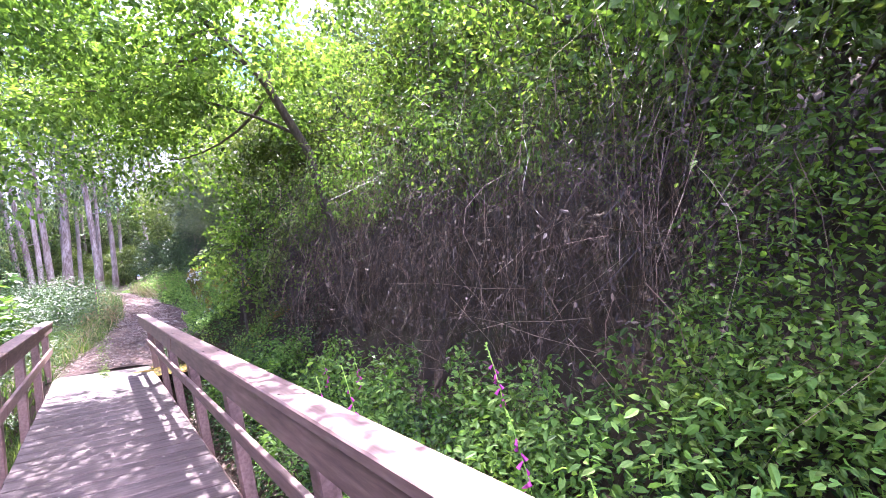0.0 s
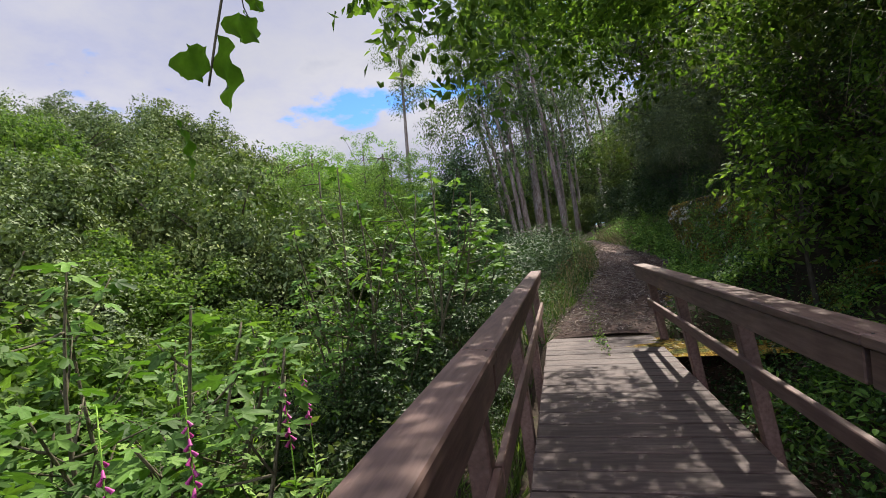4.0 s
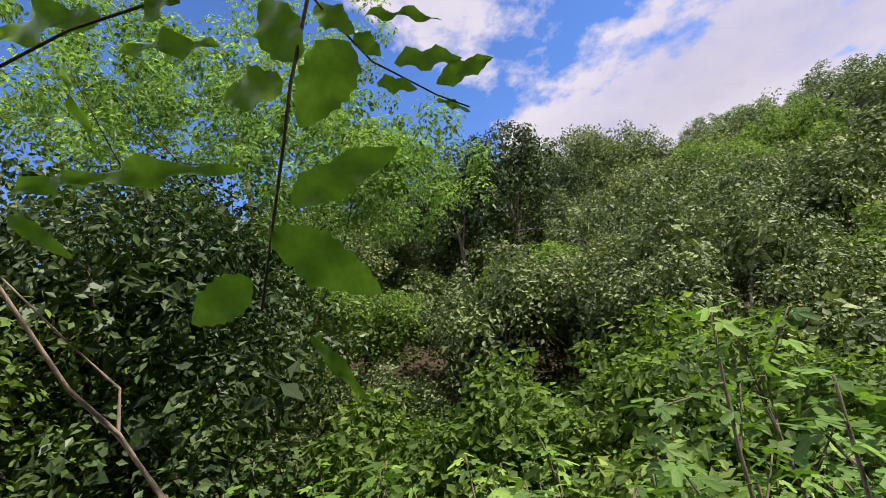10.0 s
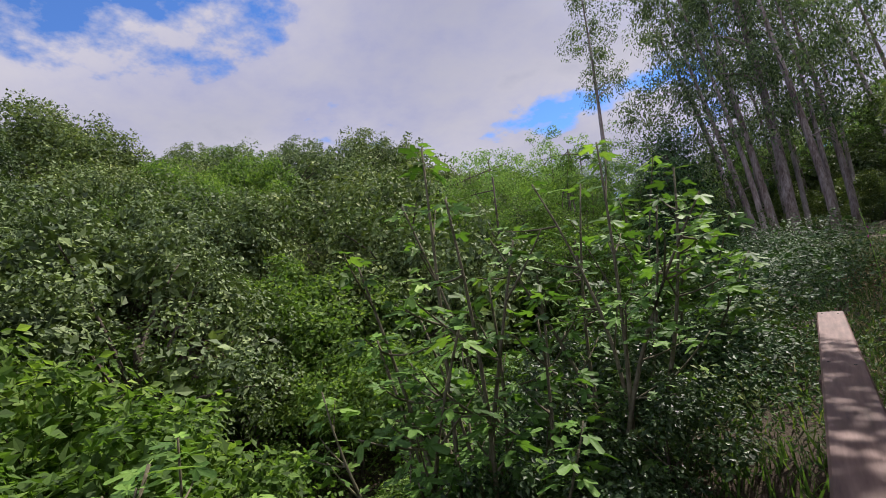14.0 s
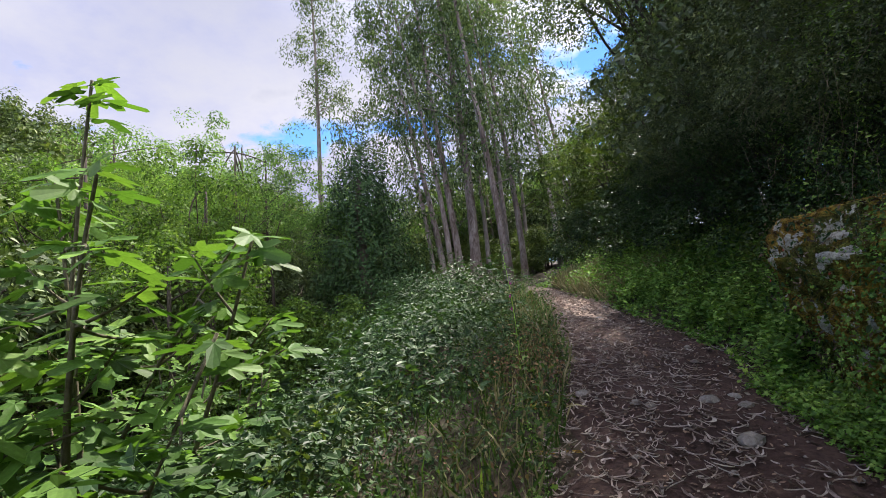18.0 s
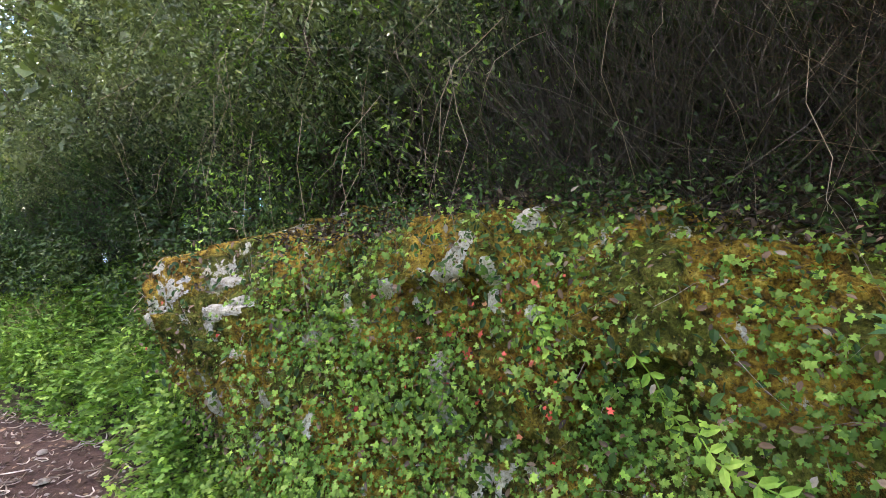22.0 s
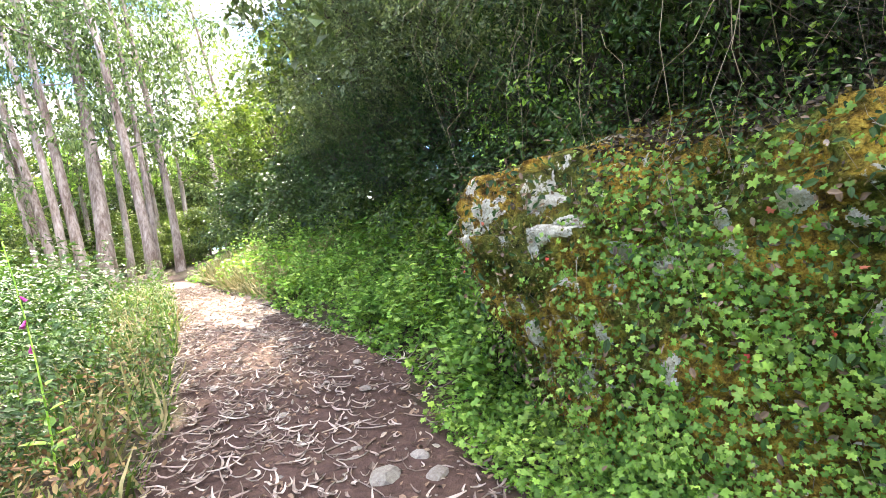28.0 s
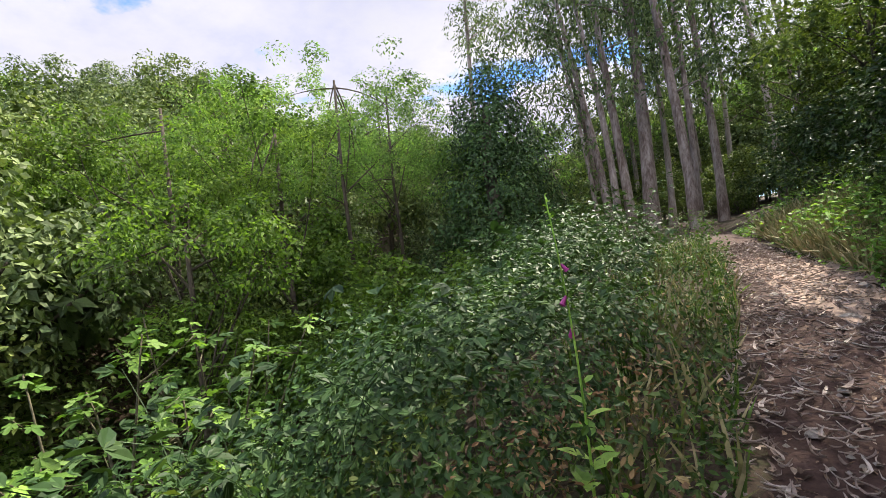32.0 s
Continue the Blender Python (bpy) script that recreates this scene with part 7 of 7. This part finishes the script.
def spray_leaf(ax, ay, bx, by, wide, deep, tilt):
    """One leaf from its stalk to its tip, in centimetres across the twig's own plane."""
    a, b = np.array([ax, ay, deep]) * 0.0149, np.array([bx, by, deep + tilt * 0.5]) * 0.0149
    length = np.linalg.norm(b - a)
    y = (b - a) / length
    n = unit(np.array([0.25 * tilt, 0.3, 1.0]))
    x = unit(np.cross(y, n))
    z = np.cross(x, y)
    m = Matrix(((*x, 0), (*y, 0), (*z, 0), (0, 0, 0, 1))).transposed()
    m.translation = a
    k = wide * 0.0149 * 0.8 / 0.52
    ob = part("leaf", wavy[int(abs(ax * 7 + ay * 3)) % 4], spray)
    ob.matrix_basis = m @ Matrix.Diagonal((k, length, length * 0.6, 1))


for row in ((-14.9, 4.4, -4.6, 10.1, 4.4, 0, 2), (-16.3, 1.8, -6.1, -4.6, 5.6, 1, -2), (-17.8, -2.9, -23.4, -7.0, 4.7, 2, 2), (-34.2, 5.9, -19.3, 8.2, 2.6, 3, 1), (-38.6, 5.0, -30.4, 6.8, 2.0, 4, 2),
            (-14.3, 18.2, -18.4, 25.5, 5.3, 0, -1), (-9.6, 21.1, -14.3, 12.4, 6.4, -2, 2), (-15.2, 15.9, -21.6, 14.7, 5.0, 1, 0), (-20.7, 18.8, -31.0, 19.4, 2.4, 2, 1), (-31.9, 21.7, -43.6, 20.3, 4.1, 2, 1),
            (-34.8, 16.5, -31.9, 8.2, 0.9, 3, 0), (-38.9, 3.0, -33.3, -0.5, 1.8, 4, 1), (-7.3, 18.2, -2.9, 17.9, 2.3, -6, 1), (-5.5, 20.8, 2.1, 22.3, 3.2, -7, 0), (-0.8, 18.8, 5.6, 22.3, 2.9, -8, 1),
            (-0.8, 17.0, 3.2, 16.0, 1.1, -8, 0), (-9.6, 23.2, -6.7, 21.1, 2.6, -5, 0), (-8.4, 25.2, -0.2, 25.5, 1.5, -5, 1), (-45.9, 19.4, -41.2, 14.1, 6.4, 6, 0), (-13.1, 24.6, -9.0, 22.3, 3.5, -2, 1),
            (-14.0, -9.3, -7.6, -15.5, 1.8, -4, 2), (-23.7, 24.1, -28.3, 21.1, 3.0, 3, 0), (-46, 8, -41, 5, 3.2, 5, 1), (-40, 26, -33, 25, 4.2, 3, 1), (-26, 27, -20, 24, 3.6, 2, 1)):
    spray_leaf(*row)
for line, r in ((((-12.5, 32, -1), (-13.1, 25, 0), (-14.9, 15.9, 0), (-15.8, 8.3, 0), (-16.4, 1.2, 1), (-16.9, -5.8, 2)), 0.0022), (((-13.1, 25, 0), (-11.9, 24.1, -3), (-7.8, 20.6, -6), (-0.8, 17.6, -8), (3.0, 16.2, -8)), 0.0013), (((-12.5, 32, -1), (-24, 24, 2), (-34, 20, 3), (-46, 12, 5)), 0.002)):
    part("stem", mesh_of("stem", *tube(np.array(line) * 0.0149, np.linspace(1.5 * r, r, len(line)), 6), M_FIGSTEM, True), spray)

dead = thing("dead_branch", "bare pale dead branch leaning out of the ravine", "branch", (0, 0, 0))
part("branch", mesh_of("branch", *join(tube([(-1.75, -7.6, 2.45), (-1.88, -7.48, 2.11), (-2.03, -7.39, 1.74), (-2.12, -7.29, 1.55), (-2.17, -7.18, 1.3), (-2.3, -6.9, 0.6), (-2.5, -6.6, -0.9)], [0.005, 0.007, 0.008, 0.010, 0.011, 0.013, 0.016], 7),
                                       tube([(-2.12, -7.29, 1.55), (-2.13, -7.28, 1.71), (-2.03, -7.38, 1.9), (-1.88, -7.47, 2.14)], [0.007, 0.006, 0.004, 0.003], 6)), M_TWIG, True), dead)
